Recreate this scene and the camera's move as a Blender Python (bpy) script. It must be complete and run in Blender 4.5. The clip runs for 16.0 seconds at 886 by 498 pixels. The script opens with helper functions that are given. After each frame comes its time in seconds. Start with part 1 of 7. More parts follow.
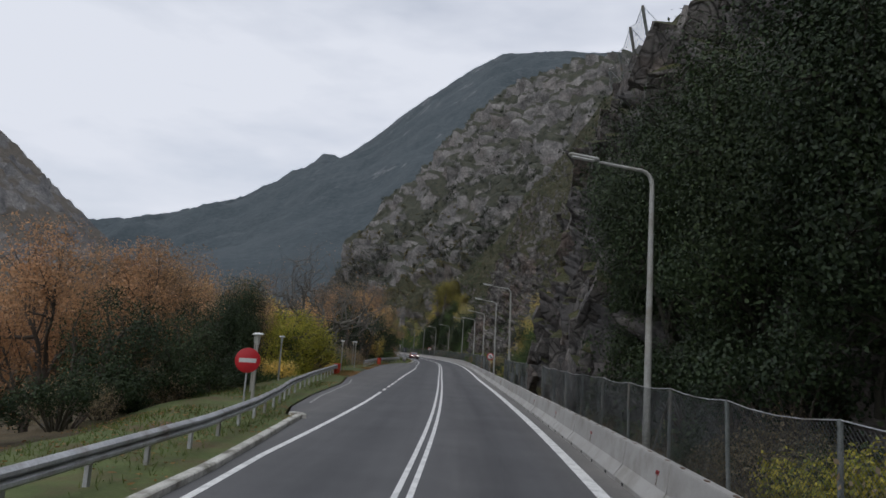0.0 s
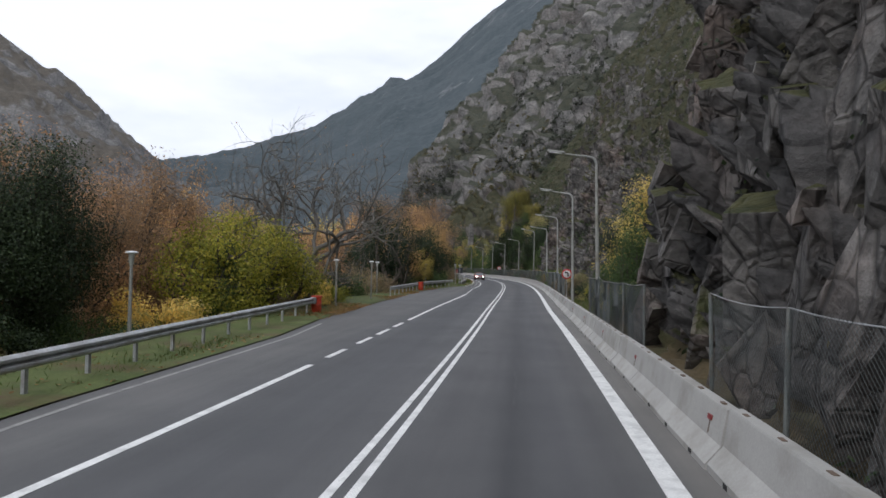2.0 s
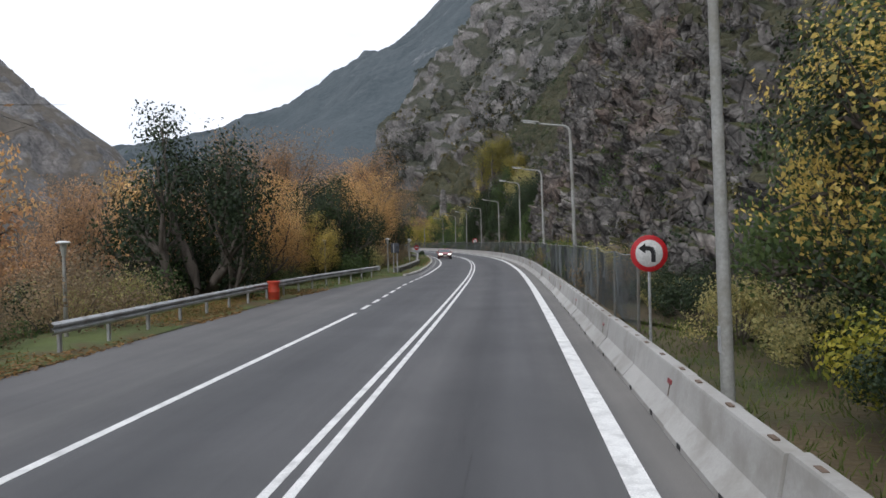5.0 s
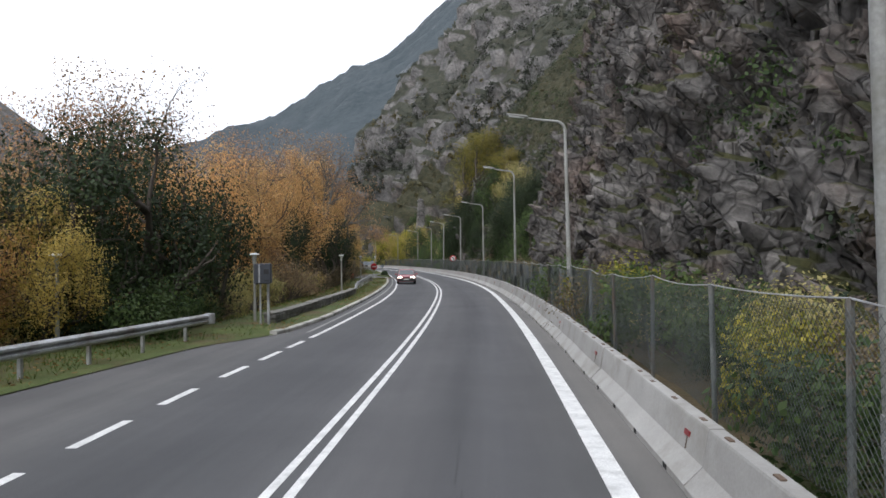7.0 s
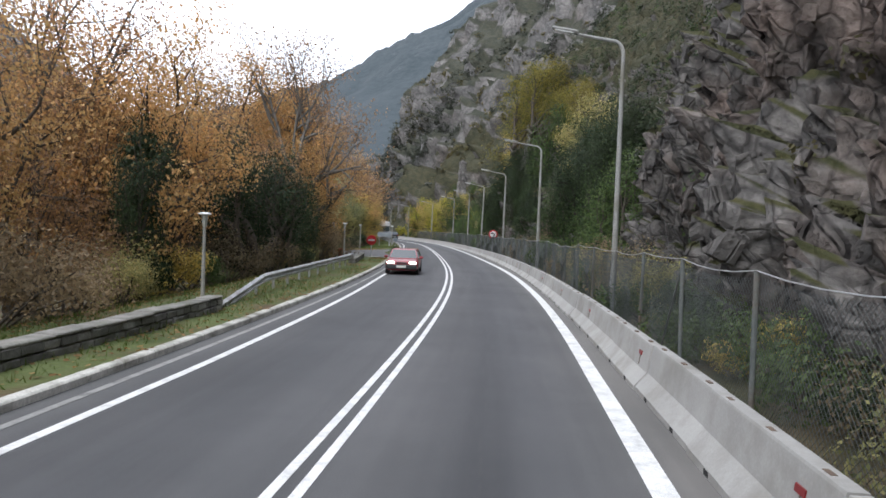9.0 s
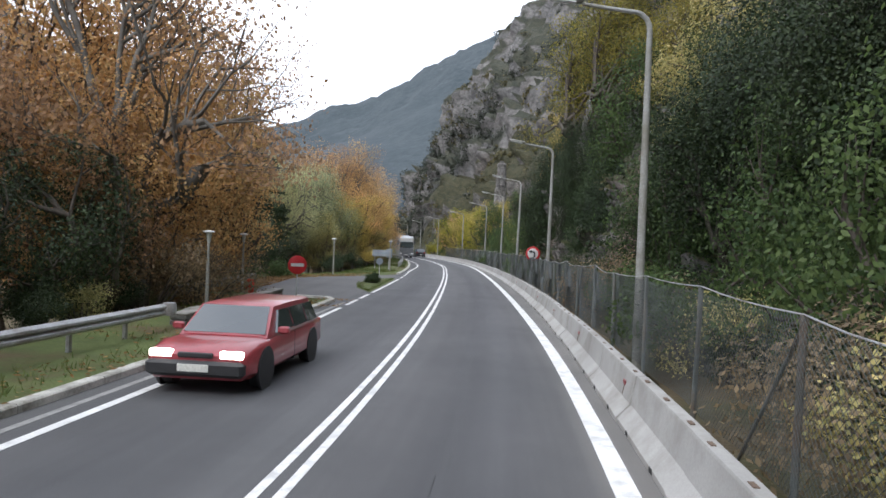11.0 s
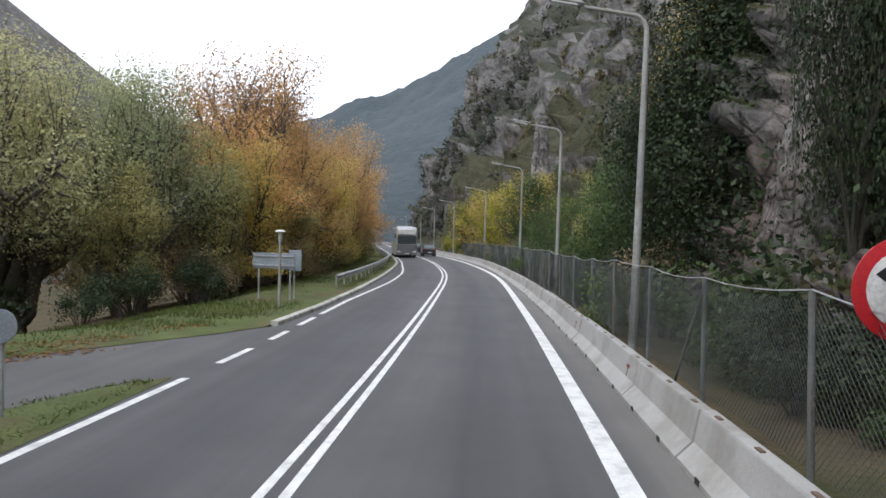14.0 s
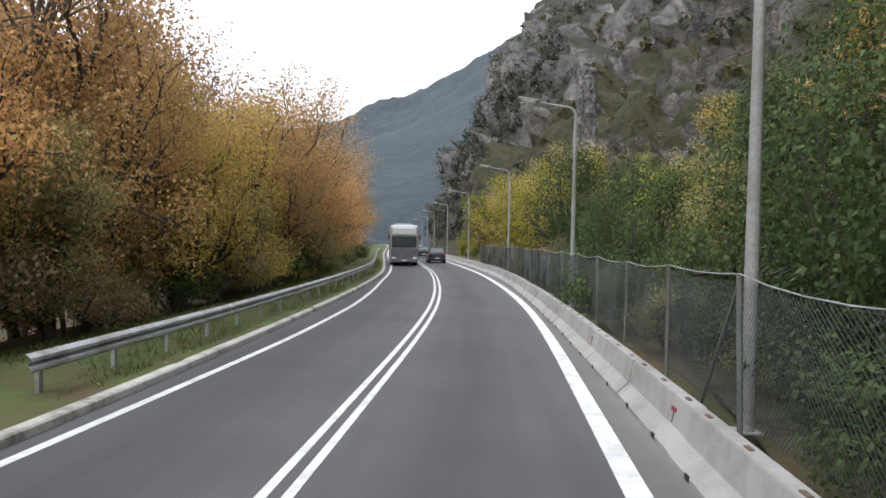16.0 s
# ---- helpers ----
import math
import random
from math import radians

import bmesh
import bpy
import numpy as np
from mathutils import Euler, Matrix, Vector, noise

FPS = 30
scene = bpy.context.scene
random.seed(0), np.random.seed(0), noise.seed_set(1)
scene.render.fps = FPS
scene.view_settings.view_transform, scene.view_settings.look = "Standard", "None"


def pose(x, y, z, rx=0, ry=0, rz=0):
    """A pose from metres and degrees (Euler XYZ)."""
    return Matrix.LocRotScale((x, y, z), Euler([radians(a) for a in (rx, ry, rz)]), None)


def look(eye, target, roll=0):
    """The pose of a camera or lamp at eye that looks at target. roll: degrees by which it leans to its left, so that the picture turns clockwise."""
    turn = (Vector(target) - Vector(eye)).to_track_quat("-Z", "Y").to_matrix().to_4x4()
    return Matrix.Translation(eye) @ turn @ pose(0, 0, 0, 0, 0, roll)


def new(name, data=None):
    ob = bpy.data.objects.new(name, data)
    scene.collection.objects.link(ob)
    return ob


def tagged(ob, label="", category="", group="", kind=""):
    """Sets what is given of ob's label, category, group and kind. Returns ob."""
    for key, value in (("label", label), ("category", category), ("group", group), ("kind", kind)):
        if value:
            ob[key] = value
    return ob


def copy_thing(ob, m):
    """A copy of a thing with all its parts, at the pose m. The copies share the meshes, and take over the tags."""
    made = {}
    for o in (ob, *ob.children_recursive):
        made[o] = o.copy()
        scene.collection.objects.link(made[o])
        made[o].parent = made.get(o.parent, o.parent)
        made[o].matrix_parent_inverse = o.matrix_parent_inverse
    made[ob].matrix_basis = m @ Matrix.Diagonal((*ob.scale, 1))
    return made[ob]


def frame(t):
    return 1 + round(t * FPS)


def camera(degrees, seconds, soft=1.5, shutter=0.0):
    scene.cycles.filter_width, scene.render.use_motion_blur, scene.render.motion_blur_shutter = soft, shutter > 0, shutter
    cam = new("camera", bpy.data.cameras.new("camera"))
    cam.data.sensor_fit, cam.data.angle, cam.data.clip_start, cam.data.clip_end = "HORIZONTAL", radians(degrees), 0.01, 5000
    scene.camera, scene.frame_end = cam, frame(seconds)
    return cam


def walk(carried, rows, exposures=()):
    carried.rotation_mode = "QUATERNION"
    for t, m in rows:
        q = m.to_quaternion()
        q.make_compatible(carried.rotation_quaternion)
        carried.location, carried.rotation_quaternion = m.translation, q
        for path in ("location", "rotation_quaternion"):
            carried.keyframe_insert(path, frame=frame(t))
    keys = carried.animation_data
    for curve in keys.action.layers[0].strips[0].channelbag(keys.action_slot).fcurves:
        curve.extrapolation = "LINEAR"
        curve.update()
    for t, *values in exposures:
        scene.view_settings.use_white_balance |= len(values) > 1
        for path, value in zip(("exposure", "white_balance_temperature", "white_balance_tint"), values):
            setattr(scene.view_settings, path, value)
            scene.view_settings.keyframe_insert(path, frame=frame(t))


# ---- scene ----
cam = camera(64.84, 16.0, soft=1.6)

# seconds, x, y, z of the camera, turn to the left, tilt up, lean (degrees)
ROWS = (
    (0.0, 0.0, 0.0, 2.458, 6.427, 8.102, 3.756), (0.5, 0.0, 5.253, 2.438, 6.369, 5.126, 3.515),
    (1.0, 0.035, 10.647, 2.42, 7.433, 2.599, 2.378), (1.5, -0.172, 16.092, 2.333, 10.636, 1.684, 1.706),
    (2.0, -0.54, 21.58, 2.329, 12.383, 1.408, 1.168), (2.5, -0.991, 27.041, 2.272, 12.291, 1.933, 0.798),
    (3.0, -1.504, 33.181, 2.276, 11.934, 2.505, 0.16), (3.5, -2.02, 39.177, 2.235, 11.521, 2.395, -0.495),
    (4.0, -2.644, 45.383, 2.251, 10.986, 0.994, -0.965), (4.2, -2.883, 47.834, 2.261, 10.792, 0.107, -1.325),
    (6.3, -5.534, 73.882, 2.368, 11.625, -0.933, -1.68), (6.5, -5.811, 76.463, 2.36, 11.148, -0.602, -1.387),
    (7.0, -6.547, 82.87, 2.34, 10.007, 0.652, -0.86), (7.5, -7.226, 89.167, 2.288, 12.438, 1.268, -0.799),
    (8.0, -8.06, 95.647, 2.234, 13.8, -0.114, -0.257), (8.5, -8.941, 102.301, 2.228, 14.084, -1.224, 0.958),
    (9.0, -9.864, 108.937, 2.343, 14.027, -1.564, 2.176), (9.2, -10.215, 111.58, 2.39, 14.203, -1.159, 2.448),
    (11.3, -14.351, 137.057, 2.402, 18.964, 0.123, 1.92), (11.5, -14.874, 139.333, 2.389, 19.498, 1.086, 1.738),
    (12.0, -16.305, 144.998, 2.383, 20.387, 0.94, 0.664), (12.5, -17.741, 150.641, 2.316, 20.887, -1.016, -0.163),
    (13.0, -19.375, 156.206, 2.311, 20.702, -1.687, 0.092), (13.5, -21.121, 162.043, 2.351, 20.565, -1.204, 0.831),
    (14.0, -22.762, 167.705, 2.432, 20.713, -0.907, 1.16), (14.5, -24.307, 173.101, 2.357, 20.987, -0.818, 1.541),
    (15.0, -25.765, 178.179, 2.297, 21.841, -1.358, 1.065), (15.5, -27.342, 183.06, 2.345, 22.286, -2.535, 0.149),
    (16.0, -28.962, 187.952, 2.365, 22.794, -0.762, 0.644))


def aim(x, y, z, turn, tilt, lean):
    a, b = radians(turn), radians(tilt)
    eye = Vector((x, y, z))
    return look(eye, eye + Vector((-math.sin(a) * math.cos(b), math.cos(a) * math.cos(b), math.sin(b))), lean)


EXPOSURES = tuple((t, e, k, 10) for t, e, k in ((0.0, -1.0, 6300), (0.6, -1.32, 5900), (1.3, -0.86, 6250), (2.0, -0.55, 6300), (3.5, -0.55, 6350), (6.3, -0.17, 6350), (7.0, -0.17, 6350), (9.0, 0.13, 6250), (12.0, 0.17, 6200), (13.5, 0.06, 6250), (15.0, 0.0, 6350), (16.0, 0.14, 6400)))
walk(cam, [(r[0], aim(*r[1:])) for r in ROWS], EXPOSURES)

# ---------------------------------------------------------------- sky and sun
SUN_EL, SUN_AZ = radians(48), radians(165)      # high behind the camera, veiled by cloud


def make_world():
    w = bpy.data.worlds.new("overcast_sky")
    scene.world = w
    w.use_nodes = True
    n, k = w.node_tree.nodes, w.node_tree.links
    bg = n["Background"]
    sky = n.new("ShaderNodeTexSky")
    sky.sky_type, sky.sun_disc = "NISHITA", False
    sky.sun_elevation, sky.sun_rotation = SUN_EL, -SUN_AZ
    sky.air_density, sky.dust_density = 1.0, 2.5
    dim = n.new("ShaderNodeVectorMath"); dim.operation = "SCALE"; dim.inputs[3].default_value = 0.19
    k.new(sky.outputs[0], dim.inputs[0])
    co = n.new("ShaderNodeTexCoord")
    mp = n.new("ShaderNodeMapping"); mp.inputs["Scale"].default_value = (1.0, 1.0, 3.2)
    k.new(co.outputs["Generated"], mp.inputs[0])
    no = n.new("ShaderNodeTexNoise"); no.inputs["Scale"].default_value = 2.3; no.inputs["Detail"].default_value = 6
    k.new(mp.outputs[0], no.inputs["Vector"])
    ra = n.new("ShaderNodeValToRGB")
    ra.color_ramp.elements[0].position, ra.color_ramp.elements[0].color = 0.34, (0.66, 0.66, 0.66, 1)
    ra.color_ramp.elements[1].position, ra.color_ramp.elements[1].color = 0.52, (1, 1, 1, 1)
    k.new(no.outputs[0], ra.inputs[0])
    mx = n.new("ShaderNodeMix"); mx.data_type = "RGBA"
    mx.inputs[7].default_value = (1.49, 1.53, 1.65, 1)
    k.new(ra.outputs[0], mx.inputs[0])
    k.new(dim.outputs[0], mx.inputs[6])
    k.new(mx.outputs[2], bg.inputs[0])
    bg.inputs[1].default_value = 1.0


make_world()
sun_data = bpy.data.lights.new("sun", "SUN")
sun_data.energy, sun_data.angle, sun_data.color = 1.5, radians(24), (1.0, 0.98, 0.96)
sun = new("sun", sun_data)
sun.rotation_euler = Vector((math.sin(SUN_AZ) * math.cos(SUN_EL), -math.cos(SUN_AZ) * math.cos(SUN_EL), -math.sin(SUN_EL))).to_track_quat("-Z", "Y").to_euler()

# ---------------------------------------------------------------- the road's line
LINE = ((-0.69 + 3.6, -60), (-0.69 + 1.8, -30), (-0.09, -10), (-0.69, 0), (-1.43, 10), (-2.29, 20), (-3.25, 30), (-4.27, 40), (-5.31, 50), (-6.36, 60), (-7.38, 70),
        (-8.4, 80), (-9.47, 90), (-10.65, 100), (-12.0, 110), (-13.56, 120), (-15.38, 130), (-17.49, 140), (-19.88, 150),
        (-22.54, 160), (-25.43, 170), (-28.51, 180), (-31.79, 190), (-35.28, 200), (-39.0, 210), (-42.99, 220), (-47.27, 230),
        (-52.2, 239.8), (-65.1, 264.3), (-75.5, 284.0), (-88.1, 308.6), (-103.0, 338.1), (-123.1, 377.4), (-146.0, 420.6), (-350, 805))
_y = np.arange(-60, 815, 0.5)
_x = np.interp(_y, [p[1] for p in LINE], [p[0] for p in LINE])
for _ in range(3):
    _x = np.convolve(np.concatenate([2 * _x[0] - _x[8:0:-1], _x, 2 * _x[-1] - _x[-2:-10:-1]]), np.ones(17) / 17, "valid")
_s = np.concatenate([[0], np.cumsum(np.hypot(np.diff(_x), np.diff(_y)))])
_s -= np.interp(0, _y, _s)
_tx, _ty = np.gradient(_x, _s), np.gradient(_y, _s)


def at(s, l, z=0.0):
    """World points at station s, l metres to the right of the middle line, height z (arrays or numbers)."""
    s, l, z = np.broadcast_arrays(np.asarray(s, float), np.asarray(l, float), np.asarray(z, float))
    x, y, tx, ty = (np.interp(s, _s, a) for a in (_x, _y, _tx, _ty))
    n = np.hypot(tx, ty)
    return np.stack([x + l * ty / n, y - l * tx / n, z], -1)


def heading(s):
    return math.degrees(math.atan2(-np.interp(s, _s, _tx), np.interp(s, _s, _ty)))


def put(s, l, z=0.0, turn=0.0, size=1.0):
    """A pose on the road: local y runs along it, local x to the right."""
    p = at(s, l, z)
    return pose(*[float(v) for v in p], 0, 0, heading(s) + turn) @ Matrix.Scale(size, 4)


def left_edge(s):
    """Where the asphalt ends on the left, with its two lay-bys."""
    return np.interp(s, [-60, 13, 15, 21, 22.4, 22.6, 26, 32, 43, 50, 60, 72, 85, 92, 97, 101.5, 105, 110, 161.3, 161.6, 163.5, 166, 172, 176, 179, 182, 185.5, 187.5, 192, 200, 800],
                     [-3.6, -3.66, -3.76, -4.05, -4.1, -4.6, -5.2, -5.6, -5.8, -6.5, -6.9, -7.1, -7.2, -6.8, -6.2, -5.6, -4.1, -3.82, -3.85, -5.0, -8.6, -9.6, -10.3, -10.2, -9.0, -6.9, -4.6, -3.55, -3.38, -3.28, -3.4])


MID_AT = (-60, 0, 12, 24, 36, 48, 60, 75, 90, 100, 110, 120, 130, 140, 150, 160, 170, 180, 190, 200, 210, 220, 232, 800)
MID_OFF = (-0.33, -0.33, -0.14, 0.04, 0.1, 0.12, 0.07, 0.07, 0.01, 0.05, 0.09, 0.14, 0.26, 0.27, 0.18, 0.01, -0.07, -0.05, 0.02, 0.14, 0.42, 0.42, 0.14, 0.14)


def mid_line(s):
    """How far the painted middle wanders from the road's line."""
    f = np.linspace(-6, 6, 9)
    return sum(np.interp(np.asarray(s, float) + d, MID_AT, MID_OFF) for d in f) / len(f)


def right_line(s):
    return mid_line(s) + np.interp(s, [-60, 0, 30, 60, 90, 120, 150, 180, 220, 800], [0.11, 0.11, -0.07, -0.18, -0.1, -0.13, -0.05, -0.13, -0.2, -0.2])


def left_line(s):
    return mid_line(s) + np.interp(s, [-60, 0, 15, 30, 45, 60, 80, 95, 105, 120, 140, 160, 175, 185, 190, 195, 200, 206, 215, 230, 260, 800],
                                   [-2.81, -2.85, -3.25, -3.06, -3.05, -3.02, -2.85, -3.25, -3.05, -3.02, -3.28, -3.2, -3.11, -3.0, -3.08, -3.13, -3.0, -2.86, -2.85, -3.1, -2.9, -2.8])


# ---------------------------------------------------------------- geometry helpers
def mesh_of(name, v, f, smooth=False, mats=(), uv=None, index=None):
    me = bpy.data.meshes.new(name)
    v = np.asarray(v, np.float32)
    if isinstance(f, np.ndarray):
        k = f.shape[1]
        me.vertices.add(len(v)); me.vertices.foreach_set("co", v.ravel())
        me.loops.add(f.size); me.loops.foreach_set("vertex_index", f.astype(np.int32).ravel())
        me.polygons.add(len(f)); me.polygons.foreach_set("loop_start", np.arange(0, f.size, k, dtype=np.int32))
        me.update(calc_edges=True)
    else:
        me.from_pydata([tuple(map(float, p)) for p in v], [], [tuple(map(int, p)) for p in f])
    for m in mats:
        me.materials.append(m)
    if index is not None:
        me.polygons.foreach_set("material_index", np.asarray(index, np.int32))
    if smooth:
        me.polygons.foreach_set("use_smooth", np.ones(len(me.polygons), bool))
    if uv is not None:
        layer = me.uv_layers.new(name="UVMap")
        li = np.zeros(len(me.loops), np.int32); me.loops.foreach_get("vertex_index", li)
        layer.data.foreach_set("uv", np.asarray(uv, np.float32)[li].ravel())
    me.validate()
    return me


class Geo:
    """Collects vertices and faces of one mesh."""
    def __init__(self):
        self.v, self.f, self.n = [], [], 0

    def add(self, v, f):
        v = np.asarray(v, float)
        self.v.append(v)
        self.f += [tuple(int(i) + self.n for i in q) for q in f]
        self.n += len(v)
        return self

    def box(self, x, y, z, sx, sy, sz, c=0.0, rz=0.0):
        """A box by its middle and full sizes, its edges chamfered by c."""
        hx, hy, hz = sx / 2, sy / 2, sz / 2
        if c <= 0:
            p = [(a * hx, b * hy, d * hz) for d in (-1, 1) for a, b in ((-1, -1), (1, -1), (1, 1), (-1, 1))]
            q = [(0, 3, 2, 1), (4, 5, 6, 7), (0, 1, 5, 4), (1, 2, 6, 5), (2, 3, 7, 6), (3, 0, 4, 7)]
        else:
            ring = lambda ix, iy, d: [(-ix + c, -iy, d), (ix - c, -iy, d), (ix, -iy + c, d), (ix, iy - c, d), (ix - c, iy, d), (-ix + c, iy, d), (-ix, iy - c, d), (-ix, -iy + c, d)]
            p = ring(hx - c, hy - c, -hz) + ring(hx, hy, -hz + c) + ring(hx, hy, hz - c) + ring(hx - c, hy - c, hz)
            q = [tuple(range(7, -1, -1)), tuple(range(24, 32))]
            q += [(r * 8 + i, r * 8 + (i + 1) % 8, r * 8 + 8 + (i + 1) % 8, r * 8 + 8 + i) for r in range(3) for i in range(8)]
        a = radians(rz)
        p = [(x + u * math.cos(a) - w * math.sin(a), y + u * math.sin(a) + w * math.cos(a), z + d) for u, w, d in p]
        return self.add(p, q)

    def tube(self, pts, radii, sides=8, cap=True):
        pts = [Vector(p) for p in pts]
        if not hasattr(radii, "__len__"):
            radii = [radii] * len(pts)
        v, f = [], []
        ref = Vector((0.31, 0.17, 0.93))
        for i, p in enumerate(pts):
            d = (pts[min(i + 1, len(pts) - 1)] - pts[max(i - 1, 0)]).normalized()
            a = d.cross(ref if abs(d.dot(ref)) < 0.97 else Vector((1, 0, 0))).normalized()
            b = d.cross(a)
            v += [p + (a * math.cos(2 * math.pi * j / sides) + b * math.sin(2 * math.pi * j / sides)) * radii[i] for j in range(sides)]
        for i in range(len(pts) - 1):
            f += [(i * sides + j, i * sides + (j + 1) % sides, (i + 1) * sides + (j + 1) % sides, (i + 1) * sides + j) for j in range(sides)]
        if cap:
            f += [tuple(range(sides - 1, -1, -1)), tuple(range((len(pts) - 1) * sides, len(pts) * sides))]
        return self.add(v, f)

    def lathe(self, prof, sides=16, x=0.0, y=0.0, axis="z"):
        """A turned shape from (radius, height) pairs."""
        v, f = [], []
        for r, h in prof:
            for j in range(sides):
                a = 2 * math.pi * j / sides
                u, w = r * math.cos(a), r * math.sin(a)
                v.append((x + u, y + w, h) if axis == "z" else (x + u, y + h, w) if axis == "y" else (x + h, y + u, w))
        for i in range(len(prof) - 1):
            f += [(i * sides + j, i * sides + (j + 1) % sides, (i + 1) * sides + (j + 1) % sides, (i + 1) * sides + j) for j in range(sides)]
        f += [tuple(range(sides - 1, -1, -1)), tuple(range((len(prof) - 1) * sides, len(prof) * sides))]
        return self.add(v, f)

    def mesh(self, name, mat, smooth=False):
        me = mesh_of(name, np.concatenate(self.v), self.f, smooth, (mat,))
        bm = bmesh.new(); bm.from_mesh(me)
        bmesh.ops.recalc_face_normals(bm, faces=bm.faces)
        bm.to_mesh(me); bm.free()
        if smooth:
            me.set_sharp_from_angle(angle=radians(40))
        return me


def thing(name, label, category, group="", kind="", m=None):
    ob = tagged(new(name), label, category, group, kind)
    ob.empty_display_size = 0.2
    if m is not None:
        ob.matrix_basis = m
    return ob


def part(name, geo, material, parent, label="", smooth=False):
    me = geo.mesh(name, material, smooth) if isinstance(geo, Geo) else geo
    ob = new(name, me)
    ob.parent = parent
    return tagged(ob, label) if label else ob


def sweep(prof, s0, s1, step=1.0, shift=None, closed=True):
    """A profile of (l, z) pairs carried along the road from s0 to s1."""
    s = np.linspace(s0, s1, max(2, int(round((s1 - s0) / step)) + 1))
    off = np.zeros(len(s)) if shift is None else np.asarray([shift(a) for a in s], float)
    n = len(prof)
    v = np.concatenate([at(s, off + p[0], p[1])[:, None] for p in prof], 1).reshape(-1, 3)
    m = n if closed else n - 1
    f = [(i * n + j, i * n + (j + 1) % n, (i + 1) * n + (j + 1) % n, (i + 1) * n + j) for i in range(len(s) - 1) for j in range(m)]
    if closed:
        f += [tuple(range(n)), tuple(range((len(s) - 1) * n + n - 1, (len(s) - 1) * n - 1, -1))]
    return Geo().add(v, f)


# ---------------------------------------------------------------- noise on arrays
def rnd(i, j, k, seed=0):
    h = (i.astype(np.int64) * 73856093) ^ (j.astype(np.int64) * 19349663) ^ (k.astype(np.int64) * 83492791) ^ (seed * 1013904223 + 12345)
    h = (h ^ (h >> 13)) * 1274126177 & 0xFFFFFFFF
    h = (h ^ (h >> 15)) * 668265263 & 0xFFFFFFFF
    return ((h ^ (h >> 16)) & 0xFFFF) / 65535.0


def vnoise(p, seed=0):
    q = np.floor(p); t = p - q; t = t * t * (3 - 2 * t)
    i, j, k = (q[..., a] for a in range(3))
    out = 0
    for a in (0, 1):
        for b in (0, 1):
            for c in (0, 1):
                w = (t[..., 0] if a else 1 - t[..., 0]) * (t[..., 1] if b else 1 - t[..., 1]) * (t[..., 2] if c else 1 - t[..., 2])
                out = out + w * rnd(i + a, j + b, k + c, seed)
    return out * 2 - 1


def fbm(p, octaves=4, seed=0, gain=0.5):
    out, a = 0, 1.0
    for o in range(octaves):
        out = out + a * vnoise(p * 2.0 ** o + 7.3 * o, seed + o)
        a *= gain
    return out


def cells(p, seed=0):
    """Cellular noise: a random value per cell, a tilted value over the cell, and the distance to its border."""
    q = np.floor(p)
    f1 = np.full(p.shape[:-1], 9.0); f2 = f1.copy(); val = np.zeros_like(f1); tilt = np.zeros_like(f1)
    for a in (-1, 0, 1):
        for b in (-1, 0, 1):
            for c in (-1, 0, 1):
                i, j, k = q[..., 0] + a, q[..., 1] + b, q[..., 2] + c
                d = np.stack([i + rnd(i, j, k, seed), j + rnd(i, j, k, seed + 1), k + rnd(i, j, k, seed + 2)], -1) - p
                r = np.sqrt((d * d).sum(-1))
                near = r < f1
                f2 = np.where(near, f1, np.minimum(f2, r))
                val = np.where(near, rnd(i, j, k, seed + 3), val)
                tl = d[..., 0] * (rnd(i, j, k, seed + 4) - 0.5) + d[..., 1] * (rnd(i, j, k, seed + 5) - 0.5) + d[..., 2] * (rnd(i, j, k, seed + 6) - 0.5)
                tilt = np.where(near, tl, tilt)
                f1 = np.where(near, r, f1)
    return val - 0.5, tilt * 2, f2 - f1


# ---------------------------------------------------------------- materials
def material(name):
    m = bpy.data.materials.new(name)
    m.use_nodes = True
    n, k = m.node_tree.nodes, m.node_tree.links
    return m, n, k, n["Principled BSDF"]


def ramp(n, stops):
    r = n.new("ShaderNodeValToRGB")
    e = r.color_ramp.elements
    while len(e) < len(stops):
        e.new(0.5)
    for i, (p, c) in enumerate(stops):
        e[i].position, e[i].color = p, (*c, 1) if len(c) == 3 else c
    return r


def noise_node(n, k, vec, scale, detail=4, rough=0.55, stretch=None):
    if stretch:
        mp = n.new("ShaderNodeMapping"); mp.inputs["Scale"].default_value = stretch
        k.new(vec, mp.inputs[0]); vec = mp.outputs[0]
    t = n.new("ShaderNodeTexNoise")
    t.inputs["Scale"].default_value, t.inputs["Detail"].default_value, t.inputs["Roughness"].default_value = scale, detail, rough
    k.new(vec, t.inputs["Vector"])
    return t.outputs[0]


def mixed(n, k, fac, a, b, mode="MIX"):
    m = n.new("ShaderNodeMix"); m.data_type, m.blend_type = "RGBA", mode
    for sock, v in ((m.inputs[0], fac), (m.inputs[6], a), (m.inputs[7], b)):
        if isinstance(v, (int, float)):
            sock.default_value = v
        elif isinstance(v, tuple):
            sock.default_value = (*v, 1)
        else:
            k.new(v, sock)
    return m.outputs[2]


def bumped(n, k, b, height, strength, dist=0.02):
    u = n.new("ShaderNodeBump")
    u.inputs["Strength"].default_value, u.inputs["Distance"].default_value = strength, dist
    k.new(height, u.inputs["Height"])
    k.new(u.outputs[0], b.inputs["Normal"])


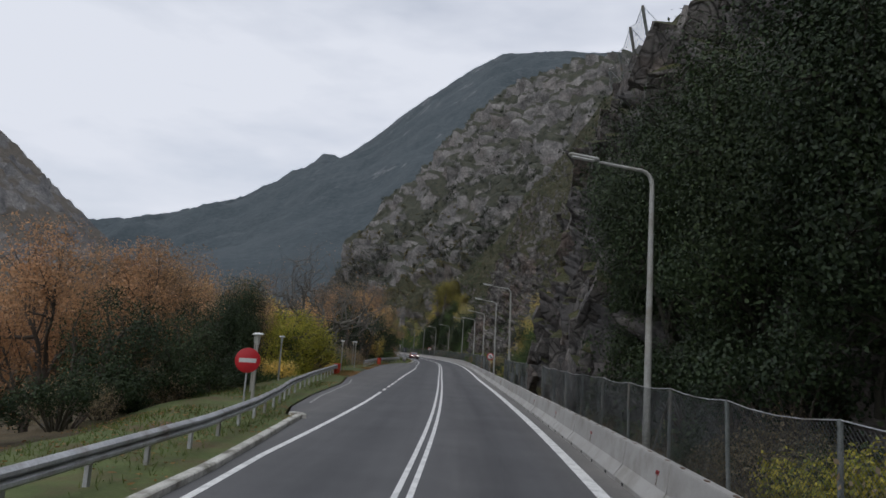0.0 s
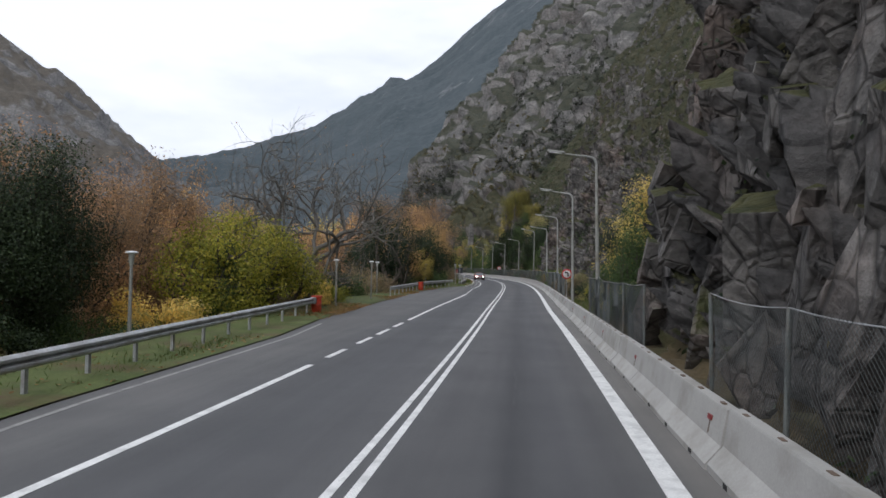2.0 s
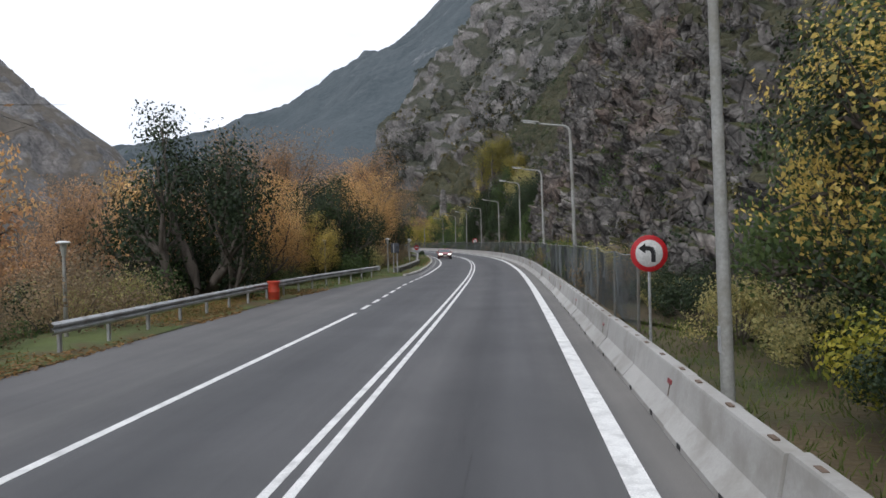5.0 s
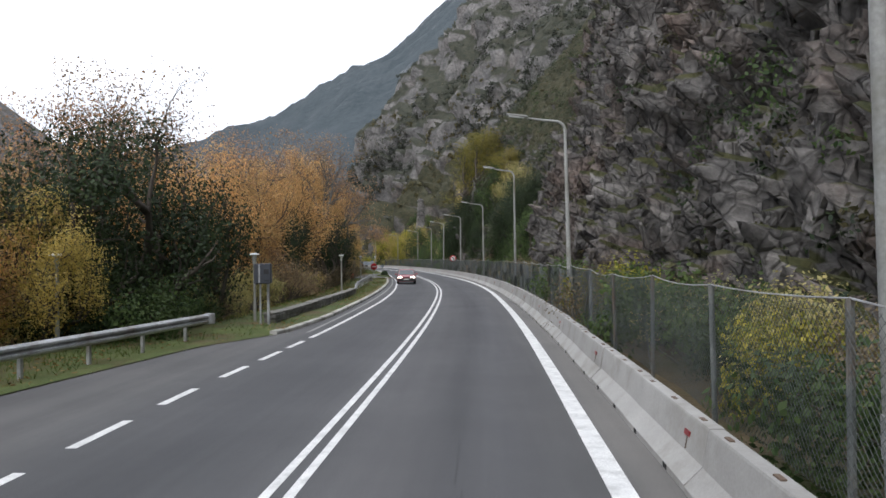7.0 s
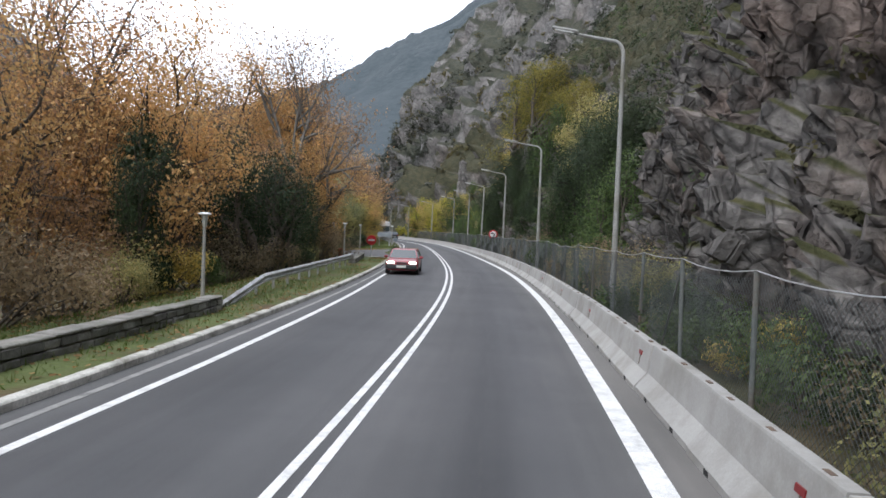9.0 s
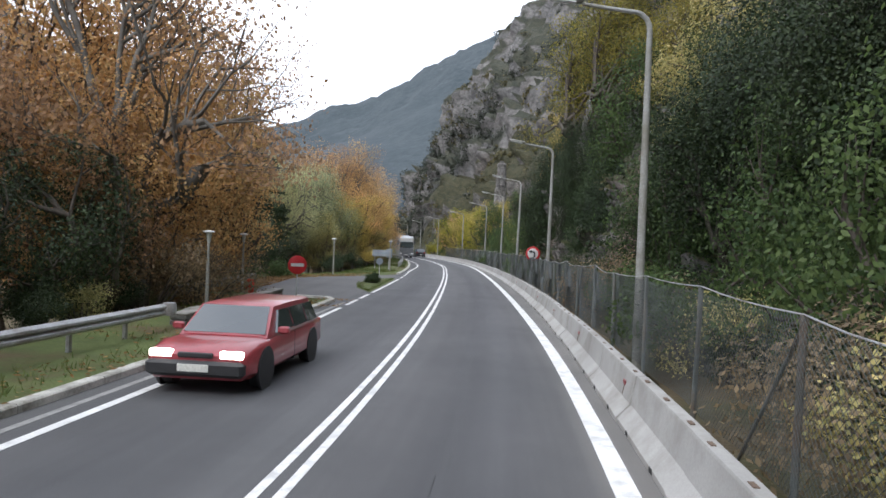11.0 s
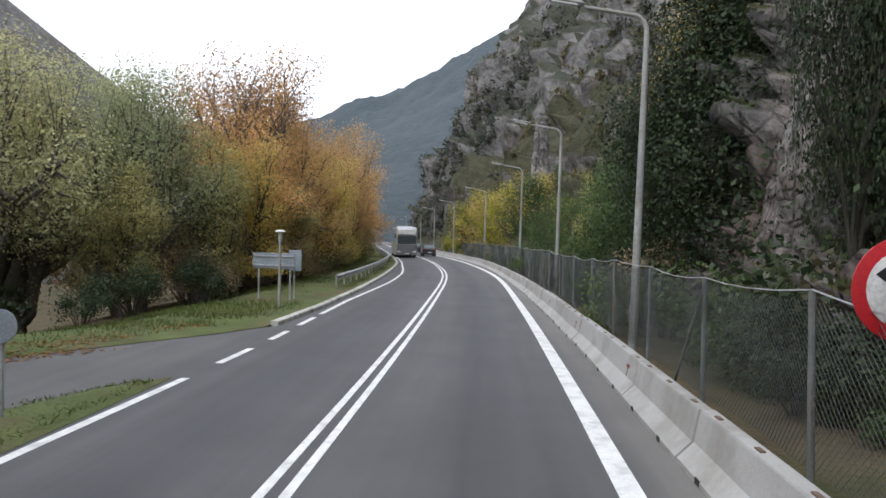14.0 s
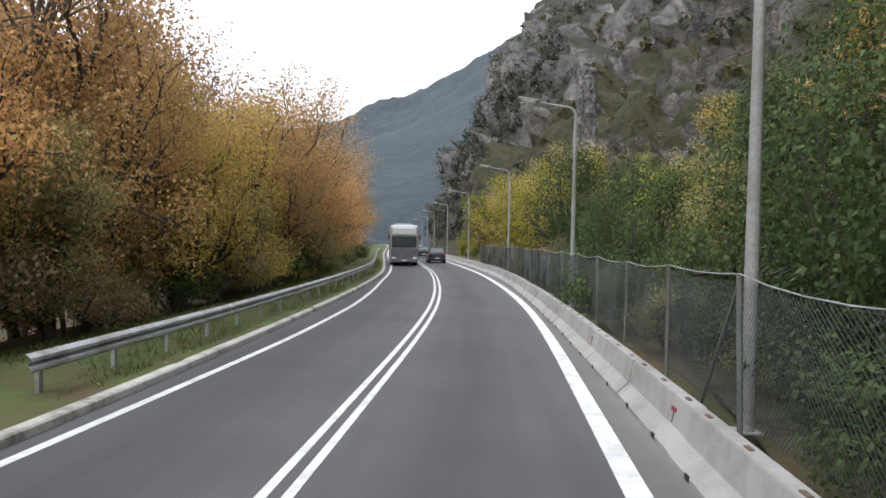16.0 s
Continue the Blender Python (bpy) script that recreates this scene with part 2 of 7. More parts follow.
def surface(name, dark, light, scale=3.0, fine=40.0, rough=0.8, bump=0.2, dist=0.01, metal=0.0, stain=None, stain_scale=0.6, stretch=None, per_object=0.0, grain=0.8):
    """A grained surface of two tones at two scales, with stains of a third."""
    m, n, k, b = material(name)
    pos = n.new("ShaderNodeNewGeometry").outputs["Position"]
    big, small = noise_node(n, k, pos, scale, 5, 0.6, stretch), noise_node(n, k, pos, fine, 3)
    r = ramp(n, ((0.3, dark), (0.7, light))); k.new(big, r.inputs[0])
    g = ramp(n, ((0.25, (0.72, 0.72, 0.72)), (0.75, (1.25, 1.25, 1.25)))); k.new(small, g.inputs[0])
    col = mixed(n, k, grain, r.outputs[0], g.outputs[0], "MULTIPLY")
    if stain:
        sr = ramp(n, ((0.48, (0, 0, 0)), (0.68, (1, 1, 1)))); k.new(noise_node(n, k, pos, stain_scale, 6, 0.65, stretch), sr.inputs[0])
        col = mixed(n, k, sr.outputs[0], col, stain)
    if per_object:
        oi = n.new("ShaderNodeObjectInfo")
        orr = ramp(n, ((0, (1 - per_object,) * 3), (1, (1 + per_object,) * 3))); k.new(oi.outputs["Random"], orr.inputs[0])
        col = mixed(n, k, 1.0, col, orr.outputs[0], "MULTIPLY")
    k.new(col, b.inputs["Base Color"])
    rr = n.new("ShaderNodeMapRange"); rr.inputs[3].default_value, rr.inputs[4].default_value = max(0.05, rough - 0.12), min(1, rough + 0.1)
    k.new(small, rr.inputs[0]); k.new(rr.outputs[0], b.inputs["Roughness"])
    b.inputs["Metallic"].default_value = metal
    b.inputs["Specular IOR Level"].default_value = 0.35
    if bump:
        bumped(n, k, b, small, bump, dist)
    return m


def rock_material(name, tones, scrub, scrub_amount, crack_scale, far=1.0, rusty=1.0, blocks=1.0, patch=0.16):
    """Layered grey-brown rock with rusty stains, cracks, and earth and scrub on the flatter ledges."""
    m, n, k, b = material(name)
    geo = n.new("ShaderNodeNewGeometry")
    pos = geo.outputs["Position"]
    lay = noise_node(n, k, pos, 0.35 / far, 6, 0.62, (1.0, 1.0, 1.8))
    r = ramp(n, tuple((0.28 + 0.15 * i, c) for i, c in enumerate(tones))); k.new(lay, r.inputs[0])
    grain = noise_node(n, k, pos, 4.0 / far, 6, 0.65)
    g = ramp(n, ((0.3, (0.5, 0.5, 0.5)), (0.7, (1.4, 1.38, 1.35)))); k.new(grain, g.inputs[0])
    col = mixed(n, k, 0.85, r.outputs[0], g.outputs[0], "MULTIPLY")
    rust = ramp(n, ((0.5, (0, 0, 0)), (0.68, (0.8 * rusty,) * 3))); k.new(noise_node(n, k, pos, 0.22 / far, 5, 0.6), rust.inputs[0])
    earth = ramp(n, ((0.35, (0.13, 0.092, 0.075)), (0.65, (0.26, 0.2, 0.17)))); k.new(grain, earth.inputs[0])
    col = mixed(n, k, rust.outputs[0], col, earth.outputs[0])
    vor = n.new("ShaderNodeTexVoronoi"); vor.feature = "DISTANCE_TO_EDGE"; vor.inputs["Scale"].default_value = crack_scale
    mp = n.new("ShaderNodeMapping"); mp.inputs["Rotation"].default_value, mp.inputs["Scale"].default_value = (0.5, 0.35, 0.2), (1, 1.6, 0.7)
    wob = n.new("ShaderNodeVectorMath"); wob.operation = "MULTIPLY_ADD"; wob.inputs[1].default_value = (0.55 * far,) * 3
    nz = n.new("ShaderNodeTexNoise"); nz.inputs["Scale"].default_value = 0.7 / far; k.new(pos, nz.inputs["Vector"])
    k.new(nz.outputs["Color"], wob.inputs[0]); k.new(pos, wob.inputs[2]); k.new(wob.outputs[0], mp.inputs[0]); k.new(mp.outputs[0], vor.inputs["Vector"])
    # crack lines, with the shade inside them painted as darker colour
    cr = ramp(n, ((0.0, (0.2, 0.2, 0.2)), (0.06, (1, 1, 1)))); k.new(vor.outputs["Distance"], cr.inputs[0])
    col = mixed(n, k, 0.55 * blocks, col, cr.outputs[0], "MULTIPLY")
    # blocks of slightly different tone, their edges darkened for shade between them
    vb = n.new("ShaderNodeTexVoronoi"); vb.feature = "F1"; vb.inputs["Scale"].default_value = crack_scale * 2.6
    vb2 = n.new("ShaderNodeTexVoronoi"); vb2.feature = "DISTANCE_TO_EDGE"; vb2.inputs["Scale"].default_value = crack_scale * 2.6
    k.new(mp.outputs[0], vb.inputs["Vector"]); k.new(mp.outputs[0], vb2.inputs["Vector"])
    tone = ramp(n, ((0.1, (0.62, 0.62, 0.63)), (0.9, (1.42, 1.4, 1.37)))); k.new(vb.outputs["Color"], tone.inputs[0])
    col = mixed(n, k, (0.6 if far == 1 else 0.45) * blocks, col, tone.outputs[0], "MULTIPLY")
    cr2 = ramp(n, ((0.0, (0.4, 0.4, 0.4)), (0.09, (1, 1, 1)))); k.new(vb2.outputs["Distance"], cr2.inputs[0])
    col = mixed(n, k, (0.6 if far == 1 else 0.35) * blocks, col, cr2.outputs[0], "MULTIPLY")
    # earth and scrub where it is flatter
    sep = n.new("ShaderNodeSeparateXYZ"); k.new(geo.outputs["Normal"], sep.inputs[0])
    add = n.new("ShaderNodeMath"); add.operation = "MULTIPLY_ADD"; add.inputs[1].default_value = 1.3
    k.new(noise_node(n, k, pos, patch / far, 6, 0.7), add.inputs[0]); k.new(sep.outputs[2], add.inputs[2])
    half = n.new("ShaderNodeMath"); half.operation = "MULTIPLY"; half.inputs[1].default_value = 0.5; k.new(add.outputs[0], half.inputs[0])
    veg = ramp(n, ((scrub_amount / 2, (0, 0, 0)), (scrub_amount / 2 + 0.06, (1, 1, 1)))); k.new(half.outputs[0], veg.inputs[0])
    gr = ramp(n, ((0.35, scrub[0]), (0.65, scrub[1]))); k.new(noise_node(n, k, pos, 1.5 / far, 5, 0.7), gr.inputs[0])
    col = mixed(n, k, veg.outputs[0], col, gr.outputs[0])
    k.new(col, b.inputs["Base Color"])
    b.inputs["Roughness"].default_value, b.inputs["Specular IOR Level"].default_value = 0.85, 0.25
    h = n.new("ShaderNodeMath"); h.operation = "MULTIPLY_ADD"; h.inputs[1].default_value = 0.6
    k.new(cr.outputs[0], h.inputs[0]); k.new(grain, h.inputs[2])
    h2 = n.new("ShaderNodeMath"); h2.operation = "MULTIPLY_ADD"; h2.inputs[1].default_value = 0.7
    k.new(cr2.outputs[0], h2.inputs[0]); k.new(h.outputs[0], h2.inputs[2])
    h3 = n.new("ShaderNodeMath"); h3.operation = "MULTIPLY_ADD"; h3.inputs[1].default_value = 0.8
    k.new(vb.outputs["Distance"], h3.inputs[0]); k.new(h2.outputs[0], h3.inputs[2])
    bumped(n, k, b, h3.outputs[0], 0.8 if far < 3 else (0.5 if far < 8 else 0.15), 0.16 * far)
    return m


def leaf_material(name, tones, spread=0.3, glow=0.45):
    """Leaves of several tones, one to a leaf, shifted a little from plant to plant; light passes through them."""
    m, n, k, b = material(name)
    isl = n.new("ShaderNodeNewGeometry")
    r = ramp(n, tuple((i / max(1, len(tones) - 1), c) for i, c in enumerate(tones))); k.new(isl.outputs["Random Per Island"], r.inputs[0])
    big = ramp(n, ((0.3, (1 - spread,) * 3), (0.7, (1 + spread,) * 3))); k.new(noise_node(n, k, isl.outputs["Position"], 0.5, 3), big.inputs[0])
    col = mixed(n, k, 1.0, r.outputs[0], big.outputs[0], "MULTIPLY")
    oi = n.new("ShaderNodeObjectInfo")
    orr = ramp(n, ((0, (0.75, 0.8, 0.8)), (1, (1.2, 1.15, 1.1)))); k.new(oi.outputs["Random"], orr.inputs[0])
    col = mixed(n, k, 1.0, col, orr.outputs[0], "MULTIPLY")
    k.new(col, b.inputs["Base Color"])
    b.inputs["Roughness"].default_value, b.inputs["Specular IOR Level"].default_value = 0.6, 0.3
    t = n.new("ShaderNodeBsdfTranslucent"); k.new(col, t.inputs[0])
    mx = n.new("ShaderNodeMixShader"); mx.inputs[0].default_value = glow
    k.new(b.outputs[0], mx.inputs[1]); k.new(t.outputs[0], mx.inputs[2]); k.new(mx.outputs[0], n["Material Output"].inputs[0])
    return m


def asphalt_material():
    """Worn asphalt: coarse grain, wheel tracks along the lanes, a dusty strip beside the barrier, dull patches."""
    m, n, k, b = material("asphalt")
    pos = n.new("ShaderNodeNewGeometry").outputs["Position"]
    uv = n.new("ShaderNodeUVMap").outputs[0]
    sep = n.new("ShaderNodeSeparateXYZ"); k.new(uv, sep.inputs[0])
    base = ramp(n, ((0.3, (0.070, 0.071, 0.074)), (0.7, (0.096, 0.096, 0.099)))); k.new(noise_node(n, k, pos, 0.35, 5, 0.6), base.inputs[0])
    g = ramp(n, ((0.3, (0.7, 0.7, 0.7)), (0.7, (1.3, 1.3, 1.3)))); k.new(noise_node(n, k, pos, 90, 2), g.inputs[0])
    col = mixed(n, k, 0.7, base.outputs[0], g.outputs[0], "MULTIPLY")
    # lateral wobble, then bands across the road: l from -11 to 5 metres mapped to 0..1
    wob = n.new("ShaderNodeMath"); wob.operation = "MULTIPLY_ADD"; wob.inputs[1].default_value = 0.5
    k.new(noise_node(n, k, uv, 0.3, 3, 0.5, (1, 0.2, 1)), wob.inputs[0]); k.new(sep.outputs[0], wob.inputs[2])
    mr = n.new("ShaderNodeMapRange"); mr.inputs[1].default_value, mr.inputs[2].default_value = -10.75, 5.25; k.new(wob.outputs[0], mr.inputs[0])
    f = lambda l: (l + 11) / 16
    band = ramp(n, ((f(-11), (1.35, 1.3, 1.25)), (f(-4.2), (1.3, 1.28, 1.22)), (f(-3.0), (1.0, 1.0, 1.0)), (f(-1.6), (0.82, 0.83, 0.85)), (f(-0.3), (1.08, 1.08, 1.08)),
                    (f(0.9), (1.08, 1.07, 1.06)), (f(1.7), (0.78, 0.78, 0.8)), (f(2.4), (1.04, 1.04, 1.05)), (f(3.35), (1.12, 1.1, 1.06)), (f(3.75), (1.75, 1.66, 1.5)), (f(4.2), (1.9, 1.8, 1.6))))
    k.new(mr.outputs[0], band.inputs[0])
    col = mixed(n, k, 1.0, col, band.outputs[0], "MULTIPLY")
    st = ramp(n, ((0.3, (0.8, 0.8, 0.81)), (0.7, (1.2, 1.2, 1.19)))); k.new(noise_node(n, k, uv, 1.6, 4, 0.6, (1, 0.03, 1)), st.inputs[0])
    col = mixed(n, k, 0.8, col, st.outputs[0], "MULTIPLY")
    pat = ramp(n, ((0.6, (0, 0, 0)), (0.75, (1, 1, 1)))); k.new(noise_node(n, k, uv, 0.12, 5, 0.6, (1, 0.25, 1)), pat.inputs[0])
    col = mixed(n, k, pat.outputs[0], col, (0.085, 0.082, 0.079))
    k.new(col, b.inputs["Base Color"])
    b.inputs["Roughness"].default_value, b.inputs["Specular IOR Level"].default_value = 0.75, 0.4
    bumped(n, k, b, noise_node(n, k, pos, 120, 2), 0.35, 0.006)
    return m


def plain(name, c, rough=0.5, metal=0.0, vary=0.15, spec=0.5, coat=0.0):
    m = surface(name, tuple(v * (1 - vary) for v in c), tuple(v * (1 + vary) for v in c), 2.0, 30.0, rough, 0.05, 0.002, metal)
    b = m.node_tree.nodes["Principled BSDF"]
    b.inputs["Specular IOR Level"].default_value, b.inputs["Coat Weight"].default_value = spec, coat
    return m


def glass_material(name, tint=(0.02, 0.025, 0.03)):
    m, n, k, b = material(name)
    b.inputs["Base Color"].default_value = (*tint, 1)
    b.inputs["Roughness"].default_value, b.inputs["Specular IOR Level"].default_value = 0.05, 1.0
    b.inputs["Coat Weight"].default_value = 1.0
    return m


def glow_material(name, c, power):
    m, n, k, b = material(name)
    b.inputs["Base Color"].default_value = (*c, 1)
    b.inputs["Emission Color"].default_value, b.inputs["Emission Strength"].default_value = (*c, 1), power
    return m


ASPHALT = asphalt_material()
PAINT = surface("road_paint", (0.66, 0.66, 0.65), (0.82, 0.82, 0.8), 2.5, 60, 0.6, 0.2, 0.003, stain=(0.5, 0.5, 0.49), stain_scale=3.0)
OLD_PAINT = surface("faded_road_paint", (0.2, 0.2, 0.19), (0.42, 0.42, 0.4), 2.0, 30, 0.7, 0.2, 0.003, stain=(0.09, 0.09, 0.09), stain_scale=2.0)
CONCRETE = surface("barrier_concrete", (0.32, 0.312, 0.295), (0.40, 0.392, 0.373), 0.9, 35, 0.85, 0.2, 0.004, stain=(0.26, 0.25, 0.225), stain_scale=1.0, per_object=0.07, grain=0.35)
KERB = surface("kerb_concrete", (0.42, 0.41, 0.37), (0.62, 0.61, 0.56), 1.6, 30, 0.85, 0.25, 0.004, stain=(0.16, 0.15, 0.12), stain_scale=1.5)
VERGE = surface("verge_earth", (0.06, 0.085, 0.024), (0.12, 0.145, 0.048), 0.9, 14, 0.95, 0.6, 0.05, stain=(0.11, 0.075, 0.042), stain_scale=0.5)
LITTER_GROUND = surface("leafy_earth", (0.06, 0.047, 0.028), (0.125, 0.095, 0.05), 0.7, 9, 0.95, 0.7, 0.06, stain=(0.05, 0.06, 0.022), stain_scale=0.3)
COPING = surface("coping_stone", (0.15, 0.145, 0.132), (0.3, 0.29, 0.265), 2.0, 22, 0.9, 0.5, 0.01, stain=(0.13, 0.13, 0.1), stain_scale=1.5, per_object=0.2)
STONE = surface("wall_stone", (0.09, 0.087, 0.08), (0.22, 0.213, 0.2), 3.0, 22, 0.9, 0.6, 0.02, stain=(0.09, 0.09, 0.07), stain_scale=2.0, per_object=0.25)
GALV = surface("galvanised_steel", (0.33, 0.34, 0.35), (0.50, 0.51, 0.52), 2.0, 25, 0.5, 0.05, 0.002, metal=0.35, stain=(0.24, 0.22, 0.2), stain_scale=1.5)
POLE_STEEL = surface("pole_paint", (0.27, 0.275, 0.26), (0.37, 0.37, 0.35), 1.2, 20, 0.6, 0.08, 0.002, stain=(0.2, 0.19, 0.15), stain_scale=0.8, per_object=0.1)
FENCE_STEEL = surface("fence_steel", (0.11, 0.125, 0.12), (0.2, 0.21, 0.2), 2.0, 25, 0.6, 0.05, 0.002, metal=0.2, stain=(0.13, 0.09, 0.06), stain_scale=1.0)
WIRE = plain("fence_wire", (0.10, 0.11, 0.11), 0.55, 0.3)
RUST = plain("rust_stain", (0.13, 0.09, 0.065), 0.9)
DARK = plain("dark_opening", (0.015, 0.015, 0.015), 0.9)
SIGN_RED = plain("sign_red", (0.42, 0.012, 0.018), 0.45)
SIGN_WHITE = plain("sign_white", (0.56, 0.56, 0.55), 0.45)
SIGN_BLACK = plain("sign_black", (0.02, 0.02, 0.022), 0.5)
SIGN_BACK = plain("sign_back", (0.29, 0.33, 0.37), 0.5, 0.3)
RED_PLASTIC = surface("red_barrel", (0.42, 0.035, 0.018), (0.58, 0.07, 0.03), 3, 25, 0.55, 0.1, 0.003, stain=(0.25, 0.05, 0.03), stain_scale=3)
REFLECT = plain("reflector_red", (0.2, 0.012, 0.014), 0.4)
LAMP_WHITE = plain("lamp_glass", (0.72, 0.73, 0.72), 0.4)
TYRE = plain("tyre_rubber", (0.02, 0.02, 0.021), 0.8)
RIM = plain("wheel_rim", (0.3, 0.3, 0.31), 0.35, 0.7)
GLASS = glass_material("vehicle_glass", (0.05, 0.06, 0.063))
HEADLIGHT = glow_material("headlight_on", (1.0, 0.95, 0.85), 6.0)
TAIL = plain("tail_light", (0.35, 0.01, 0.012), 0.25)
PLATE = plain("number_plate", (0.6, 0.6, 0.55), 0.5)
TRIM = plain("black_trim", (0.025, 0.025, 0.027), 0.6)
BARK = surface("bark", (0.055, 0.045, 0.036), (0.14, 0.12, 0.10), 1.5, 18, 0.9, 0.6, 0.02, stretch=(1, 1, 0.3))
# a darker tone of bark for the evergreen and ivy-clad trunks
DARK_BARK = surface("dark_bark", (0.018, 0.017, 0.012), (0.05, 0.046, 0.034), 1.5, 18, 0.95, 0.6, 0.02, stretch=(1, 1, 0.3))
PALE_BARK = surface("pale_bark", (0.10, 0.092, 0.08), (0.24, 0.225, 0.2), 1.2, 12, 0.85, 0.5, 0.02, stain=(0.07, 0.06, 0.05), stain_scale=1.2)
EARTH_BANK = surface("bank_earth", (0.085, 0.058, 0.045), (0.2, 0.15, 0.12), 0.9, 9, 0.95, 0.7, 0.05, stain=(0.05, 0.055, 0.025), stain_scale=0.7)
CLIFF = rock_material("cliff_rock", ((0.058, 0.055, 0.053), (0.105, 0.1, 0.096), (0.175, 0.167, 0.16), (0.32, 0.305, 0.292)), ((0.034, 0.04, 0.016), (0.085, 0.082, 0.034)), 1.3, 0.75, 1.0, 0.9, 1.0)
DARK_CLIFF = rock_material("dark_cliff_rock", ((0.034, 0.033, 0.033), (0.064, 0.062, 0.061), (0.112, 0.108, 0.106), (0.21, 0.203, 0.197)), ((0.03, 0.036, 0.014), (0.07, 0.07, 0.03)), 1.5, 0.45, 1.0, 0.35, 0.8)
SCRUB_SLOPE = rock_material("scrub_slope", ((0.075, 0.072, 0.069), (0.12, 0.115, 0.11), (0.18, 0.172, 0.164), (0.29, 0.277, 0.264)), ((0.04, 0.044, 0.026), (0.088, 0.082, 0.048)), 0.78, 0.4, 2.0, 0.4, 0.5, 0.1)
PALE_ROCK = rock_material("pale_rock", ((0.1, 0.096, 0.092), (0.17, 0.164, 0.158), (0.26, 0.253, 0.246), (0.38, 0.371, 0.36)), ((0.04, 0.044, 0.02), (0.085, 0.08, 0.04)), 1.5, 0.8, 1.0, 0.6)
# rock and scrub tones lifted to carry a slight haze
CRAG = rock_material("mountain_rock", ((0.1, 0.099, 0.1), (0.155, 0.152, 0.15), (0.225, 0.218, 0.212), (0.33, 0.318, 0.306)), ((0.042, 0.047, 0.036), (0.078, 0.078, 0.056)), 1.0, 0.12, 4.0, 0.3, 0.5, 0.09)
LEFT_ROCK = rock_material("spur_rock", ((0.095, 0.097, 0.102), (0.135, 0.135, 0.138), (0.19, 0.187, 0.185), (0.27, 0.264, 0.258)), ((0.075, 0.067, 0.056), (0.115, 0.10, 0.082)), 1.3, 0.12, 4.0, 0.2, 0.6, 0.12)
# blue-grey rock and scrub tones hold the distance haze in the base colour
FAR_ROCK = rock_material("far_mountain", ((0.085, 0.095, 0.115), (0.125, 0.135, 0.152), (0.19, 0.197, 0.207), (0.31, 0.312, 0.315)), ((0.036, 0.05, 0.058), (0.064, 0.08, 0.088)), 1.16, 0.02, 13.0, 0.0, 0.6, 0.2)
LEAF = {
    "rust": leaf_material("rust_leaves", ((0.251, 0.162, 0.105), (0.386, 0.235, 0.131), (0.542, 0.323, 0.173), (0.323, 0.218, 0.14))),
    "orange": leaf_material("orange_leaves", ((0.438, 0.258, 0.115), (0.644, 0.373, 0.155), (0.799, 0.528, 0.232), (0.489, 0.347, 0.167))),
    "gold": leaf_material("golden_leaves", ((0.469, 0.345, 0.11), (0.8, 0.621, 0.179), (0.718, 0.524, 0.152), (0.359, 0.331, 0.124))),
    "lime": leaf_material("yellow_green_leaves", ((0.121, 0.149, 0.027), (0.297, 0.284, 0.041), (0.486, 0.419, 0.068), (0.176, 0.216, 0.034))),
    "olive": leaf_material("olive_leaves", ((0.217, 0.227, 0.104), (0.383, 0.365, 0.157), (0.54, 0.461, 0.2), (0.278, 0.278, 0.113))),
    "gold_olive": leaf_material("dull_golden_leaves", ((0.12, 0.13, 0.03), (0.26, 0.225, 0.05), (0.42, 0.33, 0.075), (0.17, 0.17, 0.04))),
    "green": leaf_material("green_leaves", ((0.045, 0.078, 0.03), (0.082, 0.13, 0.046), (0.125, 0.178, 0.06), (0.066, 0.098, 0.037))),
    "dark": leaf_material("dark_green_leaves", ((0.013, 0.024, 0.011), (0.024, 0.042, 0.017), (0.044, 0.066, 0.024), (0.020, 0.033, 0.013)), glow=0.15),
    "ivy": leaf_material("ivy_leaves", ((0.026, 0.046, 0.02), (0.045, 0.075, 0.03), (0.075, 0.11, 0.042), (0.036, 0.058, 0.024)), glow=0.3),
    "scrub": leaf_material("dry_scrub_leaves", ((0.07, 0.07, 0.036), (0.11, 0.105, 0.05), (0.15, 0.128, 0.064), (0.085, 0.082, 0.04))),
    # paler, greyer greens: the haze of distance put into the leaf colour
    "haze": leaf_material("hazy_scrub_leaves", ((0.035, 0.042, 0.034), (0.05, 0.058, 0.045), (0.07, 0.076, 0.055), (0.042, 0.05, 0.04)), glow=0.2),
    "willow": leaf_material("grey_green_leaves", ((0.275, 0.31, 0.171), (0.477, 0.494, 0.279), (0.659, 0.642, 0.365), (0.404, 0.404, 0.216))),
    "brown": leaf_material("dry_brown_leaves", ((0.154, 0.12, 0.082), (0.25, 0.192, 0.12), (0.336, 0.254, 0.154), (0.192, 0.149, 0.096))),
}

# ---------------------------------------------------------------- ground, road, verges
def grid_faces(a, b):
    i = np.arange(a * b).reshape(a, b)
    return np.stack([i[:-1, :-1], i[:-1, 1:], i[1:, 1:], i[1:, :-1]], -1).reshape(-1, 4)


def station_of(x, y):
    """Nearest station and the distance to the right of the road's line, for arrays."""
    k = np.clip(np.searchsorted(_y, y), 1, len(_y) - 2)
    for _ in range(6):
        d = (x - _x[k]) * _tx[k] + (y - _y[k]) * _ty[k]
        k = np.clip(k + np.round(d / 0.5).astype(int), 0, len(_y) - 1)
    return _s[k], (x - _x[k]) * _ty[k] - (y - _y[k]) * _tx[k]


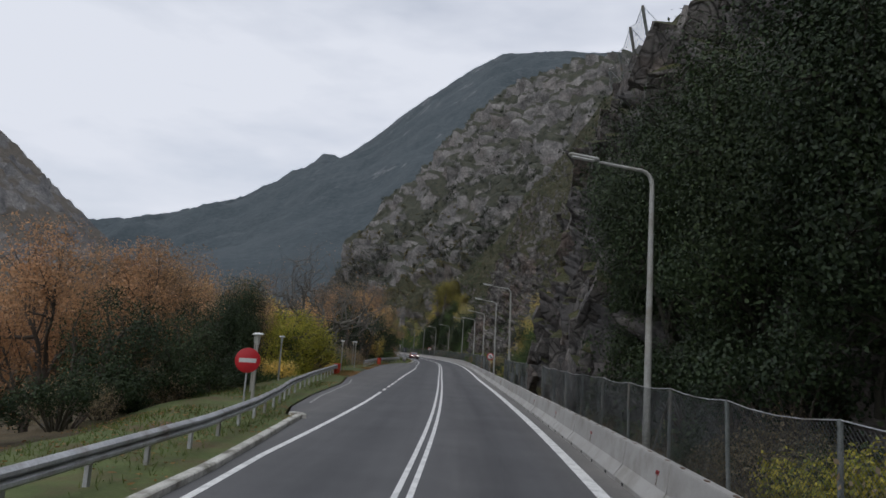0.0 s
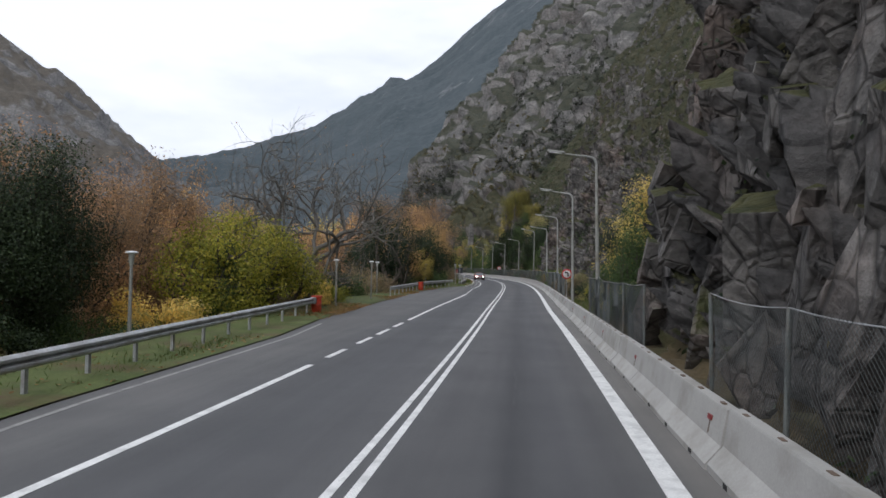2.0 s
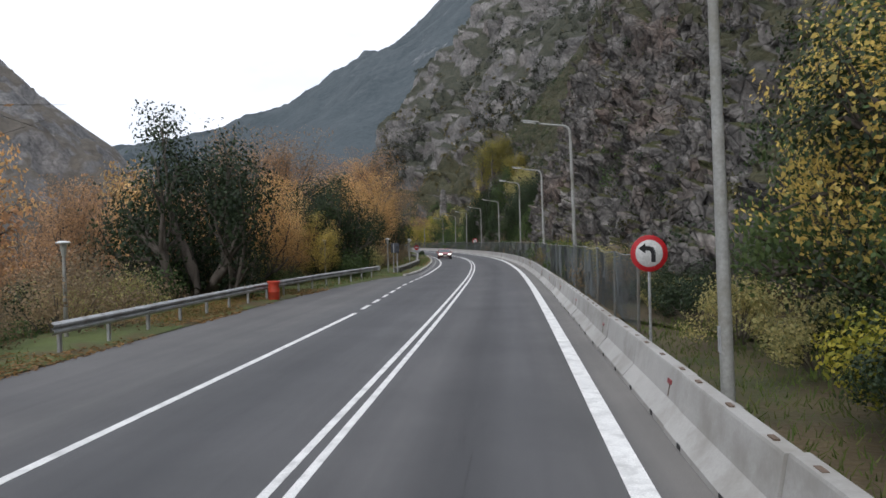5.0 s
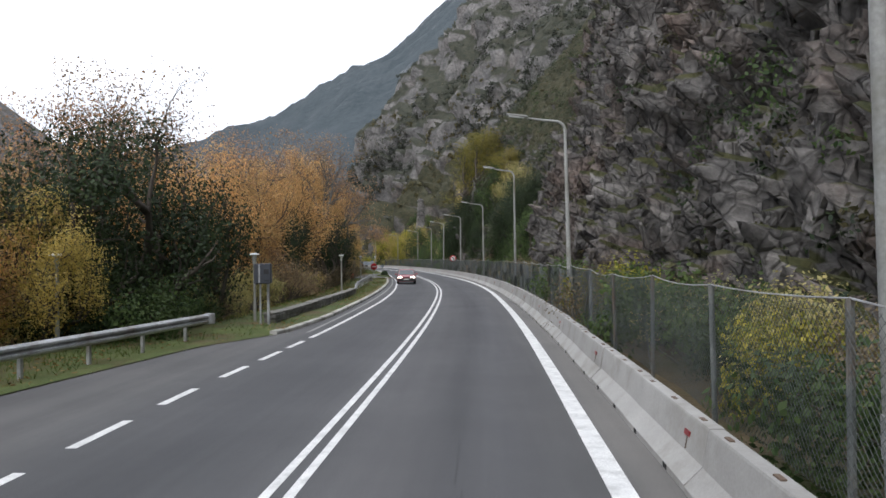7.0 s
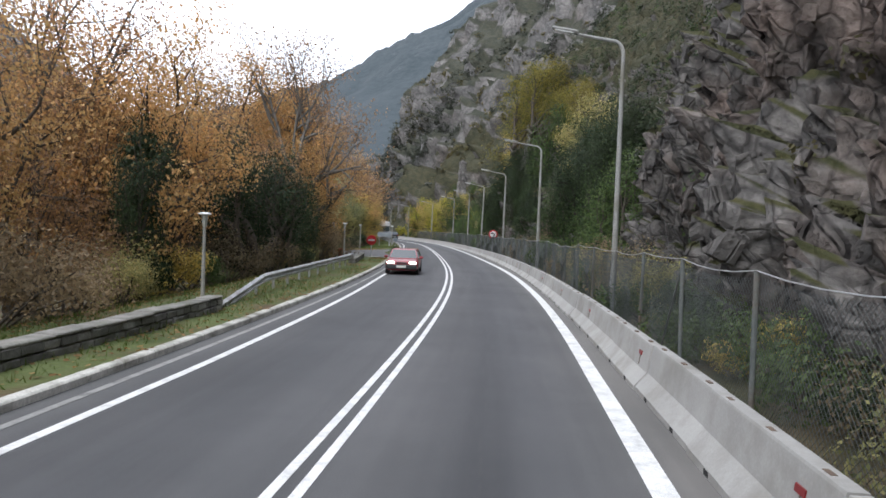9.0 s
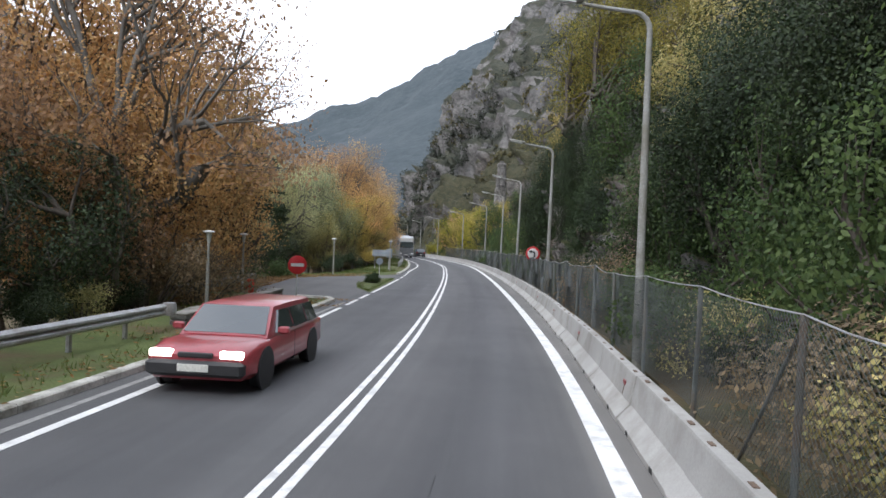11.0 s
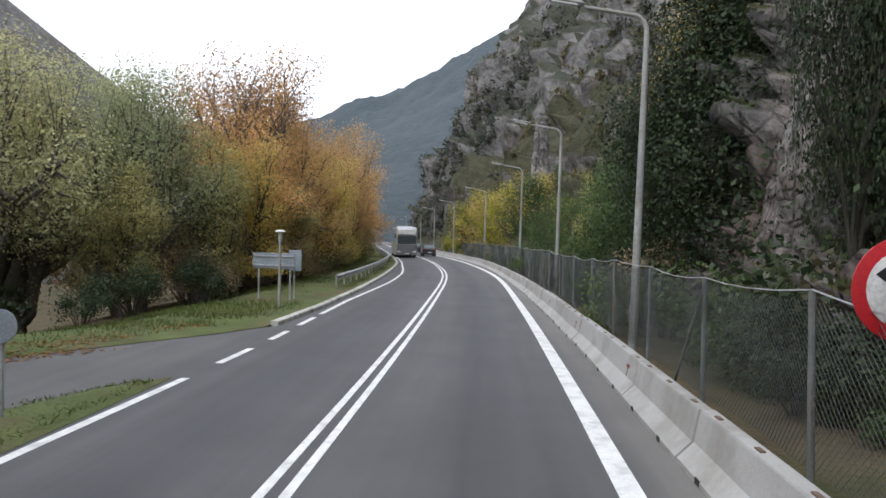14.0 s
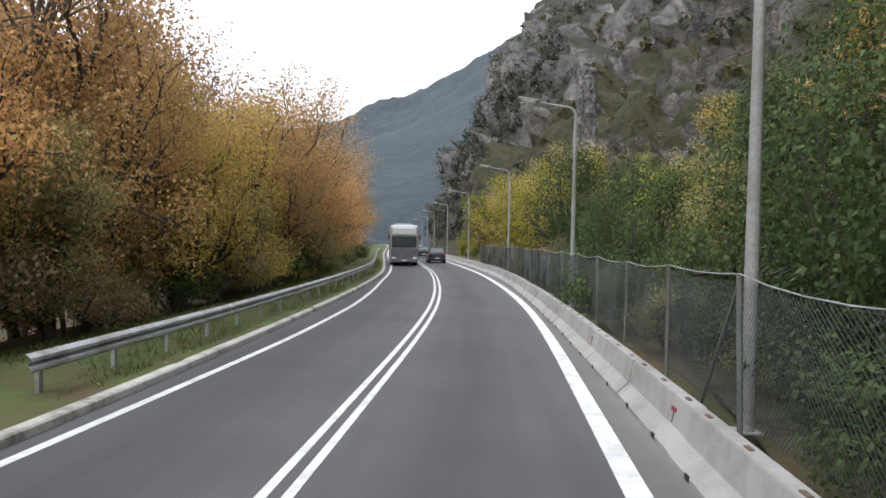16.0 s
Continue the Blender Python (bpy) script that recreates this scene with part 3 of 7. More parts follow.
def make_ground():
    u = np.linspace(-1, 1, 150)
    gx = np.sign(u) * (60 * np.abs(u) + 3400 * np.abs(u) ** 5) - 30
    gy = np.sign(u) * (170 * np.abs(u) + 3400 * np.abs(u) ** 5) + 110
    X, Y = np.meshgrid(gx, gy, indexing="ij")
    S, L = station_of(X, Y)
    Z = np.interp(L, [-4000, -400, -60, -30, -16, -11, 5, 4000], [-9, -9, -6.5, -5.5, -2.2, -0.5, -0.25, -0.25])
    Z = Z + np.where(L < -12, 0.4 * vnoise(np.stack([X / 7, Y / 7, X * 0], -1)), 0)
    me = mesh_of("ground", np.stack([X, Y, Z], -1).reshape(-1, 3), grid_faces(150, 150), True, (LITTER_GROUND,))
    tagged(new("ground", me), "leaf-covered brown earth of the valley floor", "ground", kind="structure")


def make_road():
    s = np.arange(-58, 780, 1.0)
    s = np.unique(np.round(np.concatenate([s, np.arange(20, 28, 0.2), np.arange(158, 190, 0.25)]), 3))
    le = left_edge(s)
    w = np.linspace(0, 1, 9)
    l = le[:, None] + (4.35 - le[:, None]) * w[None]
    v = at(np.repeat(s[:, None], 9, 1), l, 0.0).reshape(-1, 3)
    uv = np.stack([l, np.repeat(s[:, None], 9, 1)], -1).reshape(-1, 2)
    me = mesh_of("road", v, grid_faces(len(s), 9)[:, ::-1], True, (ASPHALT,), uv)
    return tagged(new("road", me), "worn grey asphalt road with two lanes", "road", kind="structure")


def strip(s0, s1, l0, l1, z=0.005, step=1.0, shift=None):
    return sweep(((l0, z - 0.004), (l0, z), (l1, z), (l1, z - 0.004)), s0, s1, step, shift, closed=False)


def make_markings(road):
    def line(name, geo, mat, label):
        part(name, geo, mat, road, label)
    line("edge_line", strip(-55, 700, 3.37, 3.63, shift=right_line), PAINT, "thick white painted edge line")
    line("centre_line", strip(-55, 700, -0.178, -0.068, shift=mid_line), PAINT, "white painted solid centre line")
    line("centre_line", strip(-55, 700, 0.068, 0.178, shift=mid_line), PAINT, "white painted solid centre line")
    for a, b in ((-55, 37.1), (50.9, 80.2), (103.5, 158.8), (167, 180.5), (190.5, 700)):
        line("edge_line", strip(a, b, -0.075, 0.075, shift=left_line), PAINT, "thin white painted edge line")
    dashes = [(38.4, 40.2), (41.6, 43.5), (44.4, 46.5), (47.5, 49.4), (81.5, 83.0), (84.0, 85.5), (86.5, 88.0), (89.0, 90.5), (91.5, 93.0), (94.1, 95.5), (96.7, 98.1), (99.0, 100.5),
              (101.2, 102.7), (160.0, 162.6), (163.2, 165.9), (181.9, 183.7), (185.0, 186.5), (187.7, 189.6)]
    for a, b in dashes:
        line("dash", strip(a, b, -0.075, 0.075, shift=left_line), PAINT, "short white painted dash")
    line("worn_line", strip(105, 161, -3.52, -3.4), OLD_PAINT, "worn old white line beside the kerb")
    line("worn_line", strip(28, 48, 0.35, 0.45, shift=left_edge), OLD_PAINT, "worn old white line of the lay-by")
    # a sealed joint and cracks in the right lane
    g = Geo()
    for a in np.arange(-5, 250, 0.8):
        if vnoise(np.array([a / 9.0, 3.1, 0.5])) > -0.25:
            o = 1.75 + 0.05 * math.sin(a * 1.7) + 0.04 * math.sin(a * 4.1)
            p = strip(a, a + 0.62, o, o + 0.022, 0.0035, 0.3)
            g.add(np.concatenate(p.v), p.f)
    part("tar_seam", g, plain("tar_seam", (0.032, 0.032, 0.034), 0.6), road, "dark broken tar seam along the lane")


def make_kerbs():
    prof = ((0.0, -0.05), (0.0, 0.10), (-0.03, 0.125), (-0.20, 0.125), (-0.22, 0.10), (-0.22, -0.05))
    for a, b, sh in ((-56, 22.4, None), (104.5, 161.3, None), (187.5, 600, None)):
        kerb = thing("kerb", "pale weathered concrete kerb along the verge", "kerb", kind="structure")
        for i, x in enumerate(np.arange(a, min(b, 300), 2.0)):
            part("kerb_stone", sweep(prof, x + 0.008, min(x + 2.0, b) - 0.008, 1.0, left_edge), KERB, kerb)
        if b > 300:
            part("kerb_stone", sweep(prof, 300, b, 2.0, left_edge), KERB, kerb)
    # rounded ends into the lay-bys
    kerb = thing("kerb", "whitewashed rounded concrete kerb corner at the lay-by", "kerb", kind="structure")
    for s0, l0, pts in ((161.3, -4.06, ((0.0, 0.0), (0.45, -0.12), (0.75, -0.45), (0.8, -0.95), (0.85, -1.6))), (22.4, -4.06, ((0, 0), (0.4, -0.2), (0.5, -0.5)))):
        p = [at(s0 + a, l0 + b, 0.04) for a, b in pts]
        for i in range(len(p) - 1):
            d = p[i + 1] - p[i]
            part("kerb_stone", Geo().box(*((p[i] + p[i + 1]) / 2), float(np.hypot(d[0], d[1])) + 0.02, 0.24, 0.2, 0.025, math.degrees(math.atan2(d[1], d[0]))), KERB, kerb)


def make_verges():
    for name, s0, s1 in (("verge_1", -58, 162.0), ("verge_2", 162.0, 700)):
        s = np.arange(s0, s1 + 0.01, 0.5 if s0 < 150 else 0.7)
        le = left_edge(s)
        d = np.array([0.0, 0.12, 0.5, 1.0, 1.6, 2.3, 3.2, 4.5, 6.5, 9.0])
        kerbed = ((s < 22.4) | ((s > 104.5) & (s < 161.4)) | (s > 187.4)).astype(float)
        L = le[:, None] - 0.1 - d[None]
        Z = np.interp(d, [0, 0.12, 3.2, 4.5, 6.5, 9.0], [0.0, 0.03, 0.06, -0.15, -0.9, -2.6])[None] + kerbed[:, None] * np.where(d < 4, 0.085, 0.0)[None]
        P = at(np.repeat(s[:, None], len(d), 1), L, Z)
        P[..., 2] += np.where(d > 0.05, 0.045, 0.0) * fbm(P * 0.9, 3)
        me = mesh_of(name, P.reshape(-1, 3), grid_faces(len(s), len(d)), True, (VERGE,))
        tagged(new(name, me), "grassy earth verge strewn with fallen leaves", "verge", kind="structure")
    # the small island of the second lay-by
    s = np.linspace(167.2, 180.5, 28)
    inner, outer = -3.30 + 0 * s, np.interp(s, [167.2, 170, 174, 178, 180.5], [-3.4, -4.4, -5.0, -4.6, -3.4])
    w = np.linspace(0, 1, 7)
    L = inner[:, None] + (outer - inner)[:, None] * w
    Z = 0.008 + 0.10 * np.sin(np.pi * w)[None] * np.minimum(1, np.minimum(s - 167.2, 180.5 - s) / 1.5)[:, None]
    P = at(np.repeat(s[:, None], 7, 1), L, Z)
    P[..., 2] += 0.02 * fbm(P * 2, 2) * (Z > 0.03)
    tagged(new("grass_island", mesh_of("grass_island", P.reshape(-1, 3), grid_faces(28, 7), True, (VERGE,))), "low grassy island beside the lay-by", "verge", kind="structure")


make_ground()
road = make_road()
make_markings(road)
make_kerbs()
make_verges()

# ---------------------------------------------------------------- hillside and mountains
# station: foot of the slope, steepness of the lower face, its height, steepness above
HILL = np.array(((-60, 9.0, 60, 18, 50), (10, 8.0, 62, 18, 52), (20, 7.2, 66, 18, 55), (26, 6.0, 74, 16, 48), (36, 5.7, 79, 16, 40), (47, 6.4, 76, 21, 42), (53, 9.0, 62, 10, 46),
                 (62, 13.5, 50, 10, 46), (72, 13.0, 52, 12, 48), (80, 9.0, 62, 14, 52), (90, 8.5, 66, 20, 52), (102, 8.0, 70, 26, 54), (112, 7.4, 75, 28, 54), (126, 7.2, 76, 30, 54),
                 (138, 8.0, 74, 24, 52), (148, 9.5, 66, 18, 50), (165, 9.0, 70, 18, 50), (180, 7.6, 74, 20, 50), (188, 7.6, 74, 20, 50), (196, 9.0, 64, 16, 47), (210, 11.0, 48, 12, 44), (240, 13.0, 44, 14, 44),
                 (270, 15.0, 46, 20, 48), (300, 14.0, 52, 30, 50), (340, 12.0, 60, 45, 50), (400, 9.5, 66, 70, 50), (430, 12.0, 66, 70, 50), (460, 40.0, 60, 60, 48), (520, 110.0, 50, 50, 45), (640, 240.0, 45, 40, 40)))


def hill(s, v):
    """Distance to the right and height, v metres up the slope's line from its foot."""
    l0, a, h, b = (np.interp(s, HILL[:, 0], HILL[:, i]) for i in (1, 2, 3, 4))
    a, b = np.radians(a), np.radians(b)
    low = np.minimum(v, h / np.sin(a))
    up = v - low
    return l0 + low * np.cos(a) + up * np.cos(b), low * np.sin(a) + up * np.sin(b)


def rough(P, size, seed):
    """How far a rock face stands out: tilted slabs, broken blocks and grain, for blocks of that size."""
    dip = np.interp(P[..., 1], [58, 82], [0.55, 0.14])      # slanting slabs first, upright columns further on
    c, t = np.cos(dip), np.sin(dip)
    Q = np.stack([P[..., 0] * 0.9, P[..., 1] * c - P[..., 2] * t, P[..., 1] * t + P[..., 2] * c], -1)
    Q = Q + 0.05 * size * np.stack([fbm(P / size, 2, seed + 40), fbm(P / size, 2, seed + 50), fbm(P / size, 2, seed + 60)], -1)
    v1, t1, e1 = cells(Q / np.array([0.95, 0.62, 2.0]) / size, seed)
    v2, t2, e2 = cells(Q / np.array([0.9, 0.7, 1.7]) / (size * 0.42), seed + 10)
    v3, t3, _ = cells(Q / np.array([1.0, 0.8, 1.2]) / (size * 0.2), seed + 70)
    bed = (Q[..., 2] + 0.5 * Q[..., 1] + 0.8 * size * fbm(P / (size * 2.5), 2, seed + 80)) / (size * 0.8)
    ledge = bed - np.floor(bed)
    return size * (0.75 * v1 + 1.3 * t1 + 0.4 * v2 + 0.75 * t2 + 0.17 * v3 + 0.26 * t3 + 0.18 * ledge - 0.30 * np.exp(-e1 / 0.07) - 0.14 * np.exp(-e2 / 0.08)) + 0.9 * size * fbm(P / (size * 5), 3, seed + 20)


def overhang(S, Z):
    """A jutting slab over a hollow in the rock face."""
    lip = np.interp(S, [95, 99, 103, 112], [8.6, 7.6, 7.0, 5.6])
    along = np.clip(np.minimum(S - 95.5, 112 - S) / 2.5, 0, 1)
    up = Z - lip
    return along * np.where(up > 0, 1.0 * np.clip(1 - up / 5, 0, 1), -0.8 * np.clip(1 + up / 2.8, 0, 1) * np.clip(-up / 0.3, 0, 1))


def make_slope(name, label, s, v, size, seed, mat, calm, set_back, terrace=0.0, amount=1.0, scrub_line=None):
    S, V = np.meshgrid(s, v, indexing="ij")
    L, Z = hill(S, np.maximum(V, 0))
    L, Z = L + np.minimum(V, 0) * 1.0, np.where(V < 0, -0.15 + 0.12 * (V + 4) / 4, Z)
    L = np.where(V < 0, np.maximum(L, 4.55), L)
    P = at(S, L, Z)
    base = P.copy()
    if scrub_line is not None and size < 5:
        amount = amount * (1 - 0.55 * np.clip((Z + 7 * fbm(P / 14.0, 4, 33) - scrub_line(S) + 1) / 4, 0, 1))
    d = (amount * rough(P, size, seed) + overhang(S, Z)) * np.clip((V + calm[0]) / calm[1], 0, 1) * np.clip(1.2 - set_back(S) / 5, 0, 1)
    if terrace:
        step = Z / 21 + 0.9 * fbm(P / 60.0, 3, seed + 90) + S / 160
        d = d + terrace * (np.clip((step - np.floor(step)) * 1.25, 0, 1) - 0.5) * np.clip(Z / 15, 0, 1)
    side = at(S, L + 1, Z) - P
    P = P - side * d[..., None] * 0.85
    P[..., 2] += 0.45 * d
    P += side * set_back(S)[..., None]
    # never over the fence
    S2, L2 = station_of(P[..., 0], P[..., 1])
    push = np.maximum(0, 5.35 - L2) * (Z > 0.3) * (S < 450)
    P += side * push[..., None]
    index = np.where(V[1:, 1:] <= 0.45 * size, 1, 0)
    if scrub_line is not None:
        grown = (Z + 7 * fbm(base / 14.0, 4, 33))[1:, 1:] - scrub_line(S[1:, 1:])
        index = np.where((index == 0) & (S[1:, 1:] < 58) & (size < 5), 3, index)
        index = np.where((grown > 0) if size < 5 else (grown < 0), 2, index)
    me = mesh_of(name, P.reshape(-1, 3), grid_faces(len(s), len(v))[:, ::-1], False, (mat, LITTER_GROUND, SCRUB_SLOPE, DARK_CLIFF), index=index.ravel())
    tagged(new(name, me), label, "rock slope", kind="structure")
    return P


def SCRUB_LINE(q):
    """The height above which scrub takes over from the bare rock."""
    return np.interp(q, [-60, 18, 25, 48, 54, 76, 84, 95, 104, 112, 136, 144, 175, 180, 186, 192, 205, 260], [4, 5, 17, 20, 5, 5, 11, 14, 15, 17, 16, 8, 8, 20, 20, 7, 3, 3])


S_NEAR = np.unique(np.round(np.concatenate([np.arange(-30, 20, 0.5), np.arange(20, 54, 0.2), np.arange(54, 78, 0.5), np.arange(78, 142, 0.2), np.arange(142, 250.1, 0.5)]), 3))
NEAR = make_slope("rock_slope", "steep broken grey rock face with ledges above the road", S_NEAR, np.concatenate([[-4, -2.5, -1.2], np.arange(0, 16, 0.22), 16 + np.arange(0, 24, 0.5), 40 + np.arange(0, 90, 4.0)]), 1.25, 3, CLIFF, (0.4, 1.6), lambda q: np.clip((q - 236) / 14, 0, 1) * 5.5, scrub_line=SCRUB_LINE)
MID = make_slope("mountain_flank", "craggy grey limestone mountain flank with dark scrub", np.arange(214, 640, 2.0), np.concatenate([[-4], np.arange(0, 70, 1.8), 70 + np.arange(0, 150, 3.2)]), 9.0, 17, CRAG, (0.5, 12.0), lambda q: np.clip((256 - q) / 30, 0, 1) * 6.0, 8.0, 0.4, scrub_line=lambda q: np.interp(q, [214, 300, 350, 420], [36, 36, 22, 8]))


def hull(seed, n=18):
    """An angular block, about a metre across."""
    r = random.Random(seed)
    bm = bmesh.new()
    for _ in range(n):
        bm.verts.new((r.choice((-1, 1)) * r.uniform(0.38, 0.5), r.choice((-1, 1)) * r.uniform(0.36, 0.5), r.choice((-1, 1)) * r.uniform(0.38, 0.5)))
    res = bmesh.ops.convex_hull(bm, input=bm.verts)
    bmesh.ops.delete(bm, geom=list({g for g in res["geom_interior"] + res["geom_unused"] if isinstance(g, bmesh.types.BMVert)}), context="VERTS")
    me = bpy.data.meshes.new("rock_block")
    bm.to_mesh(me); bm.free()
    me.materials.append(CLIFF)
    return me


def rock_blocks():
    """Broken slabs and blocks standing out of the rock face; the largest are pieces of their own, the rest is joined."""
    r = random.Random(9)
    shapes = [hull(200 + i) for i in range(14)]
    slabs = []
    for me in shapes:
        slabs.append(me.copy())
        slabs[-1].materials[0] = DARK_CLIFF
    coords = [np.array([v.co[:] for v in me.vertices]) for me in shapes]
    faces = [[tuple(p.vertices) for p in me.polygons] for me in shapes]
    s_axis = S_NEAR
    parent = bpy.data.objects["rock_slope"]
    rest, count = Geo(), 0
    def where(lo, hi, vmax):
        i = int(np.clip(np.searchsorted(S_NEAR, r.uniform(lo, hi)), 0, NEAR.shape[0] - 2))
        j = r.randrange(4, vmax)
        return i, j, Vector(NEAR[i, j])
    jobs = [(24.5, 51, 80, 0.8, 2.4, 300), (24, 52, 110, 0.25, 0.6, 500), (78, 140, 100, 0.22, 0.75, 3000), (140, 235, 85, 0.4, 0.8, 150)]
    for lo, hi, vmax, a, b, n in jobs:
        for _ in range(n):
            i, j, p = where(lo, hi, vmax)
            k = int(r.random() * 14)
            big = a + (b - a) * r.random() ** 1.6
            head = radians(heading(float(s_axis[i])))
            p = p + Vector(at(s_axis[i], 1.0, 0) - at(s_axis[i], 0.0, 0)) * big * (0.14 if lo == 24.5 else 0.3)
            m = Matrix.Translation(p) @ Matrix.Rotation(head, 4, "Z") @ Matrix.Rotation(radians((32 if s_axis[i] < 70 else 8) + r.gauss(0, 9)), 4, "X") @ Matrix.Rotation(radians(r.gauss(0, 12)), 4, "Y") @ Matrix.Rotation(radians(r.gauss(0, 16)), 4, "Z") @ Matrix.Diagonal((big * 0.75, big * r.uniform(0.45, 0.8), big * r.uniform(0.9, 1.7), 1))
            if (lo, a) == (24.5, 0.7):
                ob = new("rock_block", slabs[k])
                ob.parent, ob.matrix_basis = parent, m
            else:
                M = np.array(m)
                rest.add(coords[k] @ M[:3, :3].T + M[:3, 3], faces[k])
    # keep them off the fence
    V = np.concatenate(rest.v)
    S, L = station_of(V[:, 0], V[:, 1])
    V += (at(S, 1.0, 0) - at(S, 0.0, 0)) * np.maximum(0, 5.2 - L)[:, None]
    me = mesh_of("broken_rock", V, rest.f, False, (CLIFF,))
    tagged(new("broken_rock", me), "broken angular grey slabs on the rock face", "rock", kind="stuff")


rock_blocks()


def make_rock_pillar(name, label, s, l, z0, high, wide, deep, lean, seed, taper=0.45, mat=None):
    """A squarish standing rock, broken and leaning back from the road."""
    a, h = np.linspace(0, 2 * math.pi, 40, endpoint=False), np.linspace(0, 1, 60)
    A, H = np.meshgrid(a, h, indexing="ij")
    sq = (np.abs(np.cos(A)) ** 4 + np.abs(np.sin(A)) ** 4) ** -0.25
    w = (1 - taper * H ** 1.6) * np.where(H > 0.97, 0.55, 1.0)
    u, d, z = wide / 2 * sq * np.cos(A) * w, deep / 2 * sq * np.sin(A) * w, z0 + high * H
    P = at(s + u, l + d + lean * (z - z0), z)
    k = rough(P * np.array([1.0, 1.0, 0.6]), 0.55, seed) * 0.55
    P = at(s + u * (1 + k / wide), l + d * (1 + k / deep) + lean * (z - z0), z + 0.25 * k)
    f = [(i * 60 + j, ((i + 1) % 40) * 60 + j, ((i + 1) % 40) * 60 + j + 1, i * 60 + j + 1) for i in range(40) for j in range(59)]
    f.append(tuple(i * 60 + 59 for i in range(40)))
    part("face", Geo().add(P.reshape(-1, 3), f), mat or PALE_ROCK, thing(name, label, "rock"))


make_rock_pillar("rock_buttress", "pale grey rock buttress standing out of the ivy", 183.8, 8.3, -0.4, 17, 2.3, 2.8, 0.2, 301, 0.2)
make_rock_pillar("earth_bank", "reddish brown earth and rock bank with hanging roots", 167.8, 9.0, -0.3, 8.5, 6.5, 2.6, 0.22, 321, 0.3, EARTH_BANK)
make_rock_pillar("rock_pinnacle", "white weathered rock pinnacle above the young trees", 244, 12.0, 1.0, 15.2, 1.9, 1.9, 0.02, 311, 0.35)


def make_far(name, label, centre, table, r0, r1, mat, bumps, zbase, seed, rows=110):
    """A mountain seen round a centre: (degrees to the left, degrees of height of its skyline) at the distance r1."""
    a = np.linspace(table[0][0], table[-1][0], 420)
    e = np.interp(a, [t[0] for t in table], [t[1] for t in table])
    w = np.linspace(0, 1.25, rows)
    A, W = np.meshgrid(np.radians(a), w, indexing="ij")
    R = r0 + (r1 - r0) * W
    g = np.exp(-0.5 * (np.arange(-60, 61) / 8) ** 2)
    soft = np.convolve(np.pad(e, 60, mode="edge"), g / g.sum(), mode="valid")
    e2 = soft[:, None] + (e - soft)[:, None] * np.clip((W - 0.7) / 0.28, 0, 1)
    top = np.tan(np.radians(e2)) * r1 + 2.3
    shape = np.where(W < 1, W ** 0.85, 1 - (W - 1) * 0.9)
    Z = zbase + (top - zbase) * shape
    X, Y = centre[0] - R * np.sin(A), centre[1] + R * np.cos(A)
    P = np.stack([X, Y, Z], -1)
    ridge = 1 - 2 * np.abs(fbm(P / (bumps[0] * 0.8) * np.array([1, 1, 0.5]), 5, seed + 3))
    n = (fbm(P / bumps[0], 5, seed) + 0.9 * (ridge - 0.45)) * bumps[1] * np.clip(np.minimum(W * 4, np.abs(W - 1) * 4), 0, 1)
    P[..., 2] += n
    P[..., 0] += n * 0.4
    me = mesh_of(name, P.reshape(-1, 3), grid_faces(len(a), rows)[:, ::-1], True, (mat,))
    tagged(new(name, me), label, "mountain", kind="structure")


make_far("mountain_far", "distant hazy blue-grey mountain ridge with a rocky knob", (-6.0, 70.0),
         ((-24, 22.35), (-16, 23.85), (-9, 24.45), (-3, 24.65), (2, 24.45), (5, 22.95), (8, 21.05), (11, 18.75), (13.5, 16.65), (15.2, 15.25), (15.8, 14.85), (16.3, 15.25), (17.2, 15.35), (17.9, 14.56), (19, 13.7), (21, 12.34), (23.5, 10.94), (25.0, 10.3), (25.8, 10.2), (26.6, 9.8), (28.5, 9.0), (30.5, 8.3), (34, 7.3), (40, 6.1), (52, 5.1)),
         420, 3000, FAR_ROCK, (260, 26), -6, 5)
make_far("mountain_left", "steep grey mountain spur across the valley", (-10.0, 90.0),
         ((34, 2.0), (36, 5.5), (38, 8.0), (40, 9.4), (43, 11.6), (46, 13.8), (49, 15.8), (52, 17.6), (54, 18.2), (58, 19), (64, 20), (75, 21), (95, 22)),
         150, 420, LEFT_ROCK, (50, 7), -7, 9)

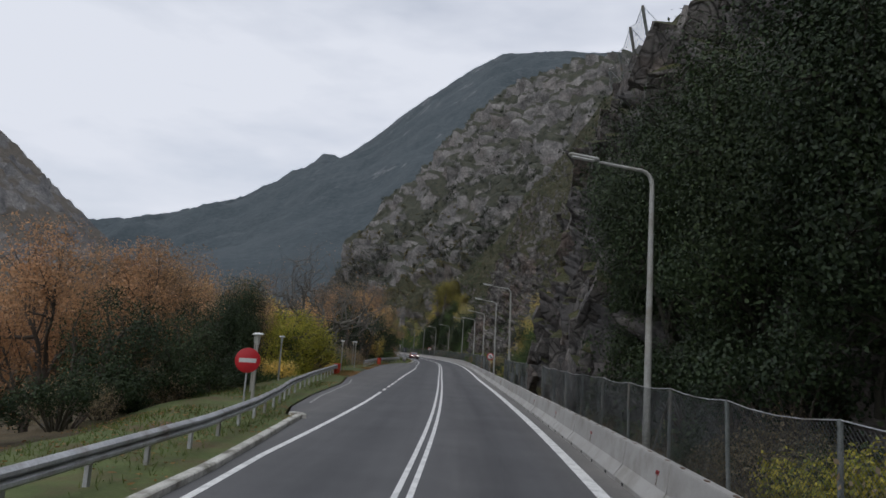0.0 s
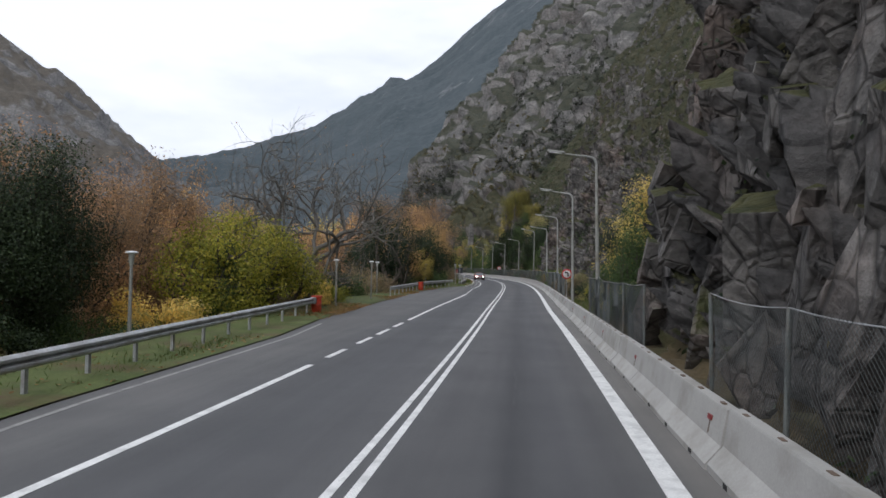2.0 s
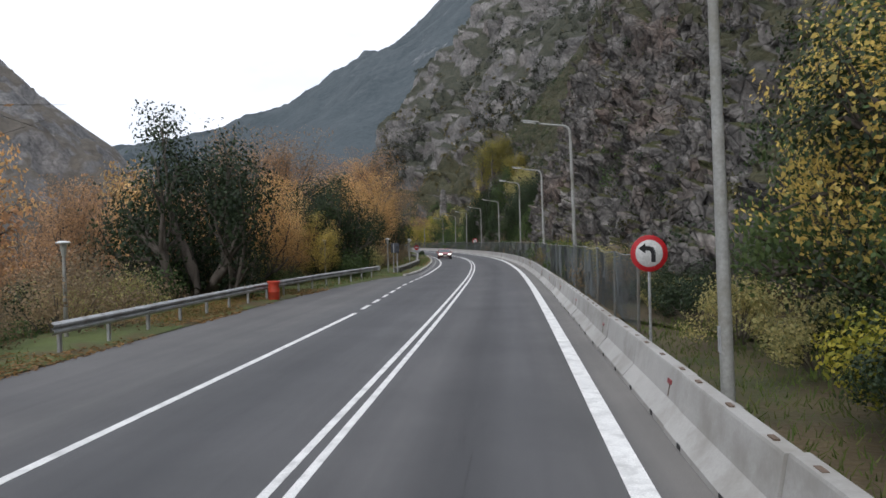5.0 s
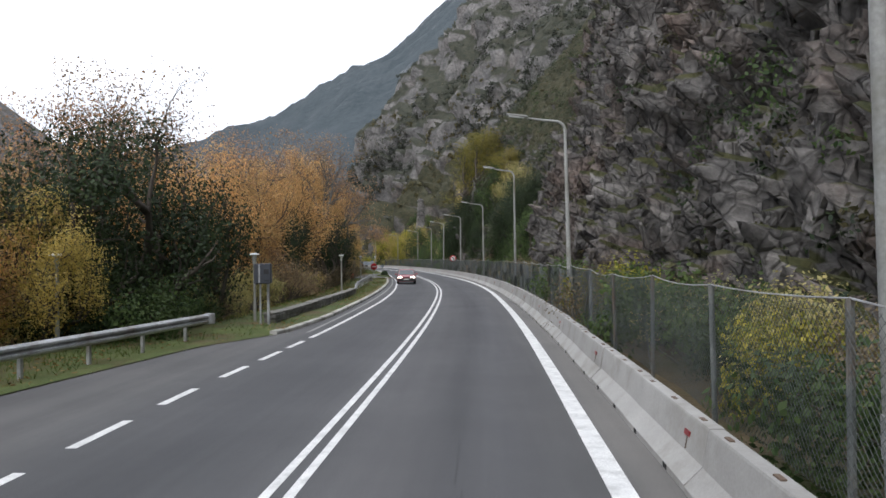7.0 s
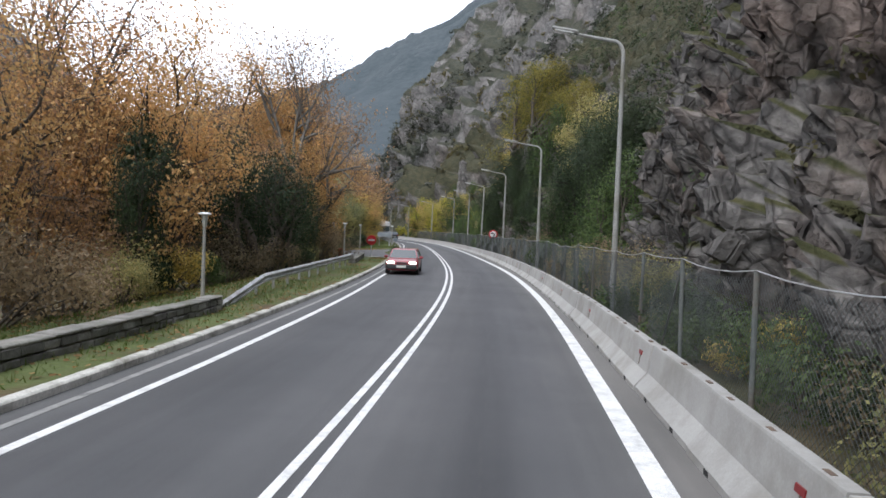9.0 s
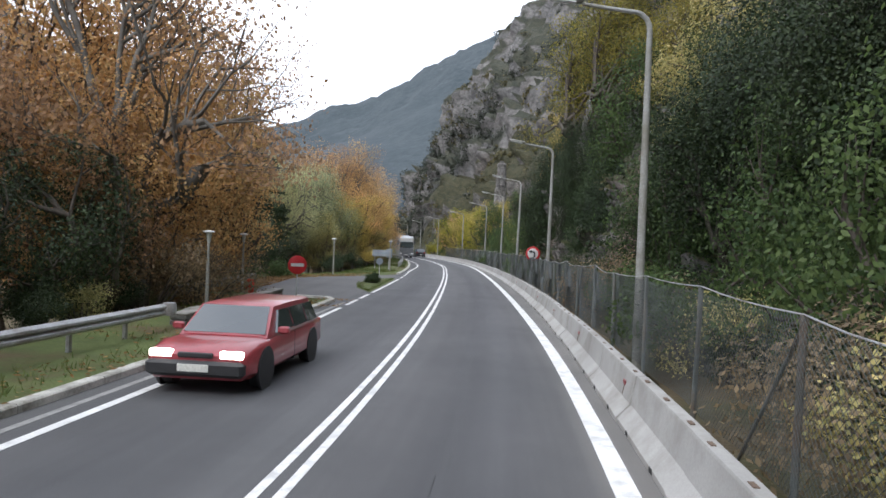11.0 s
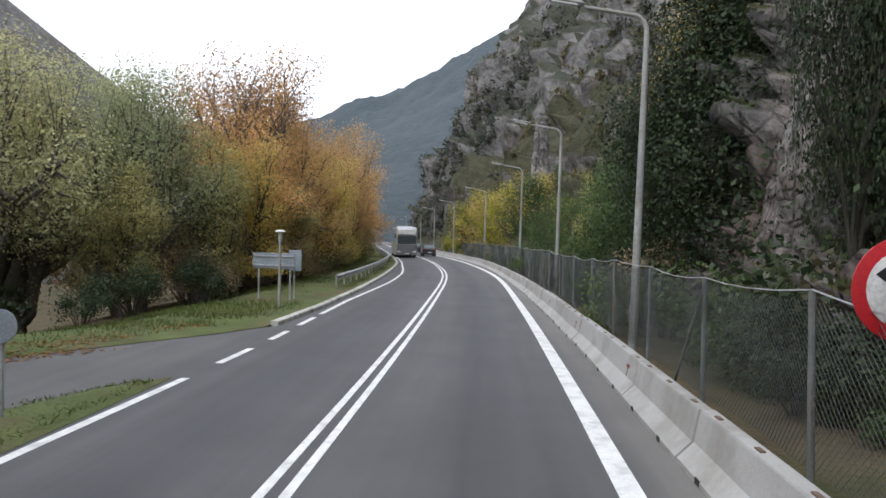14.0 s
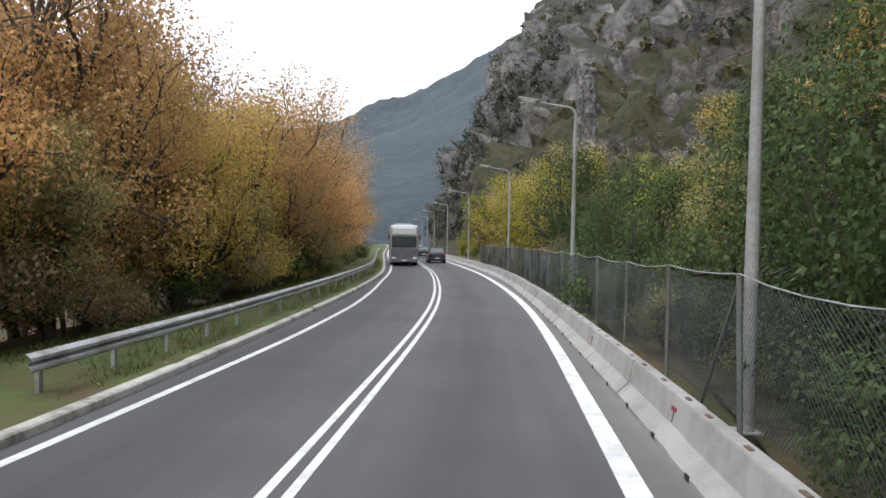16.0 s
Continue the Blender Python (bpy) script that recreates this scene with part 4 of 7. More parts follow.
# ---------------------------------------------------------------- beside the road, right: barrier, fence, lamps
def make_barriers():
    """Concrete safety barriers, each three metres long, with drain notches and now and then a red reflector."""
    prof = ((4.02, -0.02), (4.02, 0.09), (4.20, 0.33), (4.265, 0.80), (4.275, 0.83), (4.42, 0.83), (4.43, 0.80), (4.50, 0.33), (4.68, 0.09), (4.68, -0.02))
    for i in range(-9, 117):
        a = i * 3.0
        wob = 0.012 * math.sin(i * 2.3)
        ob = thing("concrete_barrier", "pale grey concrete safety barrier with stained foot", "barrier", "row of road barriers", m=put(a + 1.5, 4.35))
        inv = ob.matrix_basis.inverted()
        def local(geo):
            v = np.concatenate(geo.v)
            geo.v = [np.array([inv @ Vector(p) for p in v])]
            return geo
        low = float(np.interp(a, [0, 15, 30, 47, 80, 92, 105, 118, 130, 160, 183, 200], [1.0, 0.96, 0.87, 0.84, 0.76, 0.74, 0.84, 0.86, 0.83, 0.77, 0.7, 0.68]))
        part("body", local(sweep([(l + wob, z * low + 0.006 * math.sin(i * 1.7)) for l, z in prof], a + 0.012, a + 2.988, 1.0)), CONCRETE, ob)
        for b in (0.75, 2.25):
            part("drain_notch", local(sweep(((4.014 + wob, 0.012), (4.014 + wob, 0.07), (4.1 + wob, 0.07), (4.1 + wob, 0.012)), a + b - 0.07, a + b + 0.07, 0.3)), DARK, ob, "dark drain notch")
        for b in (0.4, 1.5, 2.6):
            part("lifting_slot", local(sweep(((4.31 + wob, 0.82 * low), (4.31 + wob, 0.83 * low + 0.01), (4.36 + wob, 0.83 * low + 0.01), (4.36 + wob, 0.82 * low)), a + b - 0.07, a + b + 0.07, 0.2)), RUST, ob, "dirty slot in the top")
        if i % 2 == 0:
            part("reflector", local(sweep(((4.216 + wob, 0.55 * low), (4.226 + wob, 0.62 * low), (4.26 + wob, 0.62 * low), (4.26 + wob, 0.55 * low)), a + 0.52, a + 0.70, 0.1)), REFLECT, ob, "small red reflector")
            part("rust_streak", local(sweep(((4.196 + wob, 0.36 * low), (4.224 + wob, 0.54 * low), (4.24 + wob, 0.54 * low), (4.21 + wob, 0.36 * low)), a + 0.595, a + 0.615, 0.1)), RUST, ob, "rusty streak below the reflector")


def make_fence(runs):
    """Chain-link fence behind the barriers: leaning posts, top wire, braces, and the mesh bay by bay."""
    lf = 4.92
    for a, b in runs:
        n = max(1, int(round((b - a) / 3.25)))
        st = np.linspace(a, b, n + 1)
        ob = thing("chain_link_fence", "rusty chain-link fence on steel posts behind the barrier", "fence", m=put(float(st[0]), lf))
        inv = ob.matrix_basis.inverted()
        rng = random.Random(int(a) + 5)
        tops = []
        for i, s in enumerate(st):
            lean, tall = rng.uniform(-0.05, 0.05), 1.97 + rng.uniform(-0.06, 0.06)
            p0, p1 = Vector(at(s, lf, -0.15)), Vector(at(s + rng.uniform(-0.04, 0.04), lf + lean, tall))
            tops.append(p1)
            part("post", Geo().tube([inv @ p0, inv @ p1], 0.034, 8), FENCE_STEEL, ob)
            if i % 6 == 3 and i < n:
                part("brace", Geo().tube([inv @ (p1 - Vector((0, 0, 0.1))), inv @ Vector(at(s + 1.6, lf + 0.03, 0.1))], 0.02, 6), FENCE_STEEL, ob, "slanting brace")
        for i in range(n):
            p, q = tops[i], tops[i + 1]
            sag = rng.uniform(0.03, 0.09)
            pts = [inv @ (p.lerp(q, t) - Vector((0, 0, 4 * sag * t * (1 - t)))) for t in (0, 0.25, 0.5, 0.75, 1)]
            part("top_wire", Geo().tube(pts, 0.009, 5), GALV, ob, "sagging top wire")
            # the mesh: two families of slanting wires
            L = st[i + 1] - st[i]
            low, pitch, V, F = 0.35, 0.085, [], []
            for sgn in (1, -1):
                for k in range(int((L + 1.6) / pitch)):
                    u0 = -1.6 + k * pitch if sgn > 0 else k * pitch
                    za, zb, ua, ub = low, 1.93, u0, u0 + sgn * 1.58
                    ends = []
                    for u, z in ((ua, za), (ub, zb)):
                        uc = min(max(u, 0.0), L)
                        if uc != u:
                            t = (uc - ua) / (ub - ua)
                            z = za + t * (zb - za)
                        ends.append((uc, z))
                    if ends[0] == ends[1] or abs(ends[0][0] - ends[1][0]) < 0.02:
                        continue
                    seg = []
                    for t in (0, 0.5, 1):
                        u = ends[0][0] + (ends[1][0] - ends[0][0]) * t
                        z = ends[0][1] + (ends[1][1] - ends[0][1]) * t
                        zz = z - (z > 1.2) * 4 * sag * (u / L) * (1 - u / L) * (z - 1.2) / 0.8
                        seg.append((st[i] + u, zz))
                    S = np.array([g[0] for g in seg]); Z = np.array([g[1] for g in seg])
                    bulge = 0.03 * np.sin(S * 2.1) + 0.02 * np.sin(Z * 5 + S)
                    c = at(S, lf + bulge, Z)
                    w = 0.003
                    off = np.array([[0, 0, w], [0, 0, -w]])
                    side = (at(S, lf + bulge + w, Z) - c)
                    base = len(V)
                    for j in range(3):
                        V += [c[j] + off[0], c[j] + side[j], c[j] + off[1], c[j] - side[j]]
                    for j in range(2):
                        F += [(base + j * 4 + e, base + j * 4 + (e + 1) % 4, base + j * 4 + 4 + (e + 1) % 4, base + j * 4 + 4 + e) for e in range(4)]
            M = np.array(inv)
            V = np.array(V) @ M[:3, :3].T + M[:3, 3]
            net = part("wire_mesh", mesh_of("wire_mesh", V, np.array(F), False, (WIRE,)), None, ob, "woven diamond wire mesh")


def make_street_lamp():
    ob = thing("street_lamp", "tall grey steel street lamp with bent arm over the lane", "street lamp", "street lamps along the road")
    part("pole", Geo().tube([(0, 0, -0.2), (0, 0, 2.5), (0, 0, 5.0), (0, 0, 6.85)], [0.095, 0.085, 0.07, 0.058], 10), POLE_STEEL, ob, smooth=True)
    part("base_plate", Geo().box(0, 0, 0.0, 0.32, 0.32, 0.03, 0.005), POLE_STEEL, ob)
    arm = [(0, 0, 6.80)] + [(-0.32 * (1 - math.cos(a)), 0, 6.85 + 0.36 * math.sin(a)) for a in (0.3, 0.7, 1.1, 1.4)] + [(-0.9, 0, 7.29), (-1.35, 0, 7.36)]
    part("arm", Geo().tube(arm, [0.058, 0.057, 0.054, 0.05, 0.046, 0.04, 0.036], 9), POLE_STEEL, ob, smooth=True)
    g = Geo().box(-1.72, 0, 7.415, 0.78, 0.19, 0.09, 0.035)
    g.v = [np.array([(x, y, z + (x + 1.35) * -0.14 - 0.0) for x, y, z in v]) for v in g.v]
    head = part("lamp_head", g, POLE_STEEL, ob, "flat grey lamp head")
    g2 = Geo().box(-1.75, 0, 7.365, 0.56, 0.15, 0.04, 0.012)
    g2.v = [np.array([(x, y, z + (x + 1.35) * -0.14) for x, y, z in v]) for v in g2.v]
    part("lens", g2, LAMP_WHITE, head, "dull glass lens")
    part("service_hatch", Geo().box(-0.085, 0, 0.9, 0.02, 0.1, 0.35, 0.006), GALV, ob)
    return ob


def make_garden_lamp():
    ob = thing("garden_lamp", "short concrete lamp post with a white mushroom head", "lamp post", "short lamps on the river side")
    part("post", Geo().lathe(((0.06, -0.3), (0.056, 0.4), (0.047, 1.5), (0.042, 2.15)), 10), surface("lamp_post_concrete", (0.24, 0.235, 0.21), (0.36, 0.35, 0.32), 2, 25, 0.8, 0.2), ob, smooth=True)
    part("lantern", Geo().lathe(((0.045, 2.13), (0.06, 2.17), (0.085, 2.40), (0.095, 2.46)), 10), surface("lantern_glass", (0.33, 0.34, 0.3), (0.46, 0.46, 0.42), 4, 30, 0.4, 0.05), ob, "dirty glass lantern", smooth=True)
    part("cap", Geo().lathe(((0.12, 2.455), (0.18, 2.47), (0.18, 2.49), (0.12, 2.52), (0.03, 2.53)), 14), LAMP_WHITE, ob, "white cap", smooth=True)
    return ob


# ---------------------------------------------------------------- left: guardrails, walls, signs, barrels
def make_guardrail(knots, label, ramp=0.0):
    s0, s1 = knots[0][0], knots[-1][0]
    path = lambda s: float(np.interp(s, [k[0] for k in knots], [k[1] for k in knots]))
    ob = thing("guardrail", label, "guardrail", m=put(s0, path(s0)))
    inv = ob.matrix_basis.inverted()
    M = np.array(inv)
    def local(geo):
        v = np.concatenate(geo.v)
        if ramp:                                    # the near end dives into the ground
            v[:, 2] -= 0.55 * np.clip(1 - (station_of(v[:, 0], v[:, 1])[0] - s0) / ramp, 0, 1)
        geo.v = [v @ M[:3, :3].T + M[:3, 3]]
        return geo
    front = ((0, 0.46), (0.02, 0.47), (0.085, 0.515), (0.085, 0.56), (0.015, 0.605), (0.085, 0.65), (0.085, 0.695), (0.02, 0.74), (0, 0.75))
    prof = front + tuple((l - 0.006, z) for l, z in front[::-1])
    a = s0
    while a < s1 - 0.5:
        b = min(a + 4.0, s1)
        part("beam", local(sweep(prof, a, b - 0.006, 1.0, path)), GALV, ob)
        a = b
    for s in np.arange(s0 + 0.4, s1, 2.0):
        part("post", local(Geo().box(*at(s, path(s) - 0.07, 0.24), 0.07, 0.10, 0.95, 0.004, heading(s))), GALV, ob)
    e = at(s1 - 0.02, path(s1) + 0.02, 0.6)
    part("end_cap", local(Geo().lathe(((0.02, -0.16), (0.15, -0.15), (0.17, 0.0), (0.15, 0.15), (0.02, 0.16)), 12).shift(e)), GALV, ob, "rounded end piece", smooth=True)
    return ob


def geo_shift(self, d):
    self.v = [v + np.asarray(d) for v in self.v]
    return self


Geo.shift = geo_shift


def make_stone_wall(s0, s1, l0, l1, high, label, seed):
    rng = random.Random(seed)
    ob = thing("stone_wall", label, "wall", m=put(s0, l0))
    inv = ob.matrix_basis.inverted()
    path = lambda s: np.interp(s, [s0, s1], [l0, l1])
    z, course = -0.03, 0
    while z < high - 0.05:
        h = rng.uniform(0.11, 0.17)
        s = s0
        while s < s1 - 0.1:
            w = min(rng.uniform(0.25, 0.6), s1 - s)
            g = Geo().box(0, 0, 0, 0.42 + rng.uniform(-0.04, 0.04), w - 0.02, h - 0.015, 0.02)
            v = np.concatenate(g.v)
            v = v + 0.012 * np.array([[rng.uniform(-1, 1) for _ in range(3)] for _ in v])
            g.v = [v]
            st = part("stone", g, STONE, ob)
            st.matrix_basis = inv @ put(s + w / 2, float(path(s + w / 2)), z + h / 2, rng.uniform(-3, 3))
            s += w
        z += h
    s = s0
    while s < s1 - 0.2:
        w = min(rng.uniform(0.8, 1.3), s1 - s)
        st = part("coping_slab", Geo().box(rng.uniform(-0.03, 0.03), 0, rng.uniform(-0.012, 0.012), 0.43 + rng.uniform(-0.05, 0.05), w - 0.02, 0.055, 0.018), COPING, ob, "flat weathered coping slab")
        st.matrix_basis = inv @ put(s + w / 2, float(path(s + w / 2)), z + 0.03, rng.uniform(-1.5, 1.5))
        s += w
    return ob


def disc(r, y, thick=0.012, sides=28):
    return Geo().lathe(((r * 0.985, y), (r, y + 0.003), (r, y + thick), (r * 0.985, y + thick + 0.002)), sides, axis="y")


def make_round_sign(kind, r, centre, m, label, bent=0.0):
    """A round sign whose face looks to local -y."""
    ob = thing("road_sign", label, "road sign", m=m)
    part("post", Geo().tube([(0, 0.035, -0.2), (bent * 0.3, 0.035, centre - r), (bent, 0.035, centre + r * 0.8)], 0.028, 8), GALV, ob)
    up = lambda g: g.shift((0, 0, centre))
    face = part("plate", up(disc(r, 0.0)), SIGN_RED if kind != "back" else SIGN_BACK, ob, "red round plate" if kind != "back" else "grey back of a round plate", smooth=True)
    if kind == "no_entry":
        part("bar", Geo().box(0, -0.004, centre, r * 1.35, 0.006, r * 0.34, 0.002), SIGN_WHITE, face, "white bar")
    elif kind == "no_turn":
        part("white_field", up(disc(r * 0.74, -0.006, 0.006)), SIGN_WHITE, face, "white field", smooth=True)
        a = Geo()
        w = r * 0.12
        pts = [(0.22 * r, -0.48 * r), (0.22 * r, 0.0), (0.16 * r, 0.2 * r), (0.0, 0.28 * r), (-0.2 * r, 0.28 * r)]
        for (x0, z0), (x1, z1) in zip(pts[:-1], pts[1:]):
            ln = math.hypot(x1 - x0, z1 - z0)
            ax, az = (x1 - x0) / ln, (z1 - z0) / ln
            a.add([(x0 - az * w - ax * .02, -0.009, z0 + ax * w), (x0 + az * w - ax * .02, -0.009, z0 - ax * w), (x1 + az * w + ax * .02, -0.009, z1 - ax * w), (x1 - az * w + ax * .02, -0.009, z1 + ax * w),
                   (x0 - az * w - ax * .02, -0.006, z0 + ax * w), (x0 + az * w - ax * .02, -0.006, z0 - ax * w), (x1 + az * w + ax * .02, -0.006, z1 - ax * w), (x1 - az * w + ax * .02, -0.006, z1 + ax * w)],
                  [(0, 1, 2, 3), (7, 6, 5, 4), (0, 4, 5, 1), (1, 5, 6, 2), (2, 6, 7, 3), (3, 7, 4, 0)])
        a.add([(-0.2 * r, -0.009, 0.56 * r), (-0.58 * r, -0.009, 0.28 * r), (-0.2 * r, -0.009, 0.0), (-0.2 * r, -0.006, 0.56 * r), (-0.58 * r, -0.006, 0.28 * r), (-0.2 * r, -0.006, 0.0)],
              [(0, 1, 2), (5, 4, 3), (0, 3, 4, 1), (1, 4, 5, 2), (2, 5, 3, 0)])
        part("arrow", a.shift((0, 0, centre)), SIGN_BLACK, face, "black left-turn arrow")
    else:
        part("frame", Geo().box(0, 0.03, centre, r * 1.5, 0.03, 0.05, 0.004), GALV, face)
    return ob


def make_panel_sign():
    ob = thing("direction_sign", "blue-grey back of a direction sign on two posts", "road sign", m=put(193.7, -5.5, -0.12, -18))
    for x in (-0.55, 0.75):
        part("post", Geo().tube([(x, 0, -0.3), (x, 0, 1.85)], 0.035, 8), GALV, ob)
    plate = part("plate", Geo().box(0.1, -0.05, 1.62, 1.75, 0.03, 0.55, 0.008), SIGN_BACK, ob, "blue-grey sheet metal plate")
    for z in (1.45, 1.78):
        part("rail", Geo().box(0.1, -0.085, z, 1.7, 0.03, 0.045, 0.004), GALV, plate)
    ob2 = thing("small_sign", "grey back of a small sign on a post", "road sign", m=put(194.3, -4.85, -0.1, -12))
    part("post", Geo().tube([(0, 0, -0.3), (0, 0, 1.95)], 0.03, 8), GALV, ob2)
    part("plate", Geo().box(0.05, -0.045, 1.6, 0.5, 0.025, 0.75, 0.008), SIGN_BACK, ob2, "grey plate")


def make_speed_box():
    ob = thing("speed_camera", "dark grey speed camera box on two posts", "speed camera", m=put(106.3, -5.25, 0.05, 8))
    part("post", Geo().tube([(-0.12, 0.1, -0.3), (-0.12, 0.1, 2.15)], 0.035, 8), GALV, ob)
    part("post", Geo().tube([(0.14, 0.1, -0.3), (0.14, 0.1, 2.15)], 0.05, 8), GALV, ob)
    box = part("housing", Geo().box(0, -0.06, 1.82, 0.56, 0.32, 0.68, 0.025), plain("camera_housing", (0.05, 0.055, 0.066), 0.5, 0.1), ob, "dark grey metal housing")
    part("window", Geo().box(0.13, -0.225, 1.88, 0.17, 0.02, 0.16, 0.005), SIGN_BLACK, box, "black window")
    part("rim", Geo().box(-0.1, -0.228, 1.82, 0.05, 0.02, 0.62, 0.004), GALV, box)
    part("vent", Geo().box(0.14, -0.225, 1.58, 0.15, 0.02, 0.035, 0.004), SIGN_BLACK, box)


def make_barrel():
    ob = thing("plastic_barrel", "faded red plastic barrel marking the rail's end", "barrel", "red barrels")
    part("body", Geo().lathe(((0.20, -0.06), (0.23, 0.02), (0.235, 0.3), (0.245, 0.32), (0.235, 0.34), (0.225, 0.62), (0.235, 0.68)), 18), RED_PLASTIC, ob, smooth=True)
    part("rim", Geo().lathe(((0.255, 0.66), (0.265, 0.69), (0.265, 0.74), (0.24, 0.76), (0.1, 0.765)), 18), RED_PLASTIC, ob, "flared red rim", smooth=True)
    return ob


def make_catch_fence():
    """A rockfall net on the cliff's crest: raking posts, stays, cables and a coarse net."""
    ob = thing("rockfall_net", "rockfall catch net on steel posts along the cliff top", "net", m=put(46, 12.4, 20.0))
    inv = ob.matrix_basis.inverted()
    st = (42.5, 45.5, 48.5, 51.5)
    foot = [Vector(at(q, 12.5, 20.4 - 0.5 * (q > 48))) for q in st]
    head = [Vector(at(q - 0.5, 11.5, 25.0 - 0.5 * (q > 48))) for q in st]
    for a, b in zip(foot, head):
        part("post", Geo().tube([inv @ a, inv @ b], 0.1, 8), FENCE_STEEL, ob)
        part("stay", Geo().tube([inv @ b, inv @ (a + Vector((2.4, 0.5, 1.6)))], 0.02, 5), GALV, ob, "slanting stay cable")
    for i in range(3):
        part("cable", Geo().tube([inv @ head[i], inv @ (head[i].lerp(head[i + 1], 0.5) - Vector((0, 0, 0.5))), inv @ head[i + 1]], 0.025, 5), GALV, ob, "sagging top cable")
        g = Geo()
        for k in range(1, 12):
            t = k / 12
            top = head[i].lerp(head[i + 1], t) - Vector((0, 0, 2.0 * t * (1 - t)))
            g.tube([inv @ top, inv @ foot[i].lerp(foot[i + 1], t)], 0.012, 3)
            g.tube([inv @ (head[i].lerp(foot[i], t) - Vector((0, 0, 0.0))), inv @ (head[i].lerp(head[i + 1], 0.5).lerp(foot[i].lerp(foot[i + 1], 0.5), t) - Vector((0, 0, 0.5 * (1 - t)))), inv @ head[i + 1].lerp(foot[i + 1], t)], 0.012, 3)
        part("net", g, WIRE, ob, "coarse steel net")


make_barriers()
make_catch_fence()
make_fence(((-14, 33.2), (39.6, 53.8), (72.5, 250)))
lamp = make_street_lamp()
POLES = ((17.1, 5.25, 0), (52.1, 5.12, -1.4), (67.2, 5.12, -0.9), (88.6, 5.26, -1.0), (108.4, 5.35, -0.7), (130.0, 5.42, 0), (148.2, 5.1, 0), (167.2, 5.08, 0.5), (184.1, 5.05, 1.2), (199.2, 5.3, 0.8), (215.6, 5.4, 0.6),
         (238, 5.3, 0.3), (262, 5.3, 0), (286, 5.3, 0.4), (312, 5.3, -0.4), (338, 5.3, 0.2), (365, 5.3, 0))
for i, (s, l, tip) in enumerate(POLES):
    m = put(s, l, 0.0) @ Matrix.Rotation(radians(tip), 4, "Y") @ Matrix.Diagonal((1, 1, 1.12 if s == 130.0 else 1, 1))
    if i == 0:
        lamp.matrix_basis = m
    else:
        copy_thing(lamp, m)
small = make_garden_lamp()
SMALL = ((22.9, -5.85), (30.5, -8.0), (39.8, -9.0), (58.6, -8.2), (67.5, -8.2), (75.0, -9.4), (100.5, -8.9), (107.6, -5.95), (127.6, -6.0), (155.3, -6.7), (164.3, -8.6), (182.3, -7.8), (191.2, -4.55))
for i, (s, l) in enumerate(SMALL):
    m = put(s, l, 0.05)
    if i == 0:
        small.matrix_basis = m
    else:
        copy_thing(small, m)
make_guardrail(((-50, -4.75), (10, -4.6), (15, -4.6), (20, -4.95), (25, -5.5), (30, -6.2), (38, -6.9), (46, -7.4), (53.2, -7.85)), "galvanised steel guardrail curving round the lay-by")
make_guardrail(((72, -7.75), (85, -7.95), (92, -7.6), (97, -7.0), (101, -6.45), (103.6, -6.1)), "short galvanised steel guardrail at the lay-by")
make_guardrail(((126.0, -5.15), (130, -5.35), (140, -5.6), (150.3, -5.6)), "galvanised steel guardrail bending away from the kerb", 5.0)
make_guardrail(((199.3, -4.2), (206, -4.15), (230, -4.2), (330, -4.4)), "galvanised steel guardrail along the bend")
make_stone_wall(107.0, 126.3, -5.25, -5.15, 0.36, "low dry stone wall with pale coping slabs", 4)
make_stone_wall(150.8, 161.0, -5.6, -6.1, 0.36, "low stone wall with pale coping beside fallen leaves", 5)
make_stone_wall(161.5, 174.0, -10.2, -11.0, 0.22, "low stone edging along the leaf-strewn lay-by", 6)
make_round_sign("no_entry", 0.38, 1.66, put(21.6, -5.75, 0.05, 18), "red no-entry sign with a white bar")
make_round_sign("no_entry", 0.37, 1.34, put(161.2, -5.4, 0.05, 20), "low red no-entry sign with a white bar")
make_round_sign("no_turn", 0.42, 2.1, put(174.8, 5.15, 0.0, 2), "round red-ringed sign with a black turning arrow", 0.03)
make_round_sign("no_turn", 0.36, 1.95, put(71.6, 5.0, 0.0, 2), "small round red-ringed sign with a black arrow")
make_round_sign("back", 0.21, 1.2, put(177.4, -4.1, 0.03, 3), "grey back of a low round sign")
make_panel_sign()
make_speed_box()
barrel = make_barrel()
for i, (s, l) in enumerate(((53.5, -7.75), (86.0, -7.5), (163.2, -7.9))):
    k = (1.0, 1.0, 0.76)[i]
    m = put(s, l, 0.06) @ Matrix.Diagonal((k, k, k, 1))
    if i == 0:
        barrel.matrix_basis = m
    else:
        copy_thing(barrel, m)

